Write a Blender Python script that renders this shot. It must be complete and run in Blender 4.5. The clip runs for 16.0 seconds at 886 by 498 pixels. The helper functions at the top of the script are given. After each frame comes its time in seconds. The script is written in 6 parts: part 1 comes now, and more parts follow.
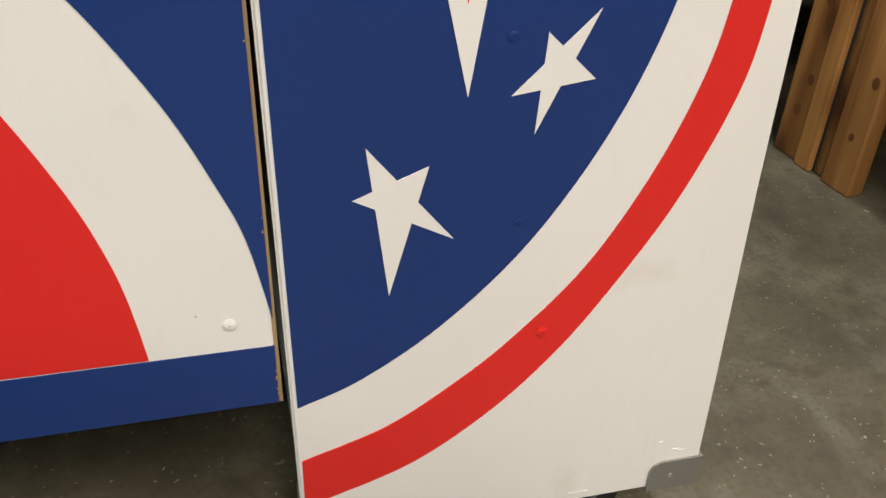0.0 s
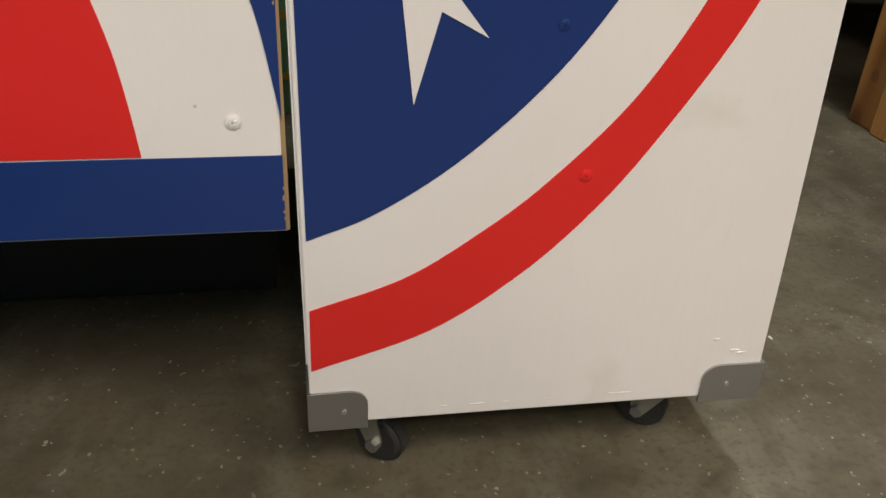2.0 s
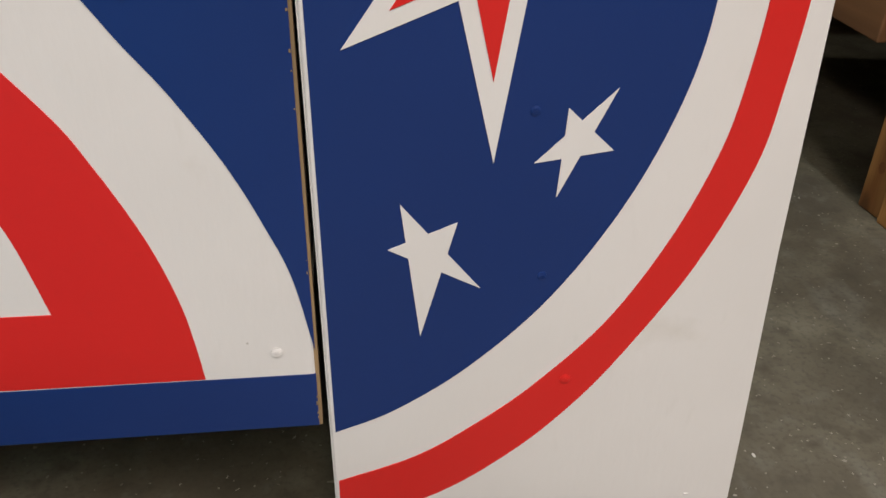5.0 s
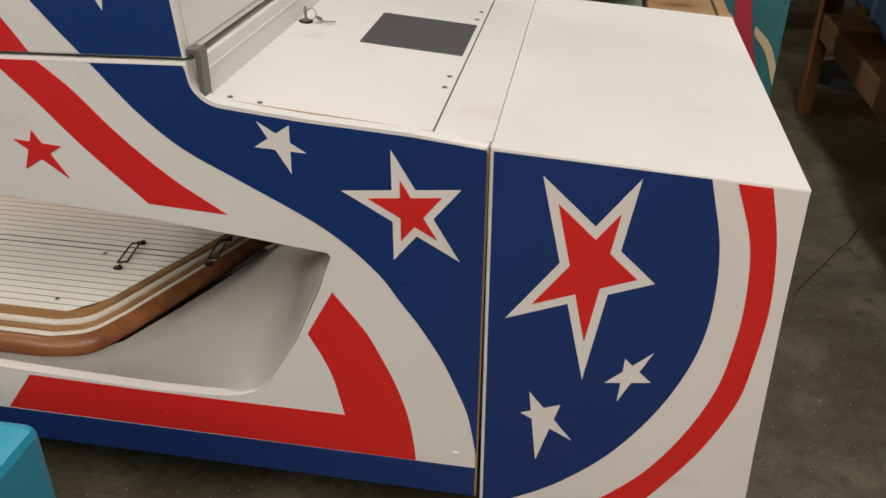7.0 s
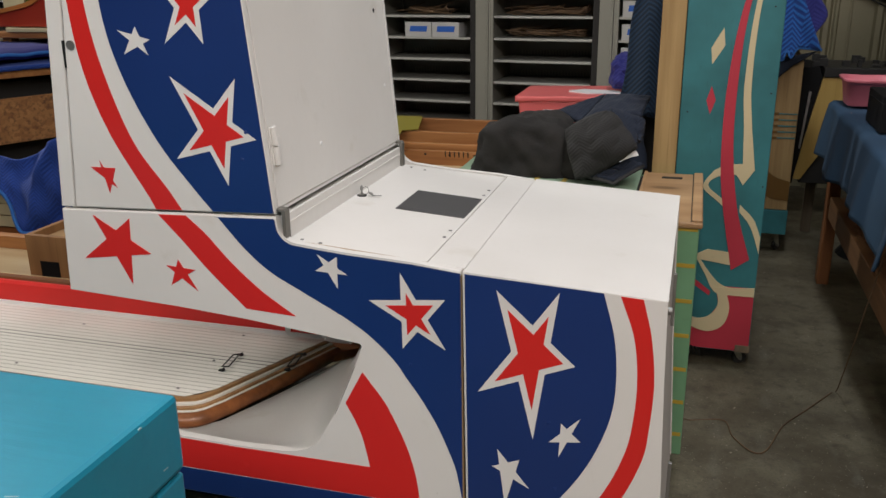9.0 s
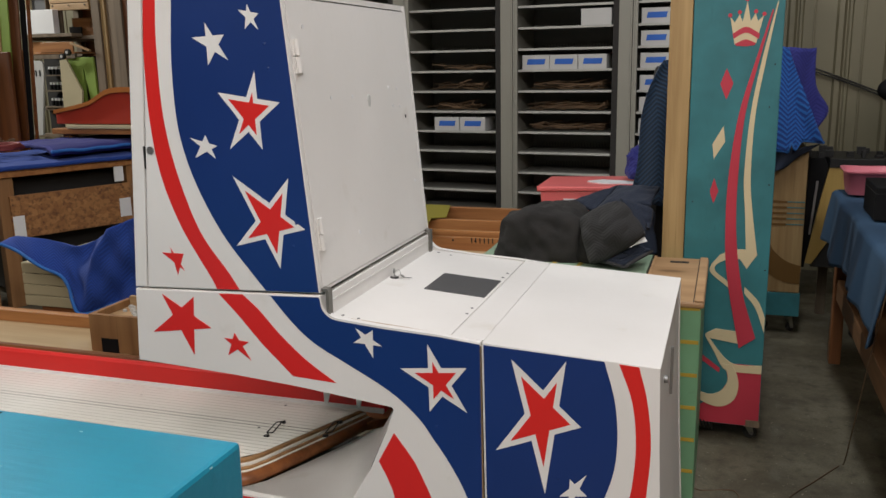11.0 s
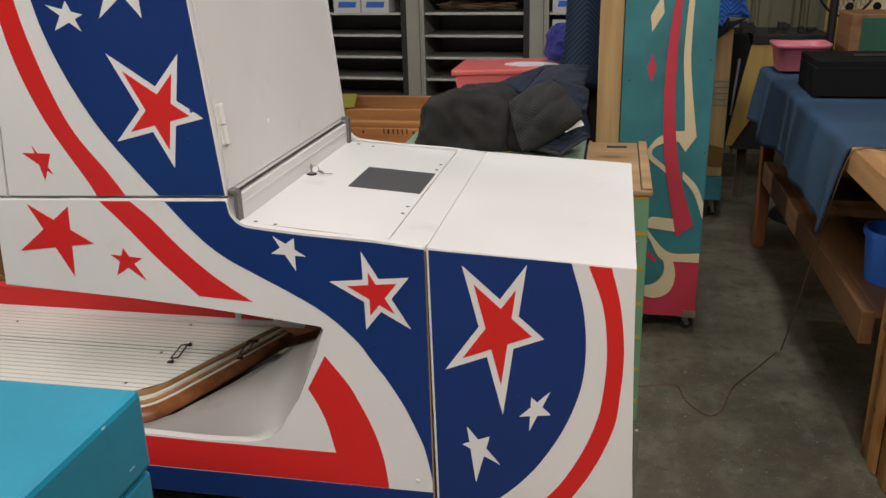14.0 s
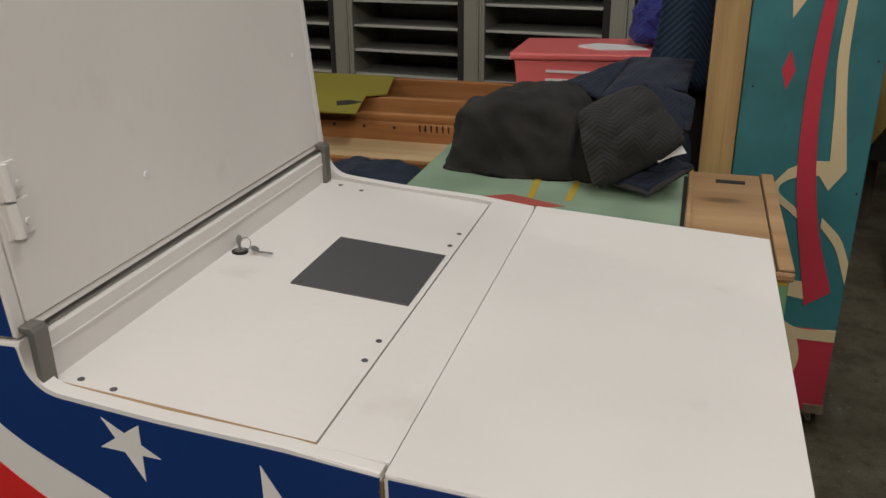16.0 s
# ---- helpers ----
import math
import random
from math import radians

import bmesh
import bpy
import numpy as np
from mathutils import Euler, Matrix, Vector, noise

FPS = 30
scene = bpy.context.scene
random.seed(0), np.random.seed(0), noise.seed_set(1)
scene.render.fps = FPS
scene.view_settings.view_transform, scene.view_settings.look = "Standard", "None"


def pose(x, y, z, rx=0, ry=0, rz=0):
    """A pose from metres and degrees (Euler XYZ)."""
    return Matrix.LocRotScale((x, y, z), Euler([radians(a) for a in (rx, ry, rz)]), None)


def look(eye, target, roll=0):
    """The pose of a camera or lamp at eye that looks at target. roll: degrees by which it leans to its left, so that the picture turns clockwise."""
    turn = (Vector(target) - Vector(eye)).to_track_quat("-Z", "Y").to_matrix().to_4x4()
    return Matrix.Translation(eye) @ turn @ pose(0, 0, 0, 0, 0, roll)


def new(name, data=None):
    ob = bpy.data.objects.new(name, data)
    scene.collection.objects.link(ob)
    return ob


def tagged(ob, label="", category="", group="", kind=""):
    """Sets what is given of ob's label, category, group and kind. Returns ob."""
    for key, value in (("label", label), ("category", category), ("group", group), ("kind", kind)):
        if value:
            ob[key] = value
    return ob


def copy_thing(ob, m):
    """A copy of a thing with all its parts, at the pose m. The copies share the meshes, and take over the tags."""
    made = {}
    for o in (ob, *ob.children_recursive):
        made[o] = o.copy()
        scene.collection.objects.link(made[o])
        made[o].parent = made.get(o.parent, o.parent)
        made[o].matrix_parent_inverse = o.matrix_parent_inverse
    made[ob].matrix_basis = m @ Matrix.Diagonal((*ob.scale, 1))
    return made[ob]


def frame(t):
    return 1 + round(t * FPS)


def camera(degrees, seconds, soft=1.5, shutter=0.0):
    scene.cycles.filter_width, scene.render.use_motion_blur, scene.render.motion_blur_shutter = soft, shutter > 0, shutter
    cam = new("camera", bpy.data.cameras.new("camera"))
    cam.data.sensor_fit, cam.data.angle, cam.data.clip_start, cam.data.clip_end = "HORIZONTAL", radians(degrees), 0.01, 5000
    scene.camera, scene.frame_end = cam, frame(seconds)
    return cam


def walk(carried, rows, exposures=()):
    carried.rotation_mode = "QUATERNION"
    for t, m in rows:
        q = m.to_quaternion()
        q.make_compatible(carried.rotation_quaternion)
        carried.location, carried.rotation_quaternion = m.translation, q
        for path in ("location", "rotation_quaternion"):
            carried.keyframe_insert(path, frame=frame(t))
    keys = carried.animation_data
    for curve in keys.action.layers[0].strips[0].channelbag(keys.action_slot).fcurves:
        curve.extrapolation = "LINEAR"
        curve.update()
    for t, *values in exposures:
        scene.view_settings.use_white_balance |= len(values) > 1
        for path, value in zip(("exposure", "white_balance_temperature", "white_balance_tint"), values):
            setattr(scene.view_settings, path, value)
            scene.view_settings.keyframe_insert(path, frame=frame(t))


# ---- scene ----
cam = camera(54.7, 16.0)
PATH = [
    (0, (-0.029, -0.53, 0.769), (0.425, 1.081, -0.326), 2.6),
    (0.5, (-0.007, -0.546, 0.68), (0.423, 1.11, -0.356), 2.6),
    (1, (-0.006, -0.55, 0.63), (0.385, 1.148, -0.351), 2.6),
    (1.5, (-0.009, -0.549, 0.602), (0.353, 1.142, -0.403), 3.5),
    (2, (-0.007, -0.554, 0.586), (0.334, 1.136, -0.427), 3.3),
    (2.5, (-0.002, -0.556, 0.584), (0.315, 1.135, -0.436), 3.0),
    (3, (-0.002, -0.555, 0.586), (0.299, 1.137, -0.438), 2.7),
    (3.5, (0.009, -0.557, 0.579), (0.303, 1.135, -0.447), 2.4),
    (4, (0.02, -0.564, 0.594), (0.333, 1.128, -0.426), 2.7),
    (4.5, (0.02, -0.578, 0.655), (0.32, 1.118, -0.361), 2.6),
    (5, (0.019, -0.586, 0.819), (0.241, 1.105, -0.225), 1.5),
    (5.2, (0.01, -0.597, 0.9), (0.213, 1.1, -0.137), 2.5),
    (7.3, (0.132, -1.055, 1.317), (-0.182, 0.645, 0.312), 1.3),
    (7.5, (0.169, -1.106, 1.327), (-0.156, 0.596, 0.328), 1.9),
    (8, (0.264, -1.227, 1.371), (-0.153, 0.532, 0.516), 0.9),
    (8.2, (0.29, -1.278, 1.386), (-0.158, 0.505, 0.596), 0.5),
    (10.3, (0.481, -1.704, 1.466), (-0.116, 0.122, 0.907), -1.4),
    (10.5, (0.467, -1.706, 1.473), (-0.125, 0.122, 0.918), -1.2),
    (11, (0.479, -1.732, 1.483), (-0.137, 0.122, 1.054), -1.1),
    (11.3, (0.485, -1.741, 1.488), (-0.146, 0.12, 1.109), -1.1),
    (11.5, (0.48, -1.738, 1.488), (-0.156, 0.122, 1.123), -1.0),
    (12, (0.474, -1.74, 1.49), (-0.169, 0.12, 1.137), -0.8),
    (12.5, (0.474, -1.732, 1.485), (-0.175, 0.125, 1.126), -1.2),
    (13, (0.442, -1.669, 1.459), (-0.114, 0.217, 1.09), -1.1),
    (13.5, (0.375, -1.577, 1.437), (-0.068, 0.31, 0.944), -1.0),
    (14, (0.319, -1.468, 1.406), (-0.056, 0.379, 0.736), -1.4),
    (14.5, (0.318, -1.279, 1.389), (-0.052, 0.552, 0.675), -1.2),
    (15, (0.319, -1.047, 1.372), (-0.085, 0.78, 0.665), 0.1),
    (15.5, (0.252, -0.809, 1.367), (-0.162, 1.005, 0.633), 0.5),
    (16, (0.226, -0.613, 1.363), (-0.293, 1.168, 0.615), -0.4),
]
walk(cam, [(t, look(eye, target, roll)) for t, eye, target, roll in PATH], [(0, 0.37, 6750, 13), (0.5, 0.09, 6850, 15), (3.5, 0.12, 6600, 17), (4.5, 0.12, 6420, 18), (5.2, 0.05, 6550, 17), (7.4, -0.43, 6950, 16), (8.2, -0.43, 6720, 16), (10.5, -0.4, 6450, 16), (12, -0.29, 6450, 16), (13.5, -0.21, 6500, 16), (14, -0.33, 6560, 16), (14.5, -0.36, 6600, 16), (15.5, -0.75, 6700, 16), (16, -0.78, 6730, 15)])

# ---- light ----
world = bpy.data.worlds.new("shop_world")
world.use_nodes = True
world.node_tree.nodes["Background"].inputs[0].default_value = (0.75, 0.8, 0.9, 1)
world.node_tree.nodes["Background"].inputs[1].default_value = 0.004
scene.world = world


def area_lamp(name, place, size, watts, colour, aim=(0, 0, -1)):
    """An unseen rectangular area lamp, aimed freely; no fixture is built."""
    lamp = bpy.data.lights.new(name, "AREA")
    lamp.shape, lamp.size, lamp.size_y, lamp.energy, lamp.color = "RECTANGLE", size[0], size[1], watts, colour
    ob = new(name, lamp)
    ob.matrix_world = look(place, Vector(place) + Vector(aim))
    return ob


# Unseen lamp, added on the right to brighten the backbox door.
area_lamp("unseen_lamp", (2.4, -2.7, 3.9), (1.6, 0.5), 104, (1.0, 0.94, 0.865), (-0.55, 0.62, -0.7))
# Added at the left front to lift the scooped ball tray.
area_lamp("unseen_lamp", (-3.0, -3.0, 4.0), (2.0, 0.5), 60, (1.0, 0.94, 0.865), (0.6, 0.7, -0.6))
# Unseen too, set by the shadow edge under the cabinet.
area_lamp("unseen_lamp", (0.3, -3.2, 4.1), (0.3, 2.4), 92, (1.0, 0.94, 0.865), (0.0, 0.001, -1))
# Unseen; set by the fainter, deeper shadow edge there.
area_lamp("unseen_lamp", (-0.9, -3.9, 3.9), (2.4, 0.3), 52, (0.98, 0.98, 0.88), (0.05, 0.75, -0.66))
# Unseen; set by the front box's shadow edge on the floor.
area_lamp("unseen_lamp", (0.55, 1.1, 4.1), (0.14, 2.2), 75, (0.92, 0.99, 1.0), (0.0, 0.001, -1))
# Added to lift the left end of the back wall.
area_lamp("unseen_lamp", (-5.2, 3.2, 4.1), (0.4, 2.0), 12, (1.0, 0.96, 0.9))
# Added above the lane to brighten lane and tray.
area_lamp("unseen_lamp", (-3.0, 0.5, 4.1), (2.4, 0.35), 28, (1.0, 0.97, 0.92), (0.3, 0, -1))
# Added at the west wall to light the tray and storage rack.
area_lamp("unseen_lamp", (-7.3, 2.8, 3.8), (0.3, 1.8), 290, (0.97, 1.0, 0.9), (1.0, -0.34, -0.45))


# ---- materials ----
def nodes_of(name):
    m = bpy.data.materials.new(name)
    m.use_nodes = True
    return m, m.node_tree.nodes, m.node_tree.links, m.node_tree.nodes["Principled BSDF"]


def mixed(nodes, links, factor, a, b):
    mix = nodes.new("ShaderNodeMix")
    mix.data_type = "RGBA"
    links.new(factor, mix.inputs[0])
    for slot, c in ((6, a), (7, b)):
        if isinstance(c, tuple):
            mix.inputs[slot].default_value = (*c, 1)
        else:
            links.new(c, mix.inputs[slot])
    return mix.outputs[2]


def noise_of(nodes, links, coords, scale, detail=4, stretch=None):
    if stretch:
        mapping = nodes.new("ShaderNodeMapping")
        mapping.inputs["Scale"].default_value = stretch
        links.new(coords, mapping.inputs[0])
        coords = mapping.outputs[0]
    n = nodes.new("ShaderNodeTexNoise")
    n.inputs["Scale"].default_value, n.inputs["Detail"].default_value = scale, detail
    links.new(coords, n.inputs["Vector"])
    return n.outputs["Fac"]


def ramp_of(nodes, links, value, lo, hi):
    r = nodes.new("ShaderNodeMapRange")
    r.inputs[1].default_value, r.inputs[2].default_value = lo, hi
    links.new(value, r.inputs[0])
    return r.outputs[0]


def bumped(nodes, links, bsdf, height, strength, distance):
    b = nodes.new("ShaderNodeBump")
    b.inputs["Strength"].default_value, b.inputs["Distance"].default_value = strength, distance
    links.new(height, b.inputs["Height"])
    links.new(b.outputs[0], bsdf.inputs["Normal"])


def paint(name, colour, rough=0.4, spread=0.08, bump=0.12, grain=60, metal=0.0, stretch=None, blotch=2.5):
    """Painted, moulded or rolled surface: colour drifting at two scales, with fine relief."""
    m, nodes, links, bsdf = nodes_of(name)
    coords = nodes.new("ShaderNodeTexCoord").outputs["Object"]
    fine = noise_of(nodes, links, coords, grain, 5, stretch)
    big = noise_of(nodes, links, coords, blotch, 3)
    dark = tuple(c * (1 - spread) for c in colour)
    light = tuple(min(1, c * (1 + spread * 0.6)) for c in colour)
    first = mixed(nodes, links, ramp_of(nodes, links, big, 0.3, 0.7), dark, light)
    second = mixed(nodes, links, ramp_of(nodes, links, fine, 0.62, 0.9), first, tuple(c * (1 - 1.4 * spread) for c in colour))
    links.new(second, bsdf.inputs["Base Color"])
    r = nodes.new("ShaderNodeMapRange")
    r.inputs[3].default_value, r.inputs[4].default_value = rough - 0.07, rough + 0.07
    links.new(big, r.inputs[0])
    links.new(r.outputs[0], bsdf.inputs["Roughness"])
    bsdf.inputs["Metallic"].default_value = metal
    bumped(nodes, links, bsdf, fine, bump, 0.002)
    return m


def wood(name, light, dark, axis=0, rough=0.5, rings=26, coat=0.0, knots=0.0, through_axis=None):
    """Sawn or varnished timber with grain along one axis and a few knots."""
    m, nodes, links, bsdf = nodes_of(name)
    coords = nodes.new("ShaderNodeTexCoord").outputs["Object"]
    stretch = [1.0, 1.0, 1.0]
    stretch[axis] = 0.06
    grain = noise_of(nodes, links, coords, rings, 6, stretch)
    stretch2 = [1.0, 1.0, 1.0]
    stretch2[axis] = 0.02
    pores = noise_of(nodes, links, coords, rings * 8, 3, stretch2)
    info = nodes.new("ShaderNodeObjectInfo")
    base = mixed(nodes, links, ramp_of(nodes, links, grain, 0.35, 0.68), light, dark)
    base = mixed(nodes, links, ramp_of(nodes, links, pores, 0.6, 0.95), base, tuple(c * 0.6 for c in dark))
    if knots:
        stretch3 = [1.0, 1.0, 1.0]
        stretch3[axis] = 0.45
        mapping = nodes.new("ShaderNodeMapping")
        mapping.inputs["Scale"].default_value = stretch3
        links.new(coords, mapping.inputs[0])
        eyes = nodes.new("ShaderNodeTexVoronoi")
        eyes.inputs["Scale"].default_value = knots
        across = mapping.outputs[0]
        if through_axis is not None:
            eyes.voronoi_dimensions = "2D"
            split, join = nodes.new("ShaderNodeSeparateXYZ"), nodes.new("ShaderNodeCombineXYZ")
            links.new(mapping.outputs[0], split.inputs[0])
            for slot, k in enumerate(k for k in range(3) if k != through_axis):
                links.new(split.outputs[k], join.inputs[slot])
            across = join.outputs[0]
        links.new(across, eyes.inputs["Vector"])
        base = mixed(nodes, links, ramp_of(nodes, links, eyes.outputs["Distance"], 0.30, 0.12), base, dark)
        base = mixed(nodes, links, ramp_of(nodes, links, eyes.outputs["Distance"], 0.15, 0.07), base, tuple(c * 0.55 for c in dark))
    hsv = nodes.new("ShaderNodeHueSaturation")
    vary = nodes.new("ShaderNodeMapRange")
    vary.inputs[3].default_value, vary.inputs[4].default_value = 0.82, 1.15
    links.new(info.outputs["Random"], vary.inputs[0])
    links.new(vary.outputs[0], hsv.inputs["Value"])
    links.new(base, hsv.inputs["Color"])
    links.new(hsv.outputs[0], bsdf.inputs["Base Color"])
    bsdf.inputs["Roughness"].default_value = rough
    bsdf.inputs["Coat Weight"].default_value = coat
    bumped(nodes, links, bsdf, pores, 0.15, 0.002)
    return m


def concrete():
    m, nodes, links, bsdf = nodes_of("concrete")
    coords = nodes.new("ShaderNodeTexCoord").outputs["Object"]
    big = noise_of(nodes, links, coords, 2.2, 8)
    mid = noise_of(nodes, links, coords, 6.0, 10)
    scuff = noise_of(nodes, links, coords, 14, 8, (1.0, 0.35, 1.0))
    fine = noise_of(nodes, links, coords, 120, 6)
    c = mixed(nodes, links, ramp_of(nodes, links, big, 0.3, 0.7), (0.076, 0.062, 0.037), (0.150, 0.134, 0.090))
    c = mixed(nodes, links, ramp_of(nodes, links, mid, 0.50, 0.78), c, (0.058, 0.047, 0.028))
    c = mixed(nodes, links, ramp_of(nodes, links, mid, 0.46, 0.28), c, (0.165, 0.149, 0.102))
    c = mixed(nodes, links, ramp_of(nodes, links, scuff, 0.56, 0.78), c, (0.145, 0.134, 0.100))
    grit = noise_of(nodes, links, coords, 26, 8)
    c = mixed(nodes, links, ramp_of(nodes, links, grit, 0.52, 0.78), c, (0.055, 0.046, 0.028))
    c = mixed(nodes, links, ramp_of(nodes, links, grit, 0.42, 0.1), c, (0.152, 0.14, 0.105))
    c = mixed(nodes, links, ramp_of(nodes, links, fine, 0.5, 0.85), c, (0.056, 0.047, 0.03))
    for scale, size, gate_lo, colour in ((13, 0.06, 0.66, (0.3, 0.27, 0.21)), (45, 0.11, 0.6, (0.3, 0.275, 0.22)), (95, 0.15, 0.55, (0.26, 0.235, 0.185)), (8, 0.03, 0.5, (0.55, 0.52, 0.46))):
        specks = nodes.new("ShaderNodeTexVoronoi")
        specks.inputs["Scale"].default_value = scale
        warp = nodes.new("ShaderNodeVectorMath")
        warp.operation = "MULTIPLY_ADD"
        tint = nodes.new("ShaderNodeTexNoise")
        tint.inputs["Scale"].default_value = scale * 2.5
        links.new(coords, tint.inputs["Vector"])
        links.new(tint.outputs["Color"], warp.inputs[0])
        warp.inputs[1].default_value = (0.6 / scale, 0.6 / scale, 0.6 / scale)
        links.new(coords, warp.inputs[2])
        links.new(warp.outputs[0], specks.inputs["Vector"])
        spot = nodes.new("ShaderNodeMath")
        spot.operation = "LESS_THAN"
        spot.inputs[1].default_value = size
        links.new(specks.outputs["Distance"], spot.inputs[0])
        gate = nodes.new("ShaderNodeMath")
        gate.operation = "MULTIPLY"
        links.new(spot.outputs[0], gate.inputs[0])
        links.new(ramp_of(nodes, links, specks.outputs["Color"], gate_lo, gate_lo + 0.12), gate.inputs[1])
        c = mixed(nodes, links, gate.outputs[0], c, colour)
    links.new(c, bsdf.inputs["Base Color"])
    links.new(ramp_of(nodes, links, mid, -0.7, 1.3), bsdf.inputs["Roughness"])
    relief = nodes.new("ShaderNodeMath")
    relief.operation = "ADD"
    links.new(fine, relief.inputs[0])
    links.new(mid, relief.inputs[1])
    bumped(nodes, links, bsdf, relief.outputs[0], 0.22, 0.003)
    return m


def strand_board():
    m, nodes, links, bsdf = nodes_of("strand_board")
    coords = nodes.new("ShaderNodeTexCoord").outputs["Object"]
    v = nodes.new("ShaderNodeTexVoronoi")
    v.inputs["Scale"].default_value = 30
    mapping = nodes.new("ShaderNodeMapping")
    mapping.inputs["Scale"].default_value = (0.5, 1, 1.4)
    links.new(coords, mapping.inputs[0])
    links.new(mapping.outputs[0], v.inputs["Vector"])
    n = noise_of(nodes, links, coords, 45, 4)
    c = mixed(nodes, links, v.outputs["Color"], (0.42, 0.2, 0.07), (0.22, 0.092, 0.03))
    c = mixed(nodes, links, ramp_of(nodes, links, n, 0.5, 0.75), c, (0.1, 0.045, 0.02))
    links.new(c, bsdf.inputs["Base Color"])
    bsdf.inputs["Roughness"].default_value = 0.75
    return m


def quilted(name, colour, stripe, pitch=0.03, zig=0.06):
    """Quilted cloth with a chevron stitch."""
    m, nodes, links, bsdf = nodes_of(name)
    coords = nodes.new("ShaderNodeTexCoord").outputs["Object"]
    sep = nodes.new("ShaderNodeSeparateXYZ")
    links.new(coords, sep.inputs[0])

    def math_node(op, a, b=None):
        n = nodes.new("ShaderNodeMath")
        n.operation = op
        for i, v in enumerate((a, b)):
            if v is None:
                continue
            if isinstance(v, (int, float)):
                n.inputs[i].default_value = v
            else:
                links.new(v, n.inputs[i])
        return n.outputs[0]

    across = math_node("PINGPONG", math_node("ADD", sep.outputs[0], math_node("MULTIPLY", sep.outputs[1], 0.6)), zig)
    along = math_node("ADD", sep.outputs[2], math_node("ADD", math_node("MULTIPLY", sep.outputs[1], 0.7), across))
    wave = math_node("SINE", math_node("MULTIPLY", along, 6.2832 / pitch))
    fuzz = noise_of(nodes, links, coords, 300, 3)
    folds = noise_of(nodes, links, coords, 4, 3)
    c = mixed(nodes, links, ramp_of(nodes, links, wave, -0.3, 0.6), colour, stripe)
    c = mixed(nodes, links, ramp_of(nodes, links, fuzz, 0.5, 0.9), c, tuple(v * 0.6 for v in colour))
    c = mixed(nodes, links, ramp_of(nodes, links, folds, 0.55, 0.8), c, tuple(v * 1.25 for v in colour))
    links.new(c, bsdf.inputs["Base Color"])
    bsdf.inputs["Roughness"].default_value = 0.9
    bsdf.inputs["Sheen Weight"].default_value = 0.03
    bumped(nodes, links, bsdf, wave, 0.26, 0.003)
    return m


CLAMP = paint("grey_clamp", (0.2, 0.19, 0.17), 0.5, 0.15, 0.1, 80, 0.4)


def brushed_white():
    """White brush-painted plywood: lumps and brush lines in the coat, faint grime and hairline marks."""
    m, nodes, links, bsdf = nodes_of("white_paint")
    coords = nodes.new("ShaderNodeTexCoord").outputs["Object"]
    lumps = noise_of(nodes, links, coords, 16, 4)
    brush = noise_of(nodes, links, coords, 70, 5, (1, 1, 0.3))
    cloud = noise_of(nodes, links, coords, 3.5, 4)
    grime = noise_of(nodes, links, coords, 9, 9)
    c = mixed(nodes, links, ramp_of(nodes, links, cloud, 0.3, 0.7), (0.725, 0.705, 0.675), (0.772, 0.752, 0.724))
    c = mixed(nodes, links, ramp_of(nodes, links, brush, 0.6, 0.95), c, (0.71, 0.69, 0.655))
    c = mixed(nodes, links, ramp_of(nodes, links, grime, 0.64, 0.86), c, (0.62, 0.585, 0.52))
    marks = nodes.new("ShaderNodeTexVoronoi")
    marks.inputs["Scale"].default_value = 13
    links.new(coords, marks.inputs["Vector"])
    dot = ramp_of(nodes, links, marks.outputs["Distance"], 0.024, 0.012)
    gate = nodes.new("ShaderNodeMath")
    gate.operation = "MULTIPLY"
    links.new(dot, gate.inputs[0])
    links.new(ramp_of(nodes, links, marks.outputs["Color"], 0.72, 0.8), gate.inputs[1])
    c = mixed(nodes, links, gate.outputs[0], c, (0.5, 0.47, 0.42))
    links.new(c, bsdf.inputs["Base Color"])
    links.new(ramp_of(nodes, links, cloud, -1.2, 2.6), bsdf.inputs["Roughness"])
    total = nodes.new("ShaderNodeMath")
    total.operation = "MULTIPLY_ADD"
    total.inputs[1].default_value = 2.2
    links.new(lumps, total.inputs[0])
    links.new(brush, total.inputs[2])
    dents = nodes.new("ShaderNodeMath")
    dents.operation = "SUBTRACT"
    links.new(total.outputs[0], dents.inputs[0])
    links.new(gate.outputs[0], dents.inputs[1])
    bumped(nodes, links, bsdf, dents.outputs[0], 0.2, 0.002)
    return m


WHITE = brushed_white()
BLUE = paint("navy_paint", (0.008, 0.033, 0.158), 0.36, 0.08, 0.08, 90)
RED = paint("red_paint", (0.68, 0.022, 0.018), 0.36, 0.05, 0.08, 90)
EDGE = paint("worn_edge", (0.3, 0.2, 0.1), 0.7, 0.5, 0.3, 50)
# Near-black that puts shade into gaps, insides and undersides; also colours a tin.
NEAR_BLACK = paint("near_black", (0.02, 0.018, 0.016), 0.8, 0.2, 0.1, 30)
STEEL = paint("brushed_steel", (0.33, 0.325, 0.31), 0.42, 0.2, 0.05, 80, 0.75, (1, 1, 0.08))
ALU = paint("dull_aluminium", (0.5, 0.49, 0.46), 0.5, 0.12, 0.05, 80, 0.7)
PLATE = paint("grey_plate", (0.105, 0.105, 0.108), 0.5, 0.12, 0.1, 150, 0.3)
IRON = paint("black_iron", (0.02, 0.02, 0.02), 0.5, 0.2, 0.1, 80, 0.4)
ZINC = paint("zinc_bracket", (0.45, 0.45, 0.38), 0.4, 0.2, 0.05, 70, 0.8)
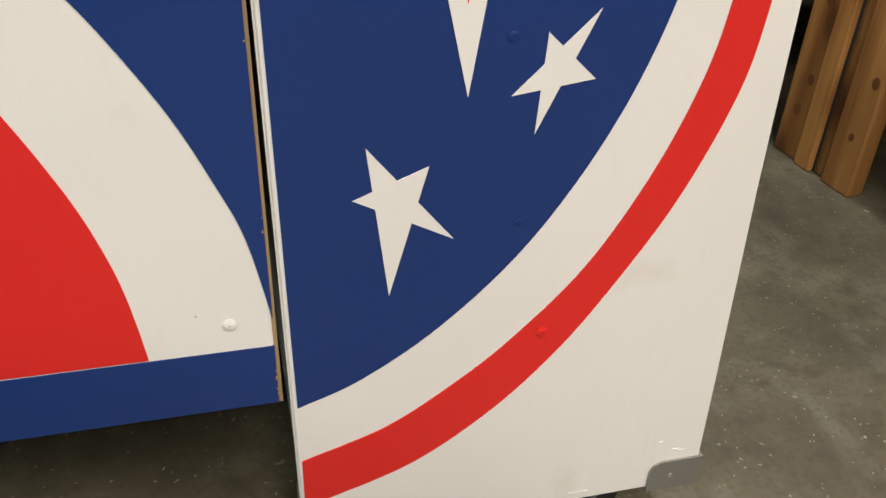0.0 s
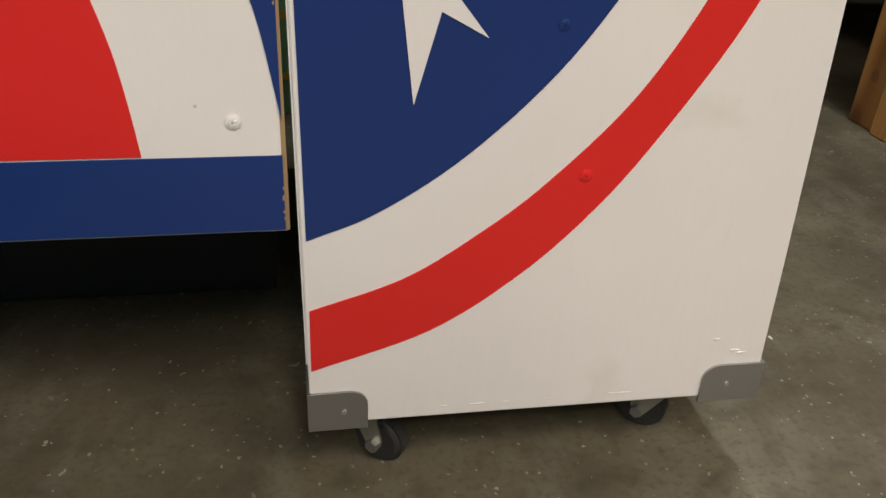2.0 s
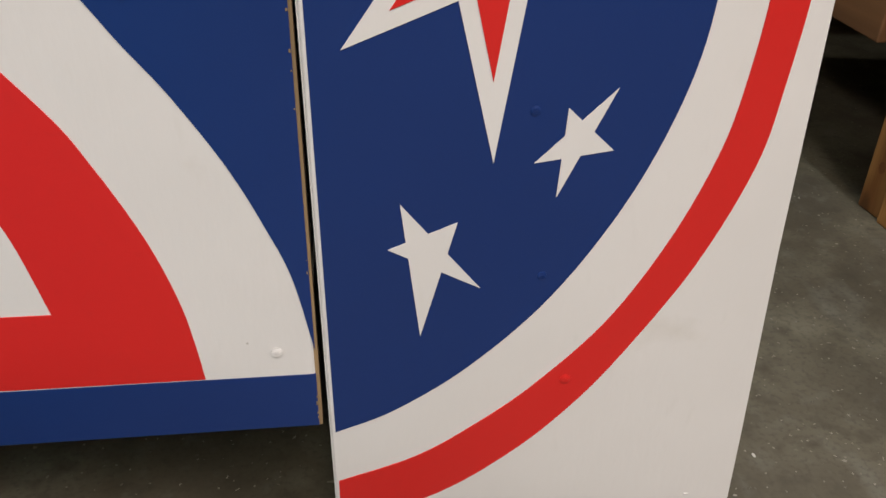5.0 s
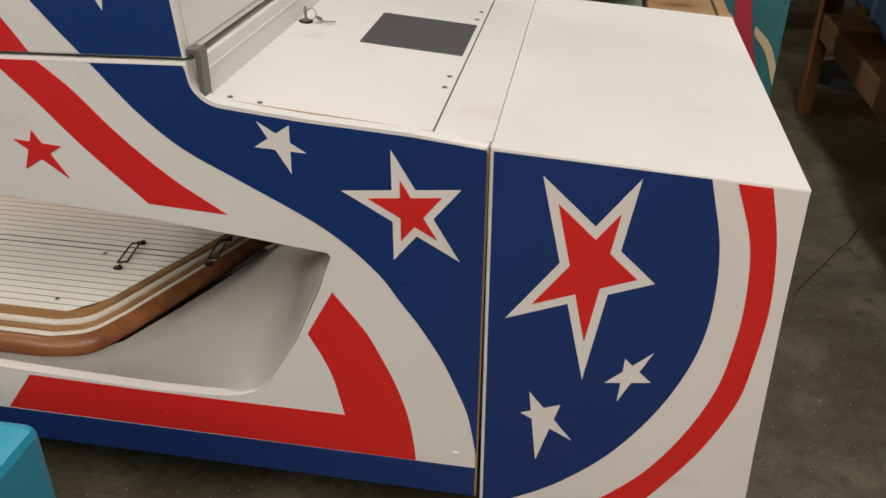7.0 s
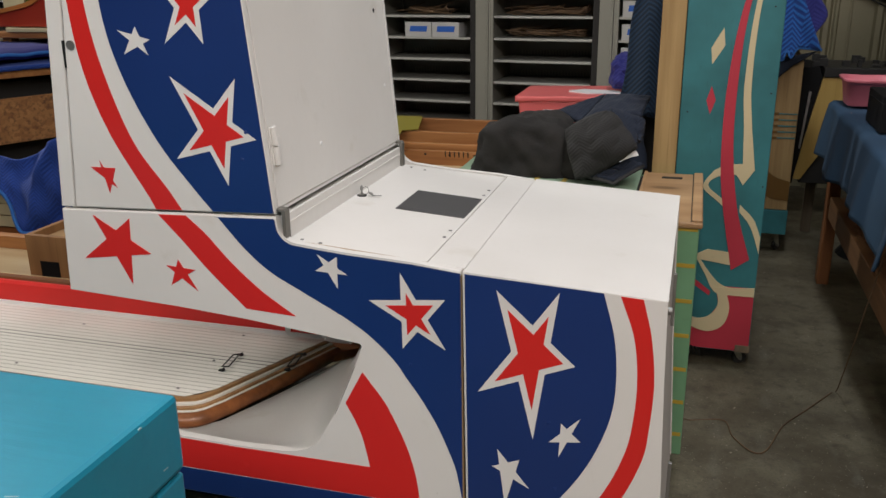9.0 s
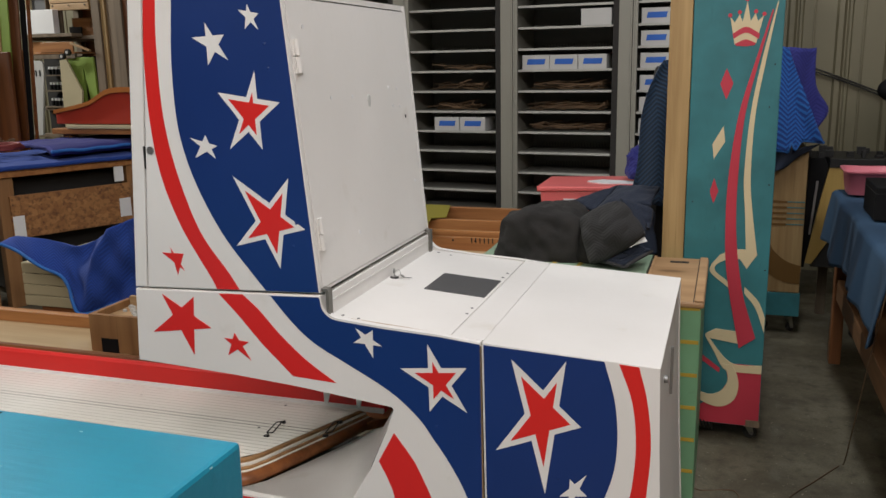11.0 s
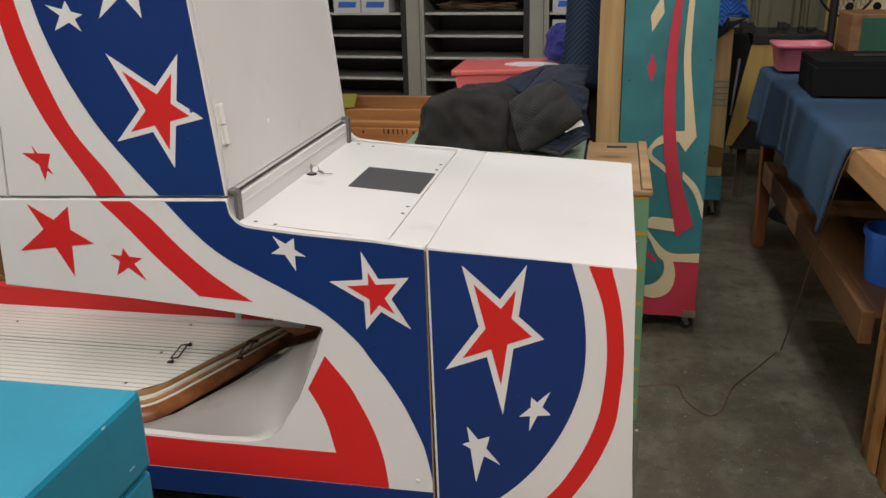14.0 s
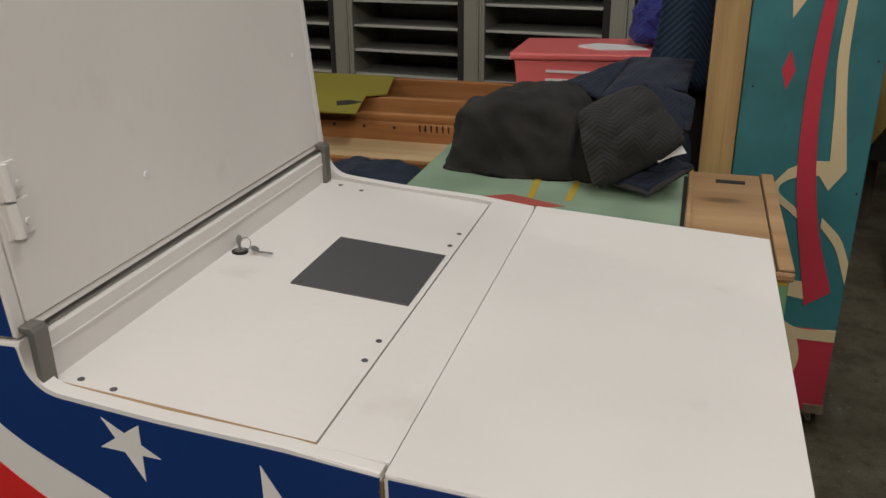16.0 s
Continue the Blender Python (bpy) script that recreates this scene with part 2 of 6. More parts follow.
RUBBER = paint("rubber", (0.03, 0.029, 0.028), 0.65, 0.3, 0.2, 60)
CONCRETE = concrete()
TEAL = paint("teal_paint", (0.028, 0.165, 0.185), 0.55, 0.24, 0.2, 70, 0.0, (1, 1, 0.3), 7)
PINK = paint("raspberry_paint", (0.48, 0.035, 0.06), 0.5, 0.1, 0.15, 50)
CREAM = paint("cream_paint", (0.62, 0.52, 0.32), 0.5, 0.12, 0.15, 50)
MINT = paint("mint_paint", (0.17, 0.36, 0.2), 0.55, 0.15, 0.15, 50, blotch=6)
MINT_DULL = paint("faded_mint_paint", (0.24, 0.34, 0.235), 0.55, 0.18, 0.15, 50, blotch=6)
YELLOW = paint("yellow_paint", (0.5, 0.34, 0.04), 0.5, 0.15, 0.1, 50)
CORAL = paint("faded_red_paint", (0.42, 0.09, 0.07), 0.5, 0.2, 0.1, 50)
TURQ = paint("turquoise_paint", (0.006, 0.25, 0.38), 0.4, 0.14, 0.5, 40, 0.0, (0.12, 1, 1), 5)
PINE = wood("pine", (0.41, 0.275, 0.12), (0.27, 0.165, 0.062), 2, 0.55)
PINE_X = wood("pine_lengthwise", (0.5, 0.33, 0.17), (0.35, 0.2, 0.09), 0, 0.55)
MAPLE = wood("maple_lane", (0.56, 0.42, 0.24), (0.45, 0.31, 0.16), 0, 0.4, 18, 0.3)
LID = wood("worn_plywood", (0.44, 0.275, 0.14), (0.31, 0.175, 0.08), 0, 0.5, 9, 0.0, 6, 2)
OAK = wood("brown_oak", (0.4, 0.18, 0.06), (0.26, 0.1, 0.03), 0, 0.45, 30, 0.05)
WALNUT = wood("walnut_rail", (0.27, 0.095, 0.028), (0.15, 0.048, 0.013), 0, 0.4, 30, 0.15)
BLOND = wood("blond_edge", (0.36, 0.19, 0.07), (0.24, 0.115, 0.038), 0, 0.4, 30, 0.3)
CASEW = wood("yellow_case_wood", (0.5, 0.34, 0.1), (0.4, 0.25, 0.06), 2, 0.5, 14)
# Deeper browns than the bench top, for shelf, far leg and a box frame.
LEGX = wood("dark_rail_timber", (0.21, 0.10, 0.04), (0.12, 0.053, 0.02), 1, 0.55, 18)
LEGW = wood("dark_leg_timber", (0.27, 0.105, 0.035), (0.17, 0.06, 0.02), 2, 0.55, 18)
BENCHW = wood("bench_timber", (0.46, 0.25, 0.10), (0.31, 0.15, 0.055), 1, 0.6, 18, 0.0, 5, 0)
POSTW = wood("post_timber", (0.5, 0.25, 0.075), (0.25, 0.1, 0.026), 2, 0.6, 30, 0.0, 8, 0)
KNOT = wood("knot_wood", (0.2, 0.075, 0.02), (0.1, 0.035, 0.01), 2, 0.6, 60)
OLDW = wood("grey_old_timber", (0.2, 0.15, 0.1), (0.11, 0.08, 0.05), 2, 0.7, 20)
REDW = wood("reddish_timber", (0.15, 0.05, 0.012), (0.08, 0.024, 0.006), 2, 0.5, 20)
LANEW = paint("white_lane_laminate", (0.78, 0.77, 0.71), 0.22, 0.05, 0.03, 100)
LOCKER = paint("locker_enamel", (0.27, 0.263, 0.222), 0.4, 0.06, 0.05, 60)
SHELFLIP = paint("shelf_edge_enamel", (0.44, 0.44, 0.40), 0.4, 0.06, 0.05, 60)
# Darker copy of the enamel: the shade inside the cabinets is in it.
SHADED_GREY = paint("shaded_grey", (0.188, 0.186, 0.166), 0.45, 0.08, 0.05, 60)
BIN = paint("pale_card", (0.5, 0.5, 0.48), 0.7, 0.06, 0.1, 60)
TAPE = paint("blue_tape", (0.02, 0.12, 0.5), 0.6, 0.1, 0.1, 60)
WIRE = paint("rusty_parts", (0.14, 0.085, 0.045), 0.7, 0.5, 0.3, 60)
SIDING = paint("metal_siding", (0.205, 0.184, 0.115), 0.5, 0.08, 0.08, 40, blotch=1.2)
CEILING = paint("ceiling_sheet", (0.2, 0.2, 0.195), 0.7, 0.06, 0.05, 30)
OSB = strand_board()
NAVYQ = quilted("navy_quilt", (0.005, 0.014, 0.032), (0.009, 0.034, 0.074), 0.021)
BLUEQ = quilted("blue_quilt", (0.007, 0.04, 0.2), (0.014, 0.12, 0.42), 0.0245, 0.045)
ROYALQ = quilted("royal_quilt", (0.008, 0.038, 0.22), (0.012, 0.055, 0.30), 0.02)
LEFTW = wood("brown_bench_post", (0.33, 0.165, 0.062), (0.22, 0.1, 0.035), 2, 0.6, 18)
VIOLETQ = quilted("violet_quilt", (0.018, 0.02, 0.15), (0.024, 0.028, 0.19), 0.02)
BLACKQ = quilted("charcoal_quilt", (0.016, 0.0152, 0.015), (0.020, 0.019, 0.0187), 0.014, 0.03)
CHARCOAL = paint("charcoal_cloth", (0.020, 0.0180, 0.0165), 0.92, 0.45, 0.6, 160, blotch=14)
DENIMQ = quilted("denim_quilt", (0.0075, 0.0125, 0.027), (0.0105, 0.018, 0.037), 0.013, 0.025)
DENIM = paint("denim_cloth", (0.0155, 0.050, 0.100), 0.9, 0.25, 0.4, 180)
HEM = paint("grey_hem", (0.035, 0.034, 0.036), 0.9, 0.2, 0.3, 150)
SCUFF = paint("pale_scuff", (0.32, 0.5, 0.55), 0.7, 0.2, 0.2, 90)
DARKCLOTH = paint("dark_denim", (0.012, 0.02, 0.04), 0.9, 0.3, 0.4, 120)
TUBPINK = paint("pink_plastic", (0.6, 0.16, 0.2), 0.4, 0.05, 0.03, 60)
TOTE = paint("coral_plastic", (0.78, 0.16, 0.155), 0.4, 0.06, 0.03, 60)
BLACK = paint("black_case", (0.004, 0.004, 0.0045), 0.75, 0.2, 0.1, 100)
BLACK.node_tree.nodes["Principled BSDF"].inputs["Specular IOR Level"].default_value = 0.2
GREENSTUFF = paint("green_felt", (0.02, 0.1, 0.06), 0.8, 0.4, 0.4, 40)
LIME = paint("lime_paint", (0.2, 0.3, 0.05), 0.55, 0.12, 0.1, 40)
OCHRE = paint("mustard_card", (0.27, 0.23, 0.03), 0.6, 0.1, 0.1, 40)
# Red toned down: the dim corner behind the fan is in the colour.
DIM_RED = paint("dimmed_score_red", (0.10, 0.02, 0.014), 0.6, 0.3, 0.1, 40)
SADDLE = paint("red_vinyl", (0.36, 0.03, 0.012), 0.5, 0.2, 0.1, 40)
ORANGE = paint("orange_trim", (0.4, 0.13, 0.02), 0.5, 0.2, 0.1, 40)
BEIGE = paint("beige_board", (0.46, 0.4, 0.25), 0.6, 0.1, 0.1, 40)
HOSE = paint("red_hose", (0.2, 0.03, 0.025), 0.6, 0.2, 0.1, 40)
PAPER = paint("white_paper", (0.75, 0.75, 0.75), 0.8, 0.05, 0.1, 60)
SIGNRED = paint("sign_red", (0.65, 0.02, 0.03), 0.5, 0.05, 0.05, 60)
SIGNRED.node_tree.nodes["Principled BSDF"].inputs["Emission Color"].default_value = (1.0, 0.03, 0.06, 1)
SIGNRED.node_tree.nodes["Principled BSDF"].inputs["Emission Strength"].default_value = 0.9
FILM = paint("clear_plastic_film", (0.75, 0.78, 0.8), 0.18, 0.05, 0.6, 30)
FILM.node_tree.nodes["Principled BSDF"].inputs["Alpha"].default_value = 0.14
COLUMN = paint("dark_column_paint", (0.035, 0.014, 0.01), 0.5, 0.2, 0.1, 40)
COLUMN.node_tree.nodes["Principled BSDF"].inputs["Specular IOR Level"].default_value = 0.15
BINDING = paint("blue_binding", (0.02, 0.13, 0.42), 0.8, 0.1, 0.2, 120)

# ---- building helpers ----
BASE = {}


def thing(name, place, label, category, group="", kind=""):
    ob = new(name)
    ob.empty_display_size = 0.1
    ob.location = place
    BASE[ob.name] = Vector(place)
    return tagged(ob, label, category, group, kind)


def finish(name, bm, material, origin=Vector((0, 0, 0)), smooth=False):
    bmesh.ops.recalc_face_normals(bm, faces=bm.faces)
    me = bpy.data.meshes.new(name)
    bmesh.ops.translate(bm, verts=bm.verts, vec=-Vector(origin))
    bm.to_mesh(me)
    bm.free()
    me.materials.append(material)
    if smooth:
        for p in me.polygons:
            p.use_smooth = True
    return me


def part(name, bm, material, parent, label="", smooth=False):
    origin = BASE[parent.name]
    ob = new(name, finish(name, bm, material, origin, smooth))
    ob.parent = parent
    BASE[ob.name] = origin
    return tagged(ob, label)


def solo(name, bm, material, label, category, group="", kind="", smooth=False):
    cx = [v.co for v in bm.verts]
    base = Vector((sum(c.x for c in cx) / len(cx), sum(c.y for c in cx) / len(cx), min(c.z for c in cx)))
    ob = new(name, finish(name, bm, material, base, smooth))
    ob.location = base
    BASE[ob.name] = base
    return tagged(ob, label, category, group, kind)


def add_box(bm, lo, hi, bevel=0.0, turn=None):
    """A box from corner to corner; bevel rounds its edges; turn is a matrix applied afterwards."""
    made = bmesh.ops.create_cube(bm, size=1)["verts"]
    for v in made:
        v.co = Vector([lo[i] + (v.co[i] + 0.5) * (hi[i] - lo[i]) for i in range(3)])
    if bevel:
        edges = list({e for v in made for e in v.link_edges})
        out = bmesh.ops.bevel(bm, geom=edges, offset=bevel, segments=2, profile=0.5, affect="EDGES")
        made = list({v for f in out["faces"] for v in f.verts} | {v for v in made if v.is_valid})
    if turn is not None:
        bmesh.ops.transform(bm, matrix=turn, verts=made)
    return made


def box(lo, hi, bevel=0.0, turn=None):
    bm = bmesh.new()
    add_box(bm, lo, hi, bevel, turn)
    return bm


def add_cyl(bm, a, b, r, n=16, r2=None):
    a, b = Vector(a), Vector(b)
    m = Matrix.Translation((a + b) / 2) @ (b - a).to_track_quat("Z", "Y").to_matrix().to_4x4()
    return bmesh.ops.create_cone(bm, cap_ends=True, segments=n, radius1=r, radius2=r if r2 is None else r2, depth=(b - a).length, matrix=m)["verts"]


def cyl(a, b, r, n=16, r2=None):
    bm = bmesh.new()
    add_cyl(bm, a, b, r, n, r2)
    return bm


def add_prism(bm, poly, axis, lo, hi, bevel=0.0):
    """Extrude a flat outline. axis 'y': the outline is (x, z); 'z': (x, y); 'x': (y, z)."""
    def at(p, d):
        return {"y": (p[0], d, p[1]), "z": (p[0], p[1], d), "x": (d, p[0], p[1])}[axis]
    a = [bm.verts.new(at(p, lo)) for p in poly]
    b = [bm.verts.new(at(p, hi)) for p in poly]
    n = len(poly)
    first = [bm.faces.new(a), bm.faces.new(b[::-1])]
    for i in range(n):
        bm.faces.new((a[i], b[i], b[(i + 1) % n], a[(i + 1) % n]))
    if bevel:
        edges = list({e for f in first for e in f.edges})
        bmesh.ops.bevel(bm, geom=edges, offset=bevel, segments=2, profile=0.5, affect="EDGES")


def prism(poly, axis, lo, hi, bevel=0.0):
    bm = bmesh.new()
    add_prism(bm, poly, axis, lo, hi, bevel)
    return bm


def curve(points, steps=7):
    """A smooth line through control points."""
    p = [Vector(q) for q in points]
    p = [p[0] * 2 - p[1]] + p + [p[-1] * 2 - p[-2]]
    out = []
    for i in range(1, len(p) - 2):
        for s in range(steps):
            u = s / steps
            out.append(0.5 * (2 * p[i] + (p[i + 1] - p[i - 1]) * u + (2 * p[i - 1] - 5 * p[i] + 4 * p[i + 1] - p[i + 2]) * u * u
                              + (3 * p[i] - p[i - 1] - 3 * p[i + 1] + p[i + 2]) * u ** 3))
    out.append(p[-2])
    return [tuple(q) for q in out]


def tube(points, r, n=8, steps=6):
    """A round cable along a smooth line."""
    path = [Vector(q) for q in curve(points, steps)]
    bm = bmesh.new()
    rings = []
    for i, p in enumerate(path):
        d = (path[min(i + 1, len(path) - 1)] - path[max(i - 1, 0)]).normalized()
        q = d.to_track_quat("Z", "Y")
        rings.append([bm.verts.new(p + q @ Vector((r * math.cos(a), r * math.sin(a), 0))) for a in [2 * math.pi * k / n for k in range(n)]])
    for a, b in zip(rings, rings[1:]):
        for k in range(n):
            bm.faces.new((a[k], a[(k + 1) % n], b[(k + 1) % n], b[k]))
    bm.faces.new(rings[0][::-1]), bm.faces.new(rings[-1])
    return bm


def sheet(nu, nv, where, thick=0.008):
    """A cloth: where(u, v) gives places for u, v in 0..1; the sheet gets a thickness."""
    bm = bmesh.new()
    grid = [[bm.verts.new(where(i / nu, j / nv)) for j in range(nv + 1)] for i in range(nu + 1)]
    for i in range(nu):
        for j in range(nv):
            bm.faces.new((grid[i][j], grid[i + 1][j], grid[i + 1][j + 1], grid[i][j + 1]))
    bmesh.ops.recalc_face_normals(bm, faces=bm.faces)
    bmesh.ops.solidify(bm, geom=bm.faces[:], thickness=thick)
    return bm


def wobble(p, scale, amount):
    return noise.noise(Vector(p) * scale) * amount


def star_outline(tips):
    """A five-pointed star from its tips: the notches lie where the lines between every second tip cross."""
    t = [Vector(p) for p in tips]
    out = []
    for i in range(5):
        a, b, c, d = t[i], t[(i + 2) % 5], t[(i + 1) % 5], t[(i - 1) % 5]
        r, s = b - a, d - c
        k = ((c - a).x * s.y - (c - a).y * s.x) / (r.x * s.y - r.y * s.x)
        out += [t[i], a + r * k]
    return out


def shrunk(outline, d):
    """The outline moved inwards by d all round."""
    n, out = len(outline), []
    area = sum(outline[i].x * outline[(i + 1) % n].y - outline[(i + 1) % n].x * outline[i].y for i in range(n))
    sign = 1 if area > 0 else -1
    for i in range(n):
        a, b, c = outline[i - 1], outline[i], outline[(i + 1) % n]
        e, f = (b - a).normalized(), (c - b).normalized()
        p, q = b + sign * d * Vector((-e.y, e.x)), b + sign * d * Vector((-f.y, f.x))
        cross = e.x * f.y - e.y * f.x
        k = ((q - p).x * f.y - (q - p).y * f.x) / cross
        out.append(p + e * k)
    return out


# ---- the building ----
solo("floor", box((-8, -9.5, -0.2), (5, 7.5, 0)), CONCRETE, "stained grey concrete workshop floor with scuffs", "floor", kind="structure")
solo("ceiling", box((-8, -9.5, 4.3), (5, 7.5, 4.5)), CEILING, "plain pale sheet workshop ceiling", "ceiling", kind="structure")
solo("wall_south", box((-8, -9.7, 0), (5, -9.5, 4.3)), SIDING, "plain pale metal wall", "wall", kind="structure")
solo("wall_west", box((-8.2, -9.5, 0), (-8, 7.5, 4.3)), SIDING, "plain pale metal wall", "wall", kind="structure")
solo("wall_east", box((5, -9.5, 0), (5.2, 7.5, 4.3)), SIDING, "plain pale metal wall", "wall", kind="structure")

# The back wall and the row of steel cabinets stand a little askew to the machines.
ASKEW = pose(0.675, 3.897, 0, 0, 0, -5.0)


def siding_wall():
    """Ribbed metal siding, one folded sheet with a back."""
    line, x = [], -7.5
    while x < 5:
        for dx, dy in ((0, 0), (0.09, 0), (0.105, -0.03), (0.135, -0.03), (0.15, 0), (0.158, 0), (0.168, -0.018), (0.182, -0.018), (0.192, 0), (0.25, 0), (0.255, -0.008), (0.263, -0.008), (0.268, 0)):
            line.append((x + dx, 0.75 + dy))
        x += 0.3
    poly = line + [(line[-1][0], 0.9), (line[0][0], 0.9)]
    bm = prism(poly, "z", 0, 4.3)
    bmesh.ops.transform(bm, matrix=ASKEW, verts=bm.verts)
    return bm


solo("wall_north", siding_wall(), SIDING, "ribbed pale beige metal siding wall", "wall", kind="structure")

# ---- the painted game: side panels share this outline plan (x, z) ----
DEPTH = 0.785
TOP_EDGE = curve([(-0.399, 0.956), (-0.393, 0.927), (-0.371, 0.907), (-0.333, 0.901)], 6)
SCOOP = [(-0.725, 0.419), (-0.527, 0.414)] + curve([(-0.42, 0.418), (-0.388, 0.424), (-0.354, 0.439), (-0.323, 0.470)], 5) + [(-0.289, 0.534), (-0.244, 0.639), (-0.221, 0.693)]
SIDE = [(-0.912, 0.940)] + TOP_EDGE + [(-0.248, 0.893), (-0.112, 0.885), (-0.0145, 0.875), (-0.0115, 0.274), (-1.7, 0.270), (-1.7, 0.425), (-0.80, 0.422)] + SCOOP + [(-0.228, 0.702), (-0.369, 0.714), (-0.485, 0.726), (-0.645, 0.738), (-0.923, 0.750)]
SIDE_FAR = [(-0.912, 0.940)] + TOP_EDGE + [(-0.248, 0.893), (-0.112, 0.885), (-0.0145, 0.875), (-0.0115, 0.274), (-0.935, 0.272), (-0.923, 0.750)]
LAYER = 0.0007


def painted(poly, layer, material, name, parent, label):
    return part(name, prism(poly, "y", -LAYER * layer, 0.0015), material, parent, label)


def star(tips, parent, plain=None, rim=0.011):
    """A painted star: one colour, or a red one with a white rim."""
    outer = star_outline(tips)
    if plain:
        return painted([tuple(p) for p in outer], 2, plain, "painted_star", parent, "hand-painted plain star")
    s = painted([tuple(p) for p in outer], 2, WHITE, "painted_star", parent, "hand-painted white-rimmed red star")
    return part("star_centre", prism([tuple(p) for p in shrunk(outer, rim)], "y", -LAYER * 3, 0.0), RED, s, "red star centre")


base = thing("arcade_cabinet", (-0.45, 0.4, 0.25), "white plywood arcade game cabinet painted with red and navy stars", "arcade machine")
near_side = part("side_panel", prism(SIDE, "y", 0.0, 0.018, 0.0035), WHITE, base, "white side panel with painted stars and stripes")
part("side_panel", prism(SIDE_FAR, "y", DEPTH - 0.018, DEPTH, 0.0035), WHITE, base)
part("spine_body", prism([(-0.908, 0.936), (-0.403, 0.950), (-0.397, 0.918), (-0.372, 0.876), (-0.022, 0.862), (-0.020, 0.282), (-0.19, 0.282), (-0.225, 0.70), (-0.369, 0.720), (-0.912, 0.756)], "y", 0.018, DEPTH - 0.018), WHITE, base)


def lid_z(x):
    """Height of the gently sloping top."""
    return 0.8805 + (-0.086 - x) * 0.0770


part("lid", prism([(-0.388, 0.888), (-0.0888, 0.8645), (-0.0888, lid_z(-0.0888)), (-0.388, lid_z(-0.388))], "y", 0.0238, DEPTH - 0.03, 0.0006), WHITE, base, "white access lid flush in the top")
part("top_strip", prism([(-0.0855, 0.862), (-0.0116, 0.859), (-0.0116, 0.8748), (-0.0855, 0.8818)], "y", 0.0181, DEPTH - 0.0181, 0.0003), WHITE, base)
part("lid_gap", box((-0.0888, 0.019, 0.862), (-0.0853, DEPTH - 0.019, 0.8770)), NEAR_BLACK, base)
# Near-black strip added deep in the joint in place of its shade.
part("joint_filler", box((-0.0195, 0.70, 0.285), (-0.0088, 0.72, 0.855)), NEAR_BLACK, base)
part("lid_edge", prism([(-0.375, 0.886), (-0.0865, 0.868), (-0.0865, lid_z(-0.0865) + 0.0002), (-0.375, lid_z(-0.375) + 0.0002)], "y", 0.0188, 0.0228), PINE_X, base, "bare wood edge beside the lid")
part("worn_edge", prism([(-0.0128, 0.276), (-0.0095, 0.276), (-0.0125, 0.866), (-0.0158, 0.866)], "y", 0.0006, 0.0172), EDGE, base, "chipped bare plywood edge")

# Unseen support, added near-black to stand in for shade on the floor.
part("shade_block", box((-1.62, 0.345, 0.0), (-0.03, 0.70, 0.266), 0.004), NEAR_BLACK, base, "near-black block added for the shade under the cabinet")

# painted fields of the near side
painted([(-0.538, 0.9465), (-0.4035, 0.9515)] + [(x - 0.003, z - 0.005) for x, z in TOP_EDGE[1:]] + [(-0.248, 0.888), (-0.112, 0.880), (-0.0155, 0.870)]
        + curve([(-0.012, 0.362), (-0.026, 0.435), (-0.043, 0.482), (-0.067, 0.536), (-0.100, 0.592), (-0.128, 0.631), (-0.157, 0.672), (-0.206, 0.718), (-0.257, 0.752), (-0.343, 0.797), (-0.420, 0.838), (-0.476, 0.885), (-0.530, 0.9465)]),
        1, BLUE, "painted_field", near_side, "navy painted sweep")
painted(curve([(-0.671, 0.943), (-0.621, 0.892), (-0.560, 0.825), (-0.482, 0.750)]) + curve([(-0.368, 0.744), (-0.444, 0.794), (-0.509, 0.851), (-0.562, 0.908), (-0.605, 0.945)]),
        1, RED, "painted_stripe", near_side, "red painted stripe")
painted([(-0.800, 0.3365)] + curve([(-0.106, 0.3365), (-0.110, 0.374), (-0.1165, 0.415), (-0.129, 0.461), (-0.144, 0.500), (-0.163, 0.541), (-0.182, 0.576), (-0.226, 0.635)]) + [(-0.267, 0.558)] + curve([(-0.248, 0.522), (-0.232, 0.480), (-0.217, 0.411)]) + [(-0.528, 0.4095), (-0.745, 0.412)],
        1, RED, "painted_stripe", near_side, "red painted stripe")
painted([(-1.69, 0.2735), (-0.0125, 0.2765), (-0.0125, 0.3355), (-1.69, 0.3325)], 1, BLUE, "painted_field", near_side, "navy painted skirting band")
star([(-0.138, 0.861), (-0.046, 0.813), (-0.046, 0.706), (-0.136, 0.699), (-0.205, 0.797)], near_side)
star([(-0.313, 0.885), (-0.270, 0.883), (-0.249, 0.846), (-0.271, 0.815), (-0.319, 0.849)], near_side, WHITE)
star([(-0.834, 0.931), (-0.743, 0.929), (-0.699, 0.853), (-0.754, 0.780), (-0.869, 0.830)], near_side, RED)
star([(-0.635, 0.846), (-0.596, 0.826), (-0.594, 0.779), (-0.657, 0.787), (-0.665, 0.831)], near_side, RED)


def button_head(place, r, material, parent, name="screw_head", axis=(0, -1, 0)):
    bm = bmesh.new()
    a = Vector(place)
    add_cyl(bm, a, a + Vector(axis) * r * 0.16, r, 14)
    add_cyl(bm, a + Vector(axis) * r * 0.16, a + Vector(axis) * r * 0.28, r * 0.92, 14, r * 0.6)
    for turn in (0.4, 0.4 + math.pi / 2):
        add_box(bm, (-r * 0.5, -r * 0.1, -r * 0.1), (r * 0.5, r * 0.1, r * 0.1), 0.0, Matrix.Translation(a + Vector(axis) * r * 0.27) @ Matrix.Rotation(turn, 4, Vector(axis)))
    return part(name, bm, material, parent)


button_head((-0.044, -0.0005, 0.361), 0.0052, WHITE, base)
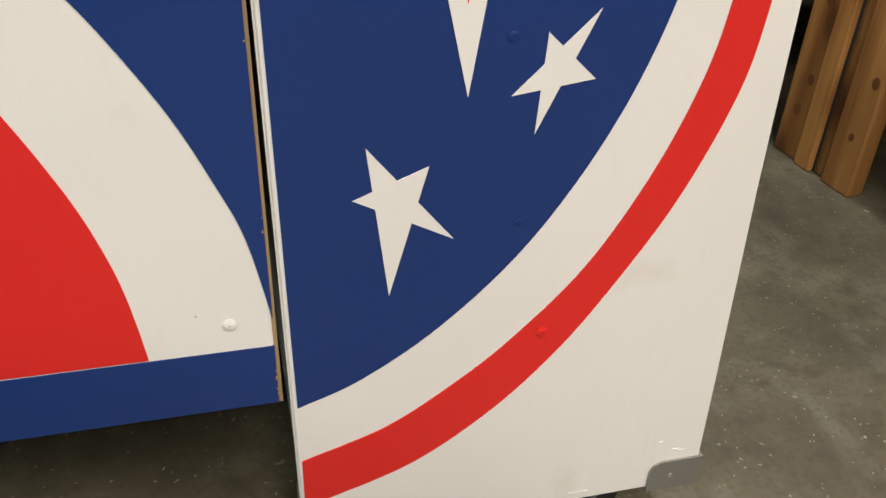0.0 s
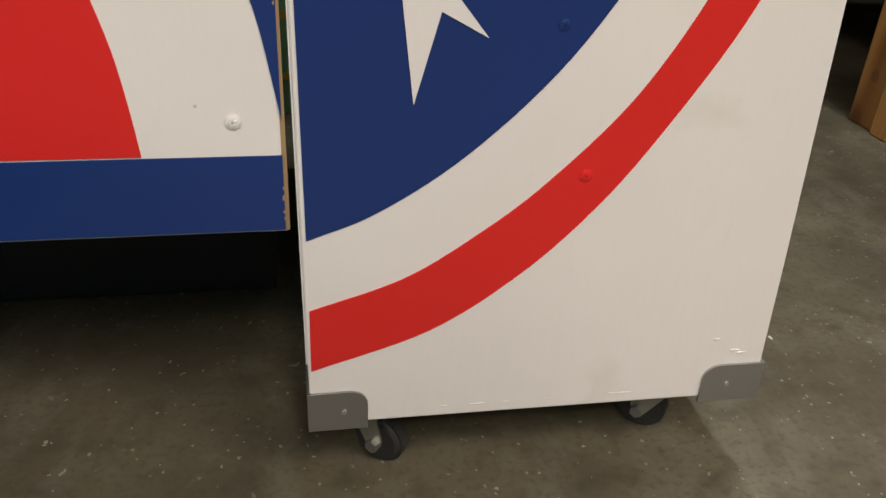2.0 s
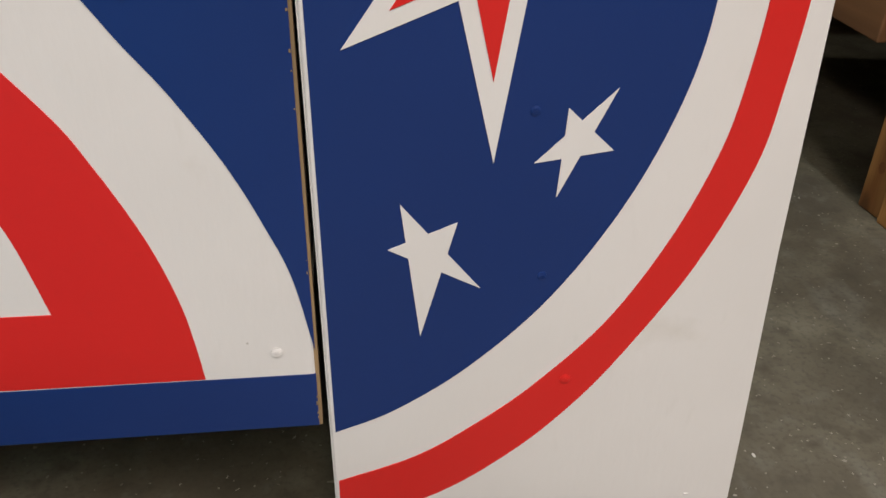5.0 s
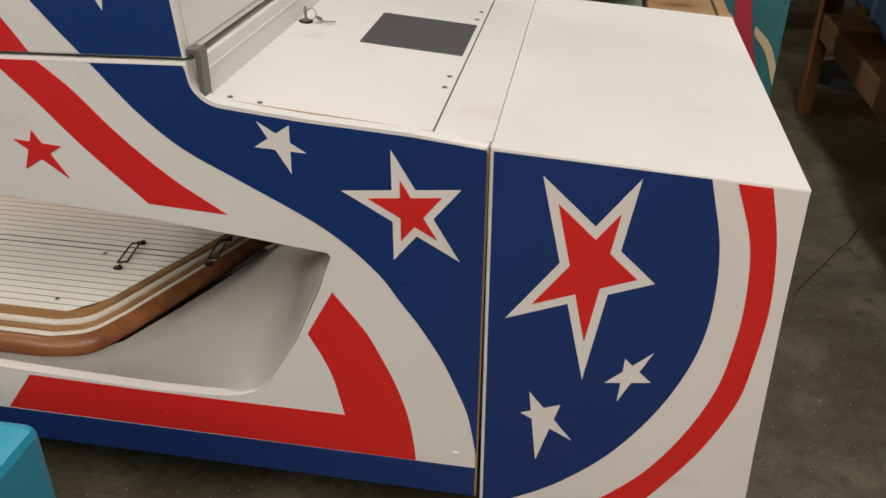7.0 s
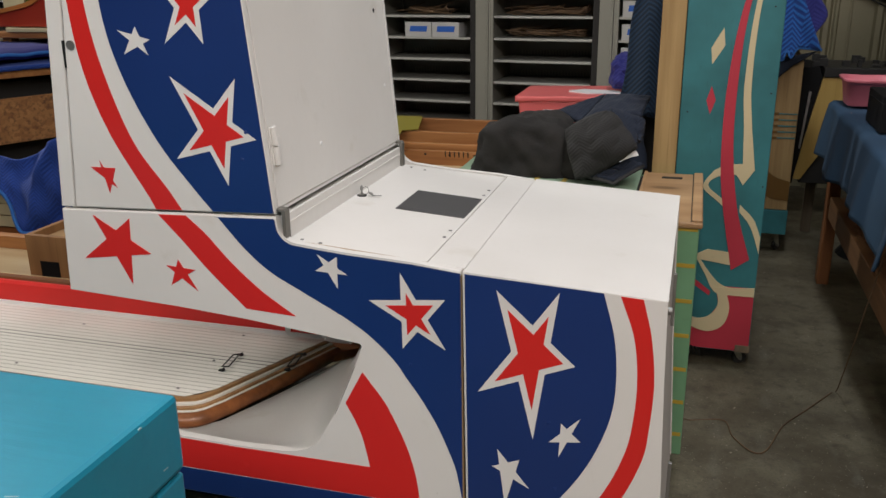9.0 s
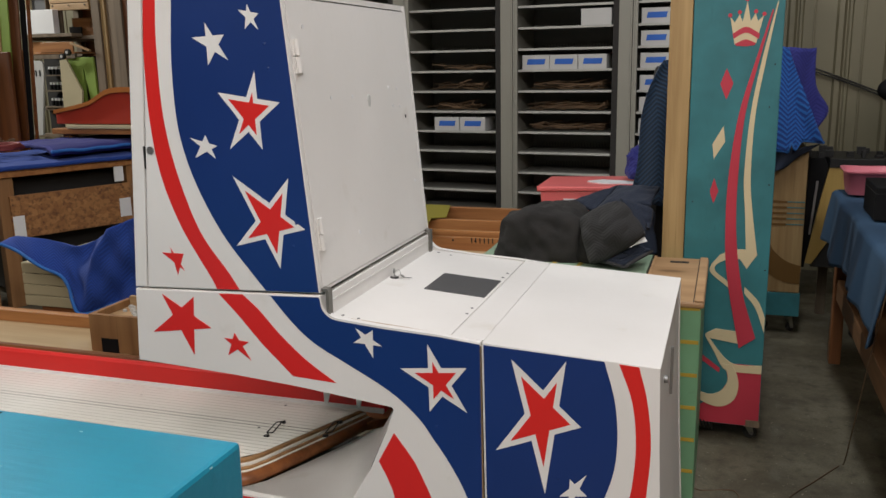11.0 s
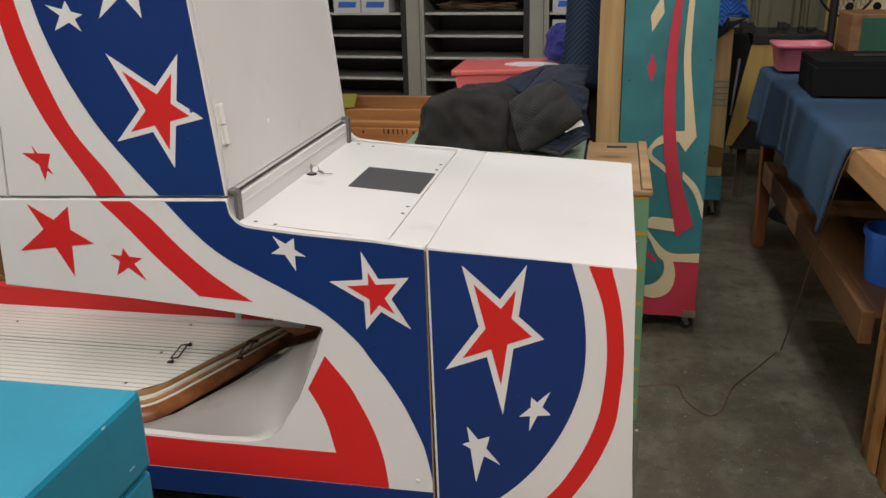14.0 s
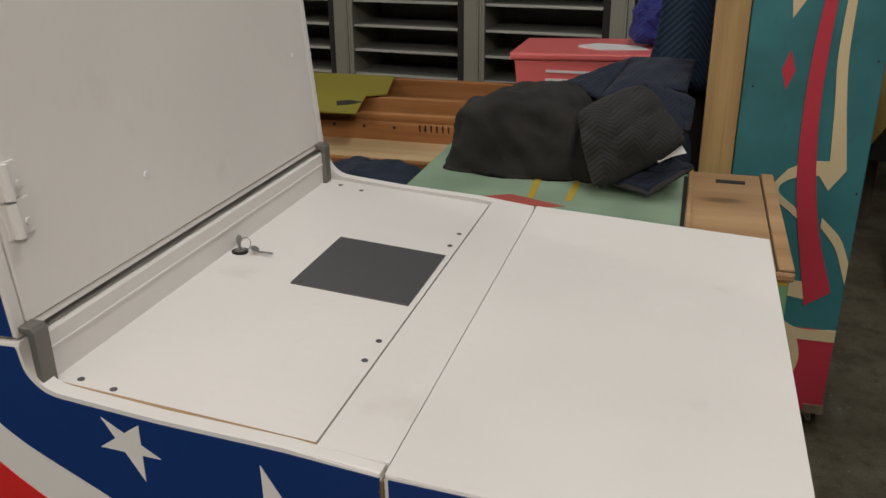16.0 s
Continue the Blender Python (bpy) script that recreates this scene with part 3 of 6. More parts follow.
button_head((-0.121, -0.0005, 0.664), 0.0045, BLUE, base)
button_head((-0.516, -0.0005, 0.368), 0.0045, RED, base)

# top fittings
for x, y in ((-0.360, 0.034), (-0.318, 0.030), (-0.1005, 0.232), (-0.100, 0.184), (-0.354, 0.730), (-0.311, 0.720), (-0.101, 0.600), (-0.1015, 0.548)):
    part("screw", cyl((x, y, lid_z(x) - 0.003), (x, y, lid_z(x) + 0.0007), 0.0040, 14), PLATE, base)
part("cover_plate", prism([(-0.262, lid_z(-0.262) - 0.001), (-0.0965, lid_z(-0.0965) - 0.001), (-0.0965, lid_z(-0.0965) + 0.0018), (-0.262, lid_z(-0.262) + 0.0018)], "y", 0.332, 0.508, 0.0004), PLATE, base, "dark grey steel cover plate")
for x, y in ((-0.253, 0.342), (-0.107, 0.342), (-0.253, 0.498), (-0.107, 0.498)):
    part("plate_screw", cyl((x, y, lid_z(x)), (x, y, lid_z(x) + 0.0024), 0.0036, 10), PLATE, base)

part("metal_rail", prism([(-0.3915, 0.900), (-0.386, 0.902), (-0.386, 0.9555), (-0.3872, 0.9570), (-0.3915, 0.9570)], "y", 0.0255, 0.744, 0.0006), WHITE, base, "white-painted metal cross rail")
part("rail_lip", prism([(-0.3858, 0.936), (-0.3845, 0.936), (-0.3845, 0.939), (-0.3858, 0.9395)], "y", 0.0255, 0.744), WHITE, base)
for y in (0.003, 0.728):
    part("rail_clamp", prism([(-0.386, 0.903), (-0.379, 0.903), (-0.379, 0.968), (-0.383, 0.9725), (-0.3978, 0.9725), (-0.3978, 0.967), (-0.386, 0.966)], "y", y, y + 0.021, 0.001), CLAMP, base, "bent grey steel clamp")
LX, LY = -0.371, 0.397
LZ = lid_z(LX)
lock = part("lock", cyl((LX, LY, LZ - 0.004), (LX, LY, LZ + 0.0022), 0.0118, 22), IRON, base, "dark cam lock")
part("lock_core", cyl((LX, LY, LZ), (LX, LY, LZ + 0.004), 0.0075, 20), STEEL, lock)
bm = bmesh.new()
add_box(bm, (LX - 0.001, LY - 0.003, LZ + 0.003), (LX + 0.001, LY + 0.003, LZ + 0.014), 0.0004)
add_cyl(bm, (LX - 0.001, LY, LZ + 0.019), (LX + 0.001, LY, LZ + 0.019), 0.0068, 14)
part("key", bm, STEEL, lock, "small steel key in the lock")
part("key_ring", tube([(LX + 0.010 + 0.0085 * math.cos(a), LY + 0.003 * math.sin(a), LZ + 0.0135 + 0.0085 * math.sin(a)) for a in [2 * math.pi * k / 8 for k in range(9)]], 0.0007, 6, 3), STEEL, lock)
bm = bmesh.new()
add_cyl(bm, (LX + 0.022, LY + 0.003, LZ + 0.005), (LX + 0.023, LY + 0.003, LZ + 0.0068), 0.0062, 14)
add_box(bm, (LX + 0.026, LY + 0.001, LZ + 0.001), (LX + 0.050, LY + 0.005, LZ + 0.0025), 0.0004)
part("spare_key", bm, STEEL, lock)
rnd = random.Random(21)
for k in range(16):
    z = rnd.choice((rnd.uniform(0.28, 0.34), rnd.uniform(0.5, 0.72), rnd.uniform(0.36, 0.86)))
    x = -0.0128 - (z - 0.276) * 0.0052
    h = rnd.uniform(0.0006, 0.0024)
    part("paint_chip", box((x - rnd.uniform(0.0002, 0.0011), -0.0012, z), (x + 0.0005, 0.0002, z + h)), EDGE, base)

# ---- the backbox ----
head = thing("arcade_backbox", (-0.62, 0.4, 0.95), "white tapered arcade backbox with starry painted sides and a blank door", "arcade machine")


def slant(x0, z0, x1, z1, z):
    return x0 + (x1 - x0) * (z - z0) / (z1 - z0)


def front_x(z):
    return slant(-0.399, 0.958, -0.461, 1.645, z)


def seam_x(z):
    return slant(-0.877, 0.943, -0.817, 1.645, z)


HB, HT = 0.9455, 1.645
HF = 0.9605
HD = DEPTH - 0.012
HEADOUT = [(seam_x(HB) + 0.003, HB), (front_x(HF), HF), (front_x(HT), HT), (seam_x(HT) + 0.003, HT)]
head_side = part("side_panel", prism(HEADOUT, "y", 0.0, 0.018, 0.003), WHITE, head, "white side panel with painted stars and stripes")
part("side_panel", prism(HEADOUT, "y", HD - 0.018, HD, 0.003), WHITE, head)
part("back_cover", prism([(-0.911, HB - 0.001), (seam_x(HB) - 0.001, HB), (seam_x(HT) - 0.001, HT), (-0.857, HT)], "y", 0.0, HD, 0.003), WHITE, head, "white wrap-round back cover")
# Near-black body, so the gaps round the door come out dark.
part("case", prism([(-0.86, HB + 0.003), (front_x(HF) - 0.022, HF + 0.002), (front_x(HT) - 0.022, HT - 0.003), (-0.82, HT - 0.003)], "y", 0.018, HD - 0.018), NEAR_BLACK, head)
part("top_board", prism([(seam_x(HT) + 0.004, HT - 0.018), (front_x(HT) - 0.001, HT - 0.014), (front_x(HT) - 0.001, HT), (seam_x(HT) + 0.004, HT)], "y", 0.0185, HD - 0.0185, 0.001), WHITE, head)
part("sill_board", prism([(front_x(0.97) - 0.03, HF), (front_x(HF) - 0.001, HF + 0.001), (front_x(0.9685) - 0.002, 0.9685), (front_x(0.9685) - 0.03, 0.9685)], "y", 0.0185, HD - 0.0185, 0.001), WHITE, head)
door = part("door", prism([(front_x(0.9705) - 0.018, 0.9705), (front_x(0.9705), 0.9705), (front_x(1.627), 1.627), (front_x(1.627) - 0.018, 1.627)], "y", 0.020, HD - 0.0205, 0.0015), WHITE, head, "blank white door with filled holes")
for z0 in (1.056, 1.462):
    bm = bmesh.new()
    for k, dz in enumerate((0.0, 0.039)):
        zc = z0 + dz
        x = front_x(zc) + 0.003
        add_cyl(bm, (front_x(zc) + 0.006, 0.036, zc), (front_x(zc + 0.036) + 0.006, 0.036, zc + 0.036), 0.0062, 12)
        add_prism(bm, [(front_x(zc), zc), (front_x(zc) + 0.003, zc), (front_x(zc + 0.036) + 0.003, zc + 0.036), (front_x(zc + 0.036), zc + 0.036)], "y", 0.026, 0.062 if k == 0 else 0.056)
        add_cyl(bm, (front_x(zc + 0.01), 0.053, zc + 0.012), (front_x(zc + 0.01) + 0.006, 0.053, zc + 0.012), 0.004, 10)
    part("hinge", bm, WHITE, door, "white-painted butt hinge")
bm = bmesh.new()
add_cyl(bm, (front_x(1.38) - 0.004, 0.42, 1.381), (front_x(1.38) + 0.0012, 0.42, 1.381), 0.010, 18)
for v in bm.verts:
    v.co.z = 1.381 + (v.co.z - 1.381) * 1.8
part("filled_hole", bm, BIN, door)
for y, z in ((0.190, 1.401), (0.315, 1.398), (0.57, 1.412), (0.63, 1.407), (0.59, 1.36), (0.64, 1.356), (0.258, 1.056), (0.70, 1.13), (0.086, 1.565)):
    part("plug", cyl((front_x(z) - 0.001, y, z), (front_x(z) + 0.0016, y, z), 0.0048, 12), PAPER, door)
part("keyhole", cyl((front_x(1.325) - 0.001, 0.68, 1.325), (front_x(1.325) + 0.001, 0.68, 1.325), 0.0055, 12), IRON, door)
part("side_lock", cyl((-0.829, -0.003, 1.287), (-0.829, 0.01, 1.287), 0.0095, 20), STEEL, head, "round chrome lock")
part("hinge_slot", box((seam_x(1.27) - 0.001, -0.001, 1.242), (seam_x(1.27) + 0.003, 0.004, 1.296)), IRON, head)

painted(curve([(-0.812, 1.641), (-0.823, 1.525), (-0.824, 1.365), (-0.806, 1.229), (-0.761, 1.105), (-0.690, 0.985), (-0.674, 0.954)]) + curve([(-0.612, 0.956), (-0.641, 1.000), (-0.709, 1.094), (-0.759, 1.230), (-0.785, 1.365), (-0.788, 1.524), (-0.780, 1.641)]),
        1, RED, "painted_stripe", head_side, "red painted stripe")
painted([(front_x(0.963) - 0.003, 0.963), (front_x(1.641) - 0.002, 1.641)] + curve([(-0.736, 1.641), (-0.750, 1.485), (-0.746, 1.339), (-0.713, 1.218), (-0.651, 1.097), (-0.579, 1.004), (-0.540, 0.9585)]),
        1, BLUE, "painted_field", head_side, "navy painted sweep")
star([(-0.653, 1.577), (-0.606, 1.550), (-0.599, 1.494), (-0.652, 1.483), (-0.690, 1.546)], head_side, WHITE)
star([(-0.542, 1.614), (-0.514, 1.593), (-0.517, 1.558), (-0.551, 1.561), (-0.566, 1.603)], head_side, WHITE)
star([(-0.534, 1.469), (-0.474, 1.399), (-0.525, 1.293), (-0.610, 1.293), (-0.632, 1.422)], head_side)
star([(-0.674, 1.325), (-0.643, 1.300), (-0.650, 1.270), (-0.705, 1.271), (-0.716, 1.318)], head_side, WHITE)
star([(-0.608, 1.230), (-0.464, 1.229), (-0.428, 1.111), (-0.498, 1.015), (-0.611, 1.064)], head_side)
star([(-0.798, 1.051), (-0.761, 1.037), (-0.762, 0.995), (-0.782, 0.983), (-0.822, 1.037)], head_side, RED)
for x, z in ((-0.505, 1.527), (-0.499, 1.474), (-0.462, 1.070), (-0.450, 1.125)):
    button_head((x, -0.0006, z), 0.0042, BLUE, head)

# ---- the front box on castors ----
front = thing("arcade_front_box", (0.2, 0.4, 0.0), "white arcade cabinet end box on castors with painted navy sweep", "arcade machine")
BOXOUT = [(0.0, 0.087), (0.405, 0.085), (0.398, 0.22), (0.386, 0.44), (0.377, 0.68), (0.373, 0.851), (-0.0105, 0.874)]
box_side = part("side_panel", prism(BOXOUT, "y", 0.0, 0.018, 0.0015), WHITE, front, "white side panel with painted stars and stripes")
part("side_panel", prism(BOXOUT, "y", DEPTH - 0.018, DEPTH, 0.003), WHITE, front)
part("carcass", prism([(0.003, 0.090), (0.402, 0.088), (0.395, 0.22), (0.383, 0.44), (0.374, 0.68), (0.370, 0.842), (-0.008, 0.864)], "y", 0.018, DEPTH - 0.018), WHITE, front)
part("top_board", prism([(-0.0106, 0.8741), (0.3735, 0.8510), (0.3735, 0.8516), (-0.0106, 0.8747)], "y", 0.0006, DEPTH - 0.0006, 0.0005), WHITE, front, "smooth white top")
BLUE_ARC = curve([(0.258, 0.8565), (0.282, 0.766), (0.289, 0.673), (0.279, 0.590), (0.245, 0.497), (0.189, 0.405), (0.121, 0.334), (0.055, 0.288), (0.002, 0.266)])
RED_IN = curve([(0.289, 0.8535), (0.318, 0.771), (0.328, 0.679), (0.324, 0.593), (0.313, 0.530), (0.285, 0.454), (0.241, 0.375), (0.183, 0.3095), (0.133, 0.267), (0.075, 0.229), (0.002, 0.203)])
RED_OUT = curve([(0.330, 0.8510), (0.349, 0.775), (0.359, 0.684), (0.3555, 0.592), (0.3465, 0.521), (0.3125, 0.429), (0.262, 0.3405), (0.221, 0.283), (0.168, 0.228), (0.097, 0.178), (0.002, 0.144)])
painted([(-0.007, 0.870)] + BLUE_ARC + [(0.0015, 0.266)], 1, BLUE, "painted_field", box_side, "navy painted sweep")
painted(RED_IN + RED_OUT[::-1], 1, RED, "painted_stripe", box_side, "red painted stripe")
star([(0.056, 0.843), (0.177, 0.850), (0.211, 0.702), (0.133, 0.533), (0.020, 0.624)], box_side, rim=0.0125)
star([(0.061, 0.500), (0.107, 0.482), (0.128, 0.418), (0.078, 0.371), (0.051, 0.459)], box_side, WHITE)
star([(0.188, 0.577), (0.225, 0.592), (0.227, 0.541), (0.185, 0.501), (0.165, 0.532)], box_side, WHITE)
button_head((0.211, -0.0005, 0.313), 0.0055, RED, front)
button_head((0.180, -0.0005, 0.427), 0.0045, BLUE, front)
button_head((0.163, -0.0005, 0.575), 0.0045, BLUE, front)
part("worn_edge", prism([(-0.002, 0.15), (0.001, 0.15), (-0.009, 0.868), (-0.0118, 0.868)], "y", 0.002, 0.016), WHITE, front)


def corner_guard(x0, x1, z0, z1, flip):
    r = 0.014
    poly = [(0, 0), (0, z1 - z0)]
    w = x1 - x0
    poly += [(w - r + r * math.sin(a), z1 - z0 - r + r * math.cos(a)) for a in [math.pi / 2 * k / 6 for k in range(7)]]
    poly += [(w, 0)]
    if flip:
        poly = [(x1 - p[0], z0 + p[1]) for p in poly]
    else:
        poly = [(x0 + p[0], z0 + p[1]) for p in poly]
    bm = prism(poly, "y", -0.0025, 0.0, 0.0005)
    if flip:
        add_box(bm, (x1 - 0.0005, -0.0025, z0), (x1 + 0.002, 0.05, z1))
    else:
        add_box(bm, (x0 - 0.002, -0.0025, z0), (x0 + 0.0005, 0.05, z1))
    g = part("corner_guard", bm, STEEL, front, "brushed steel corner guard")
    cx = (x0 + x1) / 2 + (0.004 if not flip else -0.004)
    part("rivet", cyl((cx, -0.004, (z0 + z1) / 2), (cx, 0, (z0 + z1) / 2), 0.0022, 10), ALU, g)


corner_guard(0.0, 0.048, 0.081, 0.121, False)
corner_guard(0.349, 0.4045, 0.080, 0.121, True)


def castor(parent, x, y, top, turn):
    """Swivel castor: fork, wheel and axle bolt."""
    m = Matrix.Translation((x, y, 0)) @ Matrix.Rotation(radians(turn), 4, "Z")
    fork = bmesh.new()
    add_box(fork, (-0.022, -0.022, top - 0.004), (0.022, 0.022, top), 0.001)
    for s in (-1, 1):
        made = bmesh.new()
        add_prism(made, [(-0.018, top - 0.004), (0.02, top - 0.004), (0.034, 0.030), (0.030, 0.020), (0.020, 0.020)], "y", s * 0.014 - 0.0012, s * 0.014 + 0.0012)
        me = bpy.data.meshes.new("tmp")
        made.to_mesh(me)
        made.free()
        fork.from_mesh(me)
        bpy.data.meshes.remove(me)
    bmesh.ops.transform(fork, matrix=m, verts=fork.verts)
    c = part("castor", fork, ZINC, parent, "zinc fork with black rubber wheel")
    wheel = bmesh.new()
    add_cyl(wheel, (0.026, -0.011, 0.0255), (0.026, 0.011, 0.0255), 0.0255, 28)
    bmesh.ops.bevel(wheel, geom=[e for e in wheel.edges if len(e.link_faces) == 2 and any(len(f.verts) > 8 for f in e.link_faces)], offset=0.005, segments=3, affect="EDGES")
    bmesh.ops.transform(wheel, matrix=m, verts=wheel.verts)
    part("wheel", wheel, RUBBER, c)
    bolt = cyl((0.026, -0.021, 0.0255), (0.026, 0.021, 0.0255), 0.0065, 6)
    bmesh.ops.transform(bolt, matrix=m, verts=bolt.verts)
    part("axle_bolt", bolt, STEEL, c)


castor(front, 0.046, 0.064, 0.0895, -38)
castor(front, 0.352, 0.050, 0.0885, 142)
castor(front, 0.062, 0.72, 0.0895, 20)
castor(front, 0.340, 0.72, 0.0885, 60)
# flat steel bars and a knob on the end face
part("end_bar", box((0.377, 0.30, 0.68), (0.384, 0.31, 0.80), 0.001), STEEL, front)
part("end_knob", cyl((0.372, 0.16, 0.77), (0.380, 0.16, 0.77), 0.008, 14), STEEL, front)
part("end_bar", box((0.396, 0.20, 0.12), (0.404, 0.21, 0.40), 0.001), STEEL, front)
rnd = random.Random(4)
for x in (0.11, 0.136, 0.141, 0.165, 0.205, 0.262, 0.27):
    part("paint_chip", box((x, -0.0005, 0.0960), (x + rnd.uniform(0.004, 0.014), 0.001, 0.0972)), WHITE, front)
for x, z in ((0.377, 0.132), (0.370, 0.135), (0.352, 0.148)):
    part("paint_blob", box((x, -0.0006, z), (x + rnd.uniform(0.004, 0.009), 0.0, z + 0.0018)), WHITE, front)

# ---- the ball lane between the sides ----
lane = thing("bowling_lane", (-1.7, 0.47, 0.262), "white-striped ball lane with layered wood edges and red gutter wall", "game lane")

BASE[lane.name] -= Vector((0.060, -0.105, 0.061))  # the bed sits a little higher and nearer than its plan below


def lane_outline(out):
    """Plan of the lane's end; out moves the edge outwards, square to each side."""
    d = out
    near = [(-3.4, 0.281 - d), (-0.90, 0.281 - d)]
    turn = curve([(-0.86 + d * 0.1, 0.281 - d), (-0.815 + d * 0.5, 0.300 - d * 0.87), (-0.788 + d * 0.75, 0.340 - d * 0.32)], 6)
    return near + turn + [(-0.702 + d * 0.65, 0.545 - d * 0.28), (-0.635 + d * 0.6, 0.705)]


def lane_layer(lo, hi, out, material, name, label=""):
    return part(name, prism(lane_outline(out) + [(-3.4, 0.705)], "z", lo, hi, 0.0015), material, lane, label)


def lane_moulding(levels):
    """A moulding that runs round the lane's end through levels of (out, height)."""
    bm = bmesh.new()
    rings = [[bm.verts.new((x, y, z)) for x, y in lane_outline(out)] for out, z in levels]
    rings.append([bm.verts.new((x, y, levels[-1][1])) for x, y in lane_outline(levels[0][0])])
    for lower, upper in zip(rings, rings[1:] + rings[:1]):
        for i in range(len(lower) - 1):
            bm.faces.new((lower[i], lower[i + 1], upper[i + 1], upper[i]))
    bm.faces.new([ring[0] for ring in rings])
    bm.faces.new([ring[-1] for ring in rings][::-1])
    return bm


part("edge_rail", lane_moulding([(0.043, 0.3262), (0.049, 0.3268), (0.053, 0.3250), (0.064, 0.3165), (0.067, 0.309), (0.067, 0.301), (0.064, 0.294)]), WALNUT, lane, "dark varnished wood rail", True)
part("rail_tail", prism([(-0.66, 0.64), (-0.598, 0.68)] + curve([(-0.570, 0.720), (-0.52, 0.765), (-0.44, 0.800), (-0.30, 0.815)], 5) + [(-0.30, 0.868), (-0.66, 0.868)], "z", 0.292, 0.318, 0.002), WALNUT, lane)
lane_layer(0.2962, 0.3262, 0.042, LANEW, "edge_band", "white edge band")
lane_layer(0.3263, 0.3325, 0.031, BLOND, "edge_band", "yellow-brown wood edge band")
lane_layer(0.3326, 0.3385, 0.021, LANEW, "edge_band", "white edge band")
lane_layer(0.3386, 0.3462, 0.010, BLOND, "edge_band", "orange-brown wood edge band")
part("lane_bed", prism(lane_outline(-0.009) + [(-3.4, 0.704)], "z", 0.3463, 0.3475), NEAR_BLACK, lane)


def strip_end(y):
    """Where a strip stops against the slanting end."""
    if y < 0.340:
        return -0.845 + 1.05 * (y - 0.288)
    return -0.790 + (y - 0.340) * 0.42


LW = 0.0198
for k in range(21):
    y0 = 0.287 + k * LW
    gap = 0.0048 if k in (10, 11) else 0.0027
    part("lane_strip", prism([(-3.4, y0), (strip_end(y0 + 0.002) - 0.002, y0), (strip_end(y0 + LW) - 0.002, y0 + LW - gap), (-3.4, y0 + LW - gap)], "z", 0.3472, 0.3485), LANEW, lane)
part("gutter_wall", prism([(0.706, 0.344), (0.705, 0.350), (0.714, 0.412), (0.722, 0.420), (0.732, 0.420), (0.732, 0.344)], "x", -3.4, -0.56), RED, lane, "red-painted gutter wall")
part("gutter_bead", prism([(0.695, 0.345), (0.706, 0.345), (0.707, 0.358), (0.702, 0.358)], "x", -3.4, -0.56), WHITE, lane)
part("far_rail", prism([(0.733, 0.267), (0.765, 0.267), (0.765, 0.420), (0.761, 0.426), (0.737, 0.426), (0.733, 0.420)], "x", -3.4, -0.95), WALNUT, lane, "dark varnished wood rail")


def lane_handle(x, y):
    """Rectangular wire pull lying in its seat, with a small latch at each end."""
    z = 0.3487
    loop = [(x - 0.009, y - 0.034, z + 0.003), (x - 0.010, y + 0.03, z + 0.010), (x + 0.006, y + 0.036, z + 0.011), (x + 0.009, y - 0.028, z + 0.004), (x - 0.009, y - 0.034, z + 0.003)]
    bm = bmesh.new()
    for a, b in zip(loop, loop[1:]):
        add_cyl(bm, a, b, 0.0019, 8)
    part("ring_pull", bm, IRON, lane, "small black wire pull")
    for dy in (-0.050, 0.050):
        latch = bmesh.new()
        add_box(latch, (x - 0.008, y + dy - 0.005, z - 0.001), (x + 0.008, y + dy + 0.005, z + 0.004), 0.001)
        add_box(latch, (x + 0.003, y + dy - 0.005, z + 0.004), (x + 0.007, y + dy + 0.003, z + 0.009), 0.001)
        part("latch", latch, IRON, lane)


lane_handle(-0.828, 0.490)
lane_handle(-0.659, 0.538)
for x, y in ((-0.885, 0.320), (-0.881, 0.489), (-0.885, 0.663), (-1.40, 0.335), (-1.40, 0.615)):
    part("lane_screw", cyl((x, y, 0.347), (x, y, 0.3497), 0.0058, 14), ALU, lane)
    part("screw_slot", cyl((x, y, 0.3485), (x, y, 0.3502), 0.0034, 10), IRON, lane)
for x in (-0.685, -0.58):
    part("ball_guide", prism([(x - 0.018, 0.74), (x + 0.018, 0.73), (x + 0.018, 0.46), (x + 0.008, 0.424), (x - 0.002, 0.43)], "y", 0.545, 0.551, 0.001), WHITE, lane, "white hanging guide fin")

# white scooped tray between the panel and the lane
bm = bmesh.new()
inner = [(x, 0.354) for x in (-1.69, -1.2, -0.95, -0.82, -0.755, -0.690, -0.648, -0.605, -0.570, -0.530, -0.43)]
inner_y = [0.111, 0.111, 0.111, 0.112, 0.124, 0.178, 0.268, 0.370, 0.460, 0.580, 0.680]
outer = [(-1.69, 0.421), (-1.2, 0.420), (-0.80, 0.418), (-0.725, 0.416), (-0.527, 0.411), (-0.405, 0.417), (-0.362, 0.432), (-0.327, 0.466), (-0.292, 0.531), (-0.247, 0.636), (-0.224, 0.692)]
rows = []
for (xi, zi), yi, (xo, zo) in zip(inner, inner_y, outer):
    row = []
    for s in range(15):
        u = (s / 14) ** 1.5
        fall = max(0.0, (u - 0.07) / 0.93)
        row.append(bm.verts.new((xo + (xi - xo) * u, 0.002 + (yi + 0.006 - 0.002) * u, zo - 0.001 + (zi - zo) * fall ** 0.9)))
    rows.append(row)
for a, b in zip(rows, rows[1:]):
    for k in range(14):
        bm.faces.new((a[k], a[k + 1], b[k + 1], b[k]))
bmesh.ops.solidify(bm, geom=bm.faces[:], thickness=0.003)
part("ball_tray", bm, WHITE, base, "smooth white scooped ball tray", True)

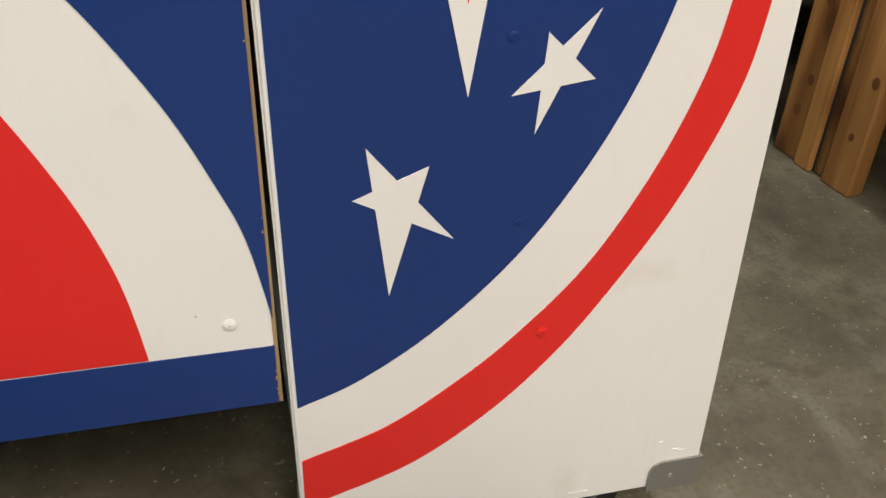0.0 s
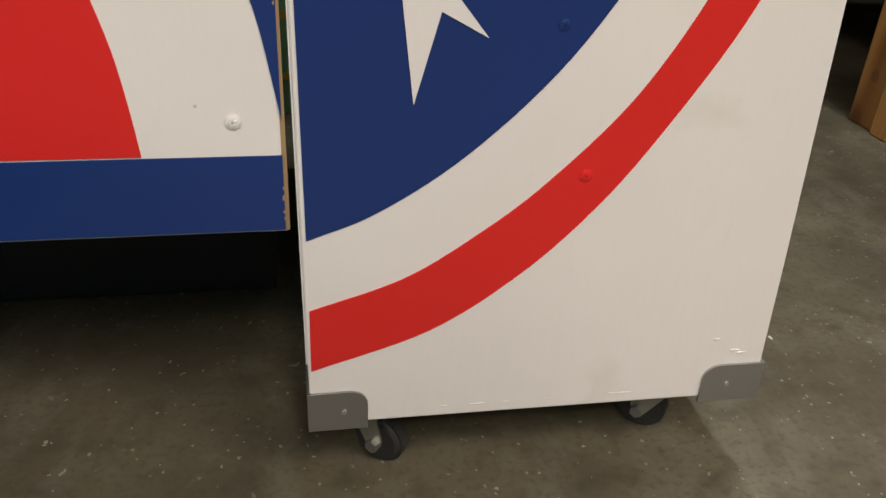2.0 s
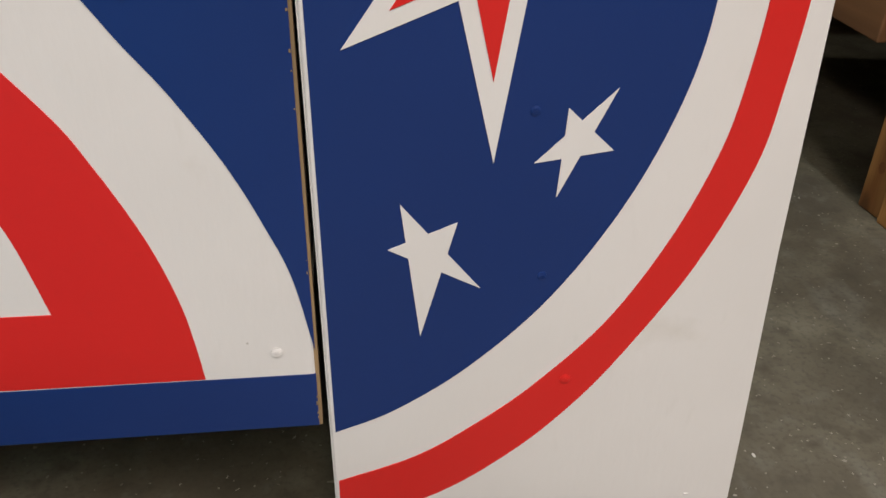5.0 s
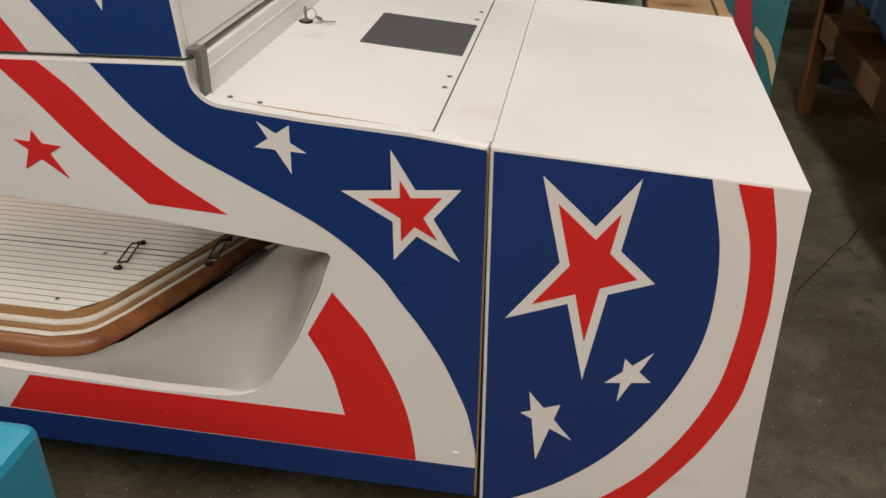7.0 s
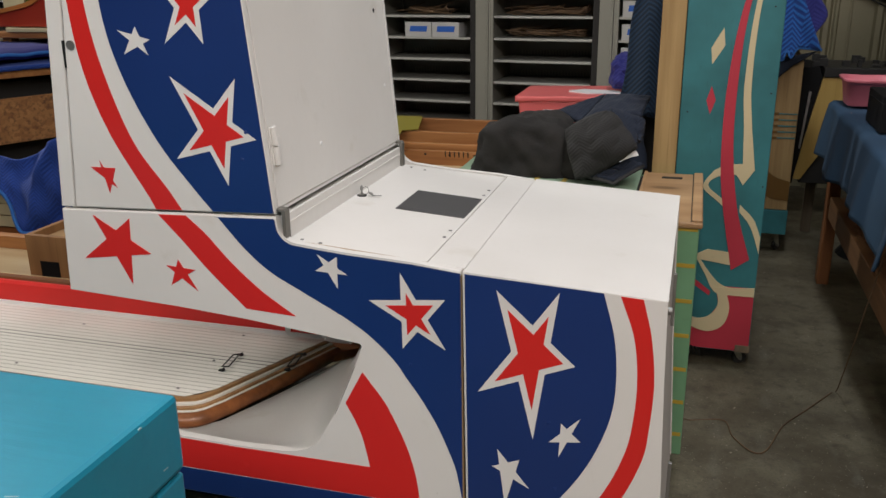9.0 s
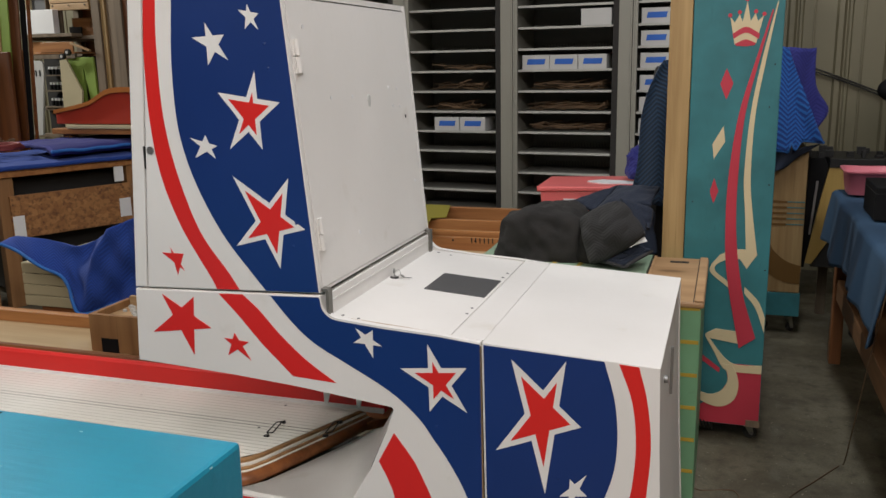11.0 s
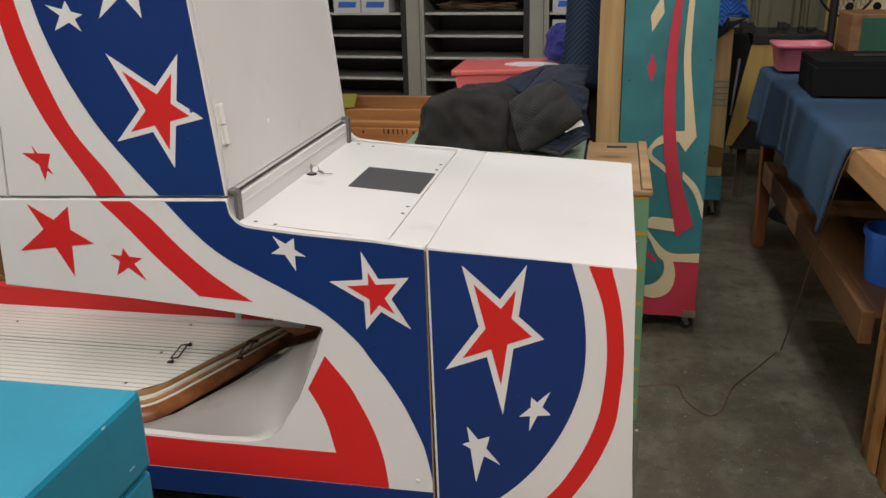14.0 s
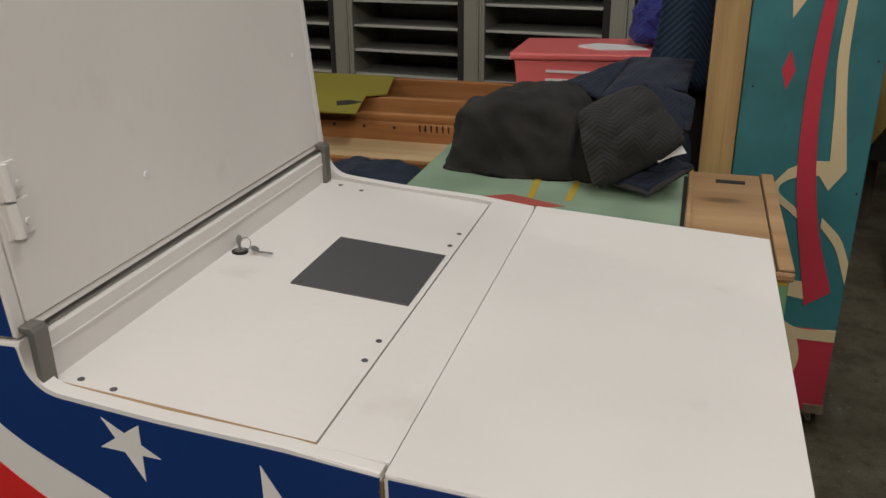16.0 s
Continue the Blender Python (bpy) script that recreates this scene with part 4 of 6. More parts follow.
# ---- turquoise chest beside the camera's way ----
chest = thing("turquoise_chest", (-0.95, -0.8, 0), "turquoise brush-painted wooden chest with a lift-off lid", "chest")
part("lid", box((-1.65, -1.16, 0.716), (-0.302, -0.523, 0.840), 0.009), TURQ, chest)
part("body", box((-1.648, -1.158, 0.0), (-0.305, -0.526, 0.711), 0.005), TURQ, chest)
part("lid_gap", box((-1.64, -1.15, 0.705), (-0.311, -0.532, 0.720)), NEAR_BLACK, chest)
part("lid_slot", box((-1.05, -0.548, 0.8385), (-0.815, -0.536, 0.8408), 0.0005), BLACK, chest)

rnd = random.Random(31)
for k in range(22):
    x, y = rnd.uniform(-1.5, -0.33), rnd.uniform(-1.1, -0.56)
    if k < 9:
        x, y = rnd.uniform(-0.62, -0.34), rnd.uniform(-1.12, -0.8)
    a, l, w = rnd.uniform(-0.5, 0.5), rnd.uniform(0.004, 0.02), rnd.uniform(0.0006, 0.0018)
    m = Matrix.Translation((x, y, 0.8402)) @ Matrix.Rotation(a, 4, "Z")
    part("scuff", box((-l, -w, -0.001), (l, w, 0.0003), 0.0, m), SCUFF, chest)
for k in range(10):
    y, z = rnd.uniform(-1.13, -0.56), rnd.choice((0.722, 0.832, 0.70, rnd.uniform(0.3, 0.8)))
    part("scuff", box((-0.3045, y, z), (-0.3014, y + rnd.uniform(0.003, 0.012), z + rnd.uniform(0.001, 0.003))), SCUFF, chest)

# ---- mint game body behind, with its plywood lid ----
mint = thing("mint_game_cabinet", (0.0, 1.2, 0), "mint-green painted game cabinet with yellow lines and a plywood lid", "arcade machine")
part("body", box((-0.41, 0.918, 0.0), (0.432, 1.56, 0.724), 0.004), MINT, mint)
part("rear_body", box((-0.40, 1.561, 0.0), (0.228, 1.738, 0.724)), NEAR_BLACK, mint)
part("top_panel", box((-0.41, 0.920, 0.7245), (0.232, 1.74, 0.736), 0.002), MINT_DULL, mint, "faded mint-green top panel")
lid = part("plywood_lid", box((0.241, 0.910, 0.7245), (0.440, 1.522, 0.744), 0.006), LID, mint, "worn varnished plywood lid")
part("lid_rim", box((0.410, 0.914, 0.7442), (0.438, 1.518, 0.751), 0.003), LID, lid)
part("lid_groove", box((0.4065, 0.914, 0.7435), (0.4092, 1.518, 0.7446)), NEAR_BLACK, lid)
part("lid_rim", box((0.243, 0.914, 0.7442), (0.253, 1.518, 0.749), 0.002), LID, lid)
part("lid_slot", box((0.305, 1.435, 0.7435), (0.372, 1.460, 0.7452)), NEAR_BLACK, lid)
part("lid_slot", box((0.330, 0.935, 0.7435), (0.340, 0.955, 0.7452)), NEAR_BLACK, lid)
part("lid_gap", box((0.232, 0.914, 0.70), (0.241, 1.516, 0.730)), NEAR_BLACK, mint)
for k in range(7):
    z = 0.722 - 0.1085 * k
    part("yellow_line", box((-0.405, 0.9165, z - 0.006), (0.428, 0.9185, z + 0.006)), YELLOW, mint)
part("painted_diamond", prism([(-0.235, 1.205), (-0.098, 1.160), (-0.018, 1.193), (-0.150, 1.248)], "z", 0.7355, 0.7370), CORAL, mint, "faded red painted diamond")
for x, d in ((-0.103, -0.012), (-0.017, 0.004)):
    part("yellow_line", prism([(x - 0.008, 1.235), (x + 0.008, 1.235), (x + d + 0.008, 1.45), (x + d - 0.008, 1.45)], "z", 0.7355, 0.7366), YELLOW, mint)

# ---- tall teal cabinet side with crown and ribbons ----
teal = thing("teal_game_cabinet", (0.46, 1.6, 0), "tall teal cabinet on castors painted with a crown and ribbons", "arcade machine")
PY = 1.575
panel = part("front_panel", box((0.346, PY, 0.075), (0.652, PY + 0.02, 1.721), 0.003), TEAL, teal, "scuffed teal painted panel")
part("pine_board", box((0.264, PY - 0.004, 0.10), (0.344, PY + 0.03, 1.734), 0.003), PINE, teal, "bare pine edge board")
# Inner box in near-black, for the dark edge behind the panel.
part("carcass", box((0.275, PY + 0.031, 0.085), (0.638, PY + 0.26, 1.70), 0.002), NEAR_BLACK, teal)
part("corner_block", box((0.617, PY - 0.003, 1.683), (0.656, PY + 0.0, 1.726), 0.002), LID, teal, "bare wood corner patch")
part("corner_block", box((0.603, PY - 0.003, 0.073), (0.654, PY + 0.0, 0.101), 0.001), OLDW, teal)
PX, PZ, PS = -0.0535, -0.0009, 1.0126


def on_panel(poly, layer, material, name, label):
    poly = [(p[0] + PX, p[1] * PS + PZ) for p in poly]
    return part(name, prism(poly, "y", PY - 0.0008 * layer, PY + 0.001), material, panel, label)


on_panel([(0.402, 0.078), (0.7035, 0.078), (0.7035, 0.322), (0.57, 0.322), (0.53, 0.28), (0.404, 0.30)], 1, PINK, "painted_field", "raspberry painted foot")
on_panel([(0.404, 0.10), (0.47, 0.135), (0.555, 0.20), (0.585, 0.25), (0.575, 0.30), (0.53, 0.335), (0.47, 0.40), (0.404, 0.44)], 2, TEAL, "painted_field", "teal inside of the curl")
on_panel(curve([(0.404, 0.365), (0.47, 0.335), (0.55, 0.283)], 6) + curve([(0.553, 0.300), (0.48, 0.352), (0.404, 0.39)], 6), 3, PINK, "painted_ribbon", "thin raspberry ribbon")
on_panel(curve([(0.7035, 0.324), (0.62, 0.319), (0.578, 0.335), (0.535, 0.382), (0.500, 0.432)], 5) + curve([(0.493, 0.424), (0.530, 0.362), (0.556, 0.312), (0.590, 0.292), (0.7035, 0.290)], 5), 4, CREAM, "painted_ribbon", "cream curling ribbon")
on_panel([(0.496, 0.437), (0.491, 0.428), (0.505, 0.418), (0.626, 0.402), (0.634, 0.448), (0.530, 0.457)], 4.4, CREAM, "painted_ribbon", "cream ribbon end")
on_panel(curve([(0.560, 0.318), (0.578, 0.290), (0.583, 0.258), (0.573, 0.226), (0.545, 0.200), (0.505, 0.194), (0.455, 0.216)], 5) + curve([(0.445, 0.196), (0.500, 0.158), (0.560, 0.146), (0.608, 0.176), (0.624, 0.236), (0.612, 0.290), (0.596, 0.318)], 5), 5.7, CREAM, "painted_ribbon", "cream curling ribbon")
on_panel(curve([(0.664, 1.618), (0.620, 1.455), (0.571, 1.258), (0.547, 1.033), (0.546, 0.823), (0.562, 0.651), (0.616, 0.386)], 6) + curve([(0.674, 0.429), (0.617, 0.611), (0.585, 0.825), (0.580, 1.034), (0.593, 1.258), (0.632, 1.455), (0.669, 1.618)], 6), 5, PINK, "painted_ribbon", "long raspberry ribbon")
on_panel(curve([(0.680, 1.645), (0.640, 1.454), (0.611, 1.258), (0.601, 1.035), (0.612, 0.90), (0.622, 0.76)], 6) + [(0.600, 0.735), (0.628, 0.695), (0.662, 0.748)] + curve([(0.638, 0.90), (0.624, 1.035), (0.628, 1.258), (0.654, 1.454), (0.684, 1.645)], 6), 4, CREAM, "painted_ribbon", "long cream ribbon")
on_panel([(0.628, 0.768), (0.572, 0.765)] + curve([(0.53, 0.742), (0.500, 0.700), (0.502, 0.672), (0.550, 0.632), (0.600, 0.592)], 5)
         + [(0.600, 0.606)] + curve([(0.555, 0.650), (0.518, 0.680), (0.520, 0.705), (0.56, 0.726), (0.628, 0.732)], 5), 3, CREAM, "painted_ribbon", "long cream ribbon")
on_panel(curve([(0.625, 0.600), (0.668, 0.545), (0.7035, 0.452)], 6) + curve([(0.7035, 0.512), (0.675, 0.575), (0.625, 0.625)], 6), 3, CREAM, "painted_ribbon", "cream ribbon tail")
on_panel([(0.525, 1.598), (0.541, 1.577), (0.556, 1.606), (0.567, 1.580), (0.580, 1.648), (0.594, 1.581), (0.609, 1.608), (0.618, 1.580), (0.637, 1.600), (0.616, 1.505), (0.592, 1.498), (0.566, 1.498), (0.543, 1.503)], 2, CREAM, "painted_crown", "cream painted crown")
on_panel(curve([(0.536, 1.540), (0.580, 1.562), (0.627, 1.538)], 6) + curve([(0.624, 1.520), (0.580, 1.542), (0.539, 1.522)], 6), 3, PINK, "painted_band", "raspberry crown band")
on_panel(curve([(0.545, 1.505), (0.580, 1.519), (0.615, 1.506)], 6) + [(0.610, 1.4985), (0.58, 1.496), (0.55, 1.4975)], 3, PINK, "painted_band", "raspberry crown band")
for x, z in ((0.5245, 1.602), (0.556, 1.612), (0.5795, 1.655), (0.610, 1.613), (0.638, 1.604)):
    on_panel([(x + 0.007 * math.cos(a), z + 0.007 * math.sin(a)) for a in [2 * math.pi * k / 12 for k in range(12)]], 3, PINK, "crown_ball", "raspberry painted dot")
on_panel([(0.522, 1.422), (0.547, 1.368), (0.525, 1.311), (0.502, 1.367)], 1, PINK, "painted_diamond", "raspberry diamond")
on_panel([(0.521, 1.218), (0.529, 1.161), (0.492, 1.099), (0.485, 1.152)], 1, CREAM, "painted_diamond", "cream diamond")
on_panel([(0.497, 1.028), (0.514, 0.981), (0.498, 0.934), (0.483, 0.980)], 1, PINK, "painted_diamond", "raspberry diamond")
for x in (0.35, 0.60):
    for y in (PY + 0.06, PY + 0.2):
        castor(teal, x, y, 0.086, 20)
bm = bmesh.new()
for k in range(6):
    add_cyl(bm, (0.41 + 0.013 * k, PY - 0.004, 0.092 - 0.003 * k), (0.42 + 0.013 * k, PY + 0.012, 0.050 - 0.002 * k), 0.003, 8)
part("coil_spring", bm, IRON, teal)

for x, z in ((0.36, 1.69), (0.63, 1.45), (0.635, 1.02), (0.64, 0.70), (0.62, 1.30), (0.37, 0.95), (0.37, 0.40), (0.63, 0.55)):
    part("nail", cyl((x, PY - 0.0012, z), (x, PY + 0.002, z), 0.0028, 8), IRON, teal)

# ---- long wooden lane bodies behind ----
def trough(y0, y1, z0, z1, x0, x1, bed, label):
    t = thing("wooden_lane_body", ((x0 + x1) / 2, (y0 + y1) / 2, 0), label, "game lane")
    part("near_rail", box((x0, y0, z0), (x1, y0 + 0.03, z1), 0.003), OAK, t)
    part("far_rail", box((x0, y1 - 0.03, z0), (x1, y1, z1 + 0.03), 0.003), OAK, t)
    part("bed", box((x0, y0 + 0.03, z0 + 0.02), (x1, y1 - 0.03, z0 + bed), 0.001), MAPLE if bed > 0.2 else OAK, t)
    part("end_board", box((x1 - 0.02, y0 + 0.03, z0), (x1 - 0.0005, y1 - 0.03, z1 - 0.02)), OAK, t)
    for x in (x0 + 0.2, x1 - 0.2):
        for y in (y0 + 0.05, y1 - 0.05):
            part("leg", box((x - 0.03, y - 0.03, 0), (x + 0.03, y + 0.03, z0 + 0.02)), OAK, t)
    return t


first = trough(1.96, 2.37, 0.30, 0.575, -2.55, -0.15, 0.24, "brown oak ball lane body with a pale plank bed")
for k in range(9):
    part("peg_hole", cyl((-1.3 + 0.12 * k, 2.339, 0.590), (-1.3 + 0.12 * k, 2.345, 0.590), 0.006, 8), IRON, first)
for k in range(6):
    part("pin", cyl((-0.72 + 0.022 * k, 2.336, 0.607), (-0.72 + 0.022 * k, 2.342, 0.580), 0.003, 6), IRON, first)
trough(2.39, 2.56, 0.30, 0.63, -2.55, -0.15, 0.20, "brown oak open trough body")
trough(2.58, 2.91, 0.30, 0.635, -2.55, -0.15, 0.20, "brown oak open trough body")
card = solo("mustard_board", prism([(-1.75, 2.90), (-1.012, 2.908), (-0.92, 2.545), (-0.990, 2.500), (-0.915, 2.20), (-1.75, 2.20)], "z", 0.666, 0.671), OCHRE, "mustard yellow card sheet lying on the oak troughs", "board")
part("torn_hole", prism([(-1.03, 2.30), (-0.985, 2.33), (-0.955, 2.38), (-1.02, 2.40), (-1.06, 2.37)], "z", 0.6705, 0.6718), NEAR_BLACK, card, "dark torn hole")

# pale lane with its ball box, left of the mint cabinet
pale = thing("pale_lane", (-2.6, 1.05, 0), "pale maple ball lane with brown side rails", "game lane")
part("bed", box((-4.2, 0.79, 0.40), (-1.60, 1.028, 0.43), 0.002), MAPLE, pale)
part("near_rail", box((-4.2, 0.770, 0.10), (-1.60, 0.789, 0.425), 0.001), OAK, pale)
part("far_rail", box((-4.2, 1.030, 0.10), (-1.78, 1.07, 0.478), 0.004), OAK, pale)
part("support", box((-4.0, 0.80, 0.0), (-1.7, 1.02, 0.399)), NEAR_BLACK, pale)
ballbox = thing("ball_box", (-1.6, 0.9, 0.43), "brown wooden ball box with a square hole on the pale lane", "box")
part("front", box((-1.777, 0.795, 0.4305), (-1.40, 0.813, 0.577), 0.002), LEFTW, ballbox)
part("side", box((-1.777, 0.8135, 0.4305), (-1.757, 1.026, 0.577), 0.002), LEFTW, ballbox)
part("back", box((-1.756, 1.008, 0.4305), (-1.40, 1.026, 0.590), 0.002), PINE_X, ballbox)
part("floor_plate", box((-1.756, 0.8135, 0.53), (-1.40, 1.0075, 0.55)), PINE_X, ballbox)
part("hole", box((-1.727, 0.7935, 0.4312), (-1.651, 0.7962, 0.486)), BLACK, ballbox)
bm = bmesh.new()
rnd = random.Random(3)
for k in range(40):
    x, y = rnd.uniform(-1.74, -1.45), rnd.uniform(0.83, 0.99)
    add_box(bm, (x, y, 0.5505), (x + rnd.uniform(0.006, 0.02), y + rnd.uniform(0.006, 0.015), 0.553 + rnd.uniform(0.002, 0.012)))
tagged(part("loose_screws", bm, BIN, ballbox), "heap of pale loose screws", kind="stuff")

# ---- blankets ----
def lump(name, centre, radii, material, label, seed, flat=0.0, square=3.0, tilt=0.0, rough=1.0, crease=0.02, category="blanket"):
    """A soft covered heap, squared off and creased, with its foot on the support below."""
    bm = bmesh.new()
    bmesh.ops.create_icosphere(bm, subdivisions=5, radius=1)
    c = Vector(centre)
    for v in bm.verts:
        d = v.co.normalized()
        k = (abs(d.x) ** square + abs(d.y) ** square + abs(d.z) ** square) ** (-1 / square)
        p = Vector((d.x * k * radii[0], d.y * k * radii[1], d.z * k * radii[2]))
        s = 1 + rough * (0.16 * noise.noise(d * 1.7 + Vector((seed, 0, 0))) + 0.06 * noise.noise(d * 5 + Vector((0, seed, 0))) - 0.05 * abs(noise.noise(d * 4.3 + Vector((0, 0, seed)))) ** 0.7)
        s += rough * 0.09 * (1 - min(1, 1.6 * abs(noise.noise(d * 2.3 + Vector((seed, seed, 0)))))) ** 3
        s -= crease * (1 - min(1, 2.2 * abs(noise.noise(Vector((d.x * 2.6 + d.z, d.y * 2.6, d.z * 1.1 - d.x + seed)))))) ** 3
        p = Vector((p.x * s, p.y * s, p.z * s * (1 + tilt * d.x * k))) + c
        low = max(0.0, 1 - max(p.z - flat, 0.0) / (0.8 * radii[2]))
        p.x, p.y = c.x + (p.x - c.x) * (1 + 0.12 * low), c.y + (p.y - c.y) * (1 + 0.12 * low)
        p.z = max(p.z, flat)
        v.co = p
    return solo(name, bm, material, label, category, smooth=True)


lump("moving_blanket", (-0.172, 1.53, 0.768), (0.178, 0.140, 0.160), CHARCOAL, "charcoal moving blanket heaped over the mint cabinet", 3.1, 0.7365, 3.8, 0.10, 0.6, 0.06)


def patch(a, b, c, d, nu, nv, bulge, thick, ripple=0.004, seed=0.0):
    """Cloth stretched between corners a, b (lower edge) and d, c (upper edge), swelling along one direction."""
    a, b, c, d, bulge = Vector(a), Vector(b), Vector(c), Vector(d), Vector(bulge)

    def where(u, v):
        p = (a * (1 - u) + b * u) * (1 - v) + (d * (1 - u) + c * u) * v
        swell = (math.sin(math.pi * u) * math.sin(math.pi * v)) ** 0.6 if 0 < u < 1 and 0 < v < 1 else 0.0
        return p + bulge * swell + Vector((0, -1, 0.4)) * wobble((u * 2 + seed, v * 2, seed), 2.2, ripple)
    return sheet(nu, nv, where, thick), where


blanket, where = patch((0.046, 1.3, 0.759), (0.218, 1.32, 0.869), (0.121, 1.4, 0.967), (-0.01, 1.41, 0.893), 26, 22, (-0.012, -0.045, 0.008), 0.020, 0.016, 4.0)
roll = solo("moving_blanket", blanket, BLACKQ, "charcoal quilted moving blanket, folded over, on the mint cabinet", "blanket", smooth=True)
hem = [where(k / 10, 0.0) for k in range(11)] + [where(1.0, k / 8) for k in range(1, 9)]
part("bound_hem", tube([q + Vector((0.001, -0.003, 0.0)) for q in hem], 0.0075, 8, 3), HEM, roll, "grey bound hem", True)
lump("moving_blanket", (0.055, 1.435, 0.795), (0.085, 0.06, 0.095), CHARCOAL, "charcoal moving blanket bunched under the folded one", 8.4, 0.7365, 3.0, 0.0, 0.5)
solo("blanket_label", sheet(6, 5, lambda u, v: Vector((0.173, 1.295, 0.823)).lerp(Vector((0.231, 1.315, 0.843)), u) + (Vector((0.212, 1.325, 0.87)) - Vector((0.231, 1.315, 0.843))) * v * (0.15 + 0.85 * u) + Vector((0, 0, 0.003 * math.sin(3 * u))), 0.001), PAPER, "small white cloth tag on the folded blanket", "label")
flap, where = patch((0.066, 1.305, 0.768), (0.157, 1.275, 0.756), (0.248, 1.335, 0.808), (0.182, 1.345, 0.833), 16, 12, (0, 0.012, -0.010), 0.014, 0.010, 2.0)
low_flap = solo("dark_cloth", flap, DENIMQ, "dark navy underside flap of the folded blanket", "cloth", smooth=True)
part("bound_hem", tube([where(k / 8, 0.0) for k in range(9)] + [where(1.0, k / 5) for k in range(1, 6)], 0.007, 8, 3), HEM, low_flap, "charcoal bound hem", True)
flap, where = patch((0.208, 1.34, 0.869), (0.222, 1.4, 0.882), (0.231, 1.44, 0.938), (0.12, 1.405, 0.977), 12, 12, (0.008, -0.008, -0.012), 0.012, 0.010, 5.0)
solo("dark_cloth", flap, DENIMQ, "dark navy flap turned back behind the folded blanket", "cloth", smooth=True)
flap, where = patch((0.007, 1.56, 0.905), (0.218, 1.58, 0.935), (0.236, 1.8, 0.97), (0.069, 1.8, 0.975), 24, 18, (0.0, -0.01, 0.014), 0.014, 0.020, 7.0)
quilt = solo("denim_cloth", flap, DENIMQ, "dark denim quilted cloth lying behind the charcoal blankets", "cloth", smooth=True)
flap, where = patch((-0.085, 1.62, 0.936), (0.007, 1.56, 0.905), (0.069, 1.8, 0.975), (-0.0, 1.719, 0.957), 12, 12, (0.0, -0.004, 0.006), 0.013, 0.008, 9.0)
part("corner", flap, DENIMQ, quilt, smooth=True)
lump("dark_cloth", (0.11, 1.65, 0.79), (0.115, 0.07, 0.105), DARKCLOTH, "dark blue cloth bundle under the denim quilt", 2.2, 0.7365, 5, 0.1, 0.5)
lump("dark_cloth", (-0.585, 1.46, 0.33), (0.19, 0.13, 0.385), DARKCLOTH, "dark blue cloth over a low pile beside the mint cabinet", 5.5, 0.0, 4.0, 0.0, 0.3)


stand = thing("draped_stand", (0.2, 2.0, 0), "navy chevron moving blanket draped over a stand", "blanket")


def stand_drape(u, v):
    left = 0.215 - 0.15 * v ** 0.8 - 0.02 * math.sin(6 * v)
    return (left + (0.37 - left) * u, 2.03 + 0.022 * math.sin(9 * u + 1.3 * math.sin(3 * v)) * (0.3 + 0.7 * v) - 0.03 * math.sin(3.1 * u) * v, 1.47 - 0.62 * v + 0.02 * math.sin(5 * u) * v)


part("drape", sheet(26, 26, stand_drape, 0.012), NAVYQ, stand, smooth=True)
part("core", box((0.17, 2.08, 0.0), (0.38, 2.4, 1.45), 0.03), NEAR_BLACK, stand)

wood_cab = thing("bare_wood_cabinet", (0.75, 3.2, 0), "bare wood game cabinet with brown inlay stripes on castors", "arcade machine")
part("body", prism([(0.62, 0.235), (0.888, 0.235), (0.888, 0.98), (0.832, 1.08), (0.832, 1.50), (0.62, 1.50)], "y", 3.05, 3.5, 0.004), PINE, wood_cab)
part("teal_base", box((0.62, 3.048, 0.105), (0.894, 3.5, 0.233), 0.003), TEAL, wood_cab)
brown = paint("brown_inlay", (0.15, 0.075, 0.015), 0.5, 0.15, 0.1, 40)
for k in range(5):
    z = 0.60 + 0.030 * k
    part("inlay_stripe", box((0.63, 3.047, z), (0.800, 3.051, z + 0.013)), brown, wood_cab)
    part("teal_stripe", box((0.800, 3.047, z + 0.004), (0.886, 3.051, z + 0.009)), TEAL, wood_cab)
part("inlay_curve", prism(curve([(0.63, 0.575), (0.70, 0.575), (0.74, 0.475), (0.81, 0.41), (0.886, 0.385)], 6) + curve([(0.886, 0.285), (0.79, 0.30), (0.69, 0.37), (0.63, 0.455)], 6), "y", 3.047, 3.051), brown, wood_cab)
part("inlay_diamond", prism([(0.63, 0.82), (0.72, 0.90), (0.63, 0.98)], "y", 3.047, 3.051), brown, wood_cab)
for x in (0.70, 0.84):
    castor(wood_cab, x, 3.12, 0.106, 30)
blue_drape = thing("chevron_blanket", (0.8, 2.95, 0.95), "bright blue chevron moving blanket hanging over the bare wood cabinet", "blanket")


def chevron_drape(u, v):
    """From a narrow top over the cabinet's edge, widening downwards, with a stepped lower edge."""
    left, right = 0.66 + 0.02 * v, 0.755 + 0.19 * v ** 1.1
    low = 0.968 + (0.02 if u < 0.4 else 0.08) * min(1.0, abs(u - 0.5) * 6 + 0.4)
    return (left + (right - left) * u, 2.95 + 0.012 * math.sin(10 * u + 1.2 * math.sin(3 * v)) * (0.25 + 0.75 * v), 1.535 - 0.02 * u + (low - 1.515) * v)


def violet_fold(u, v):
    right = 0.883 + 0.01 * v + 0.068 * math.exp(-((v - 0.76) / 0.2) ** 2)
    return (0.70 + (right - 0.70) * u, 2.99 + 0.012 * math.sin(8 * u + 3 * v), 1.514 - 0.405 * v + 0.004 * math.sin(6 * u))


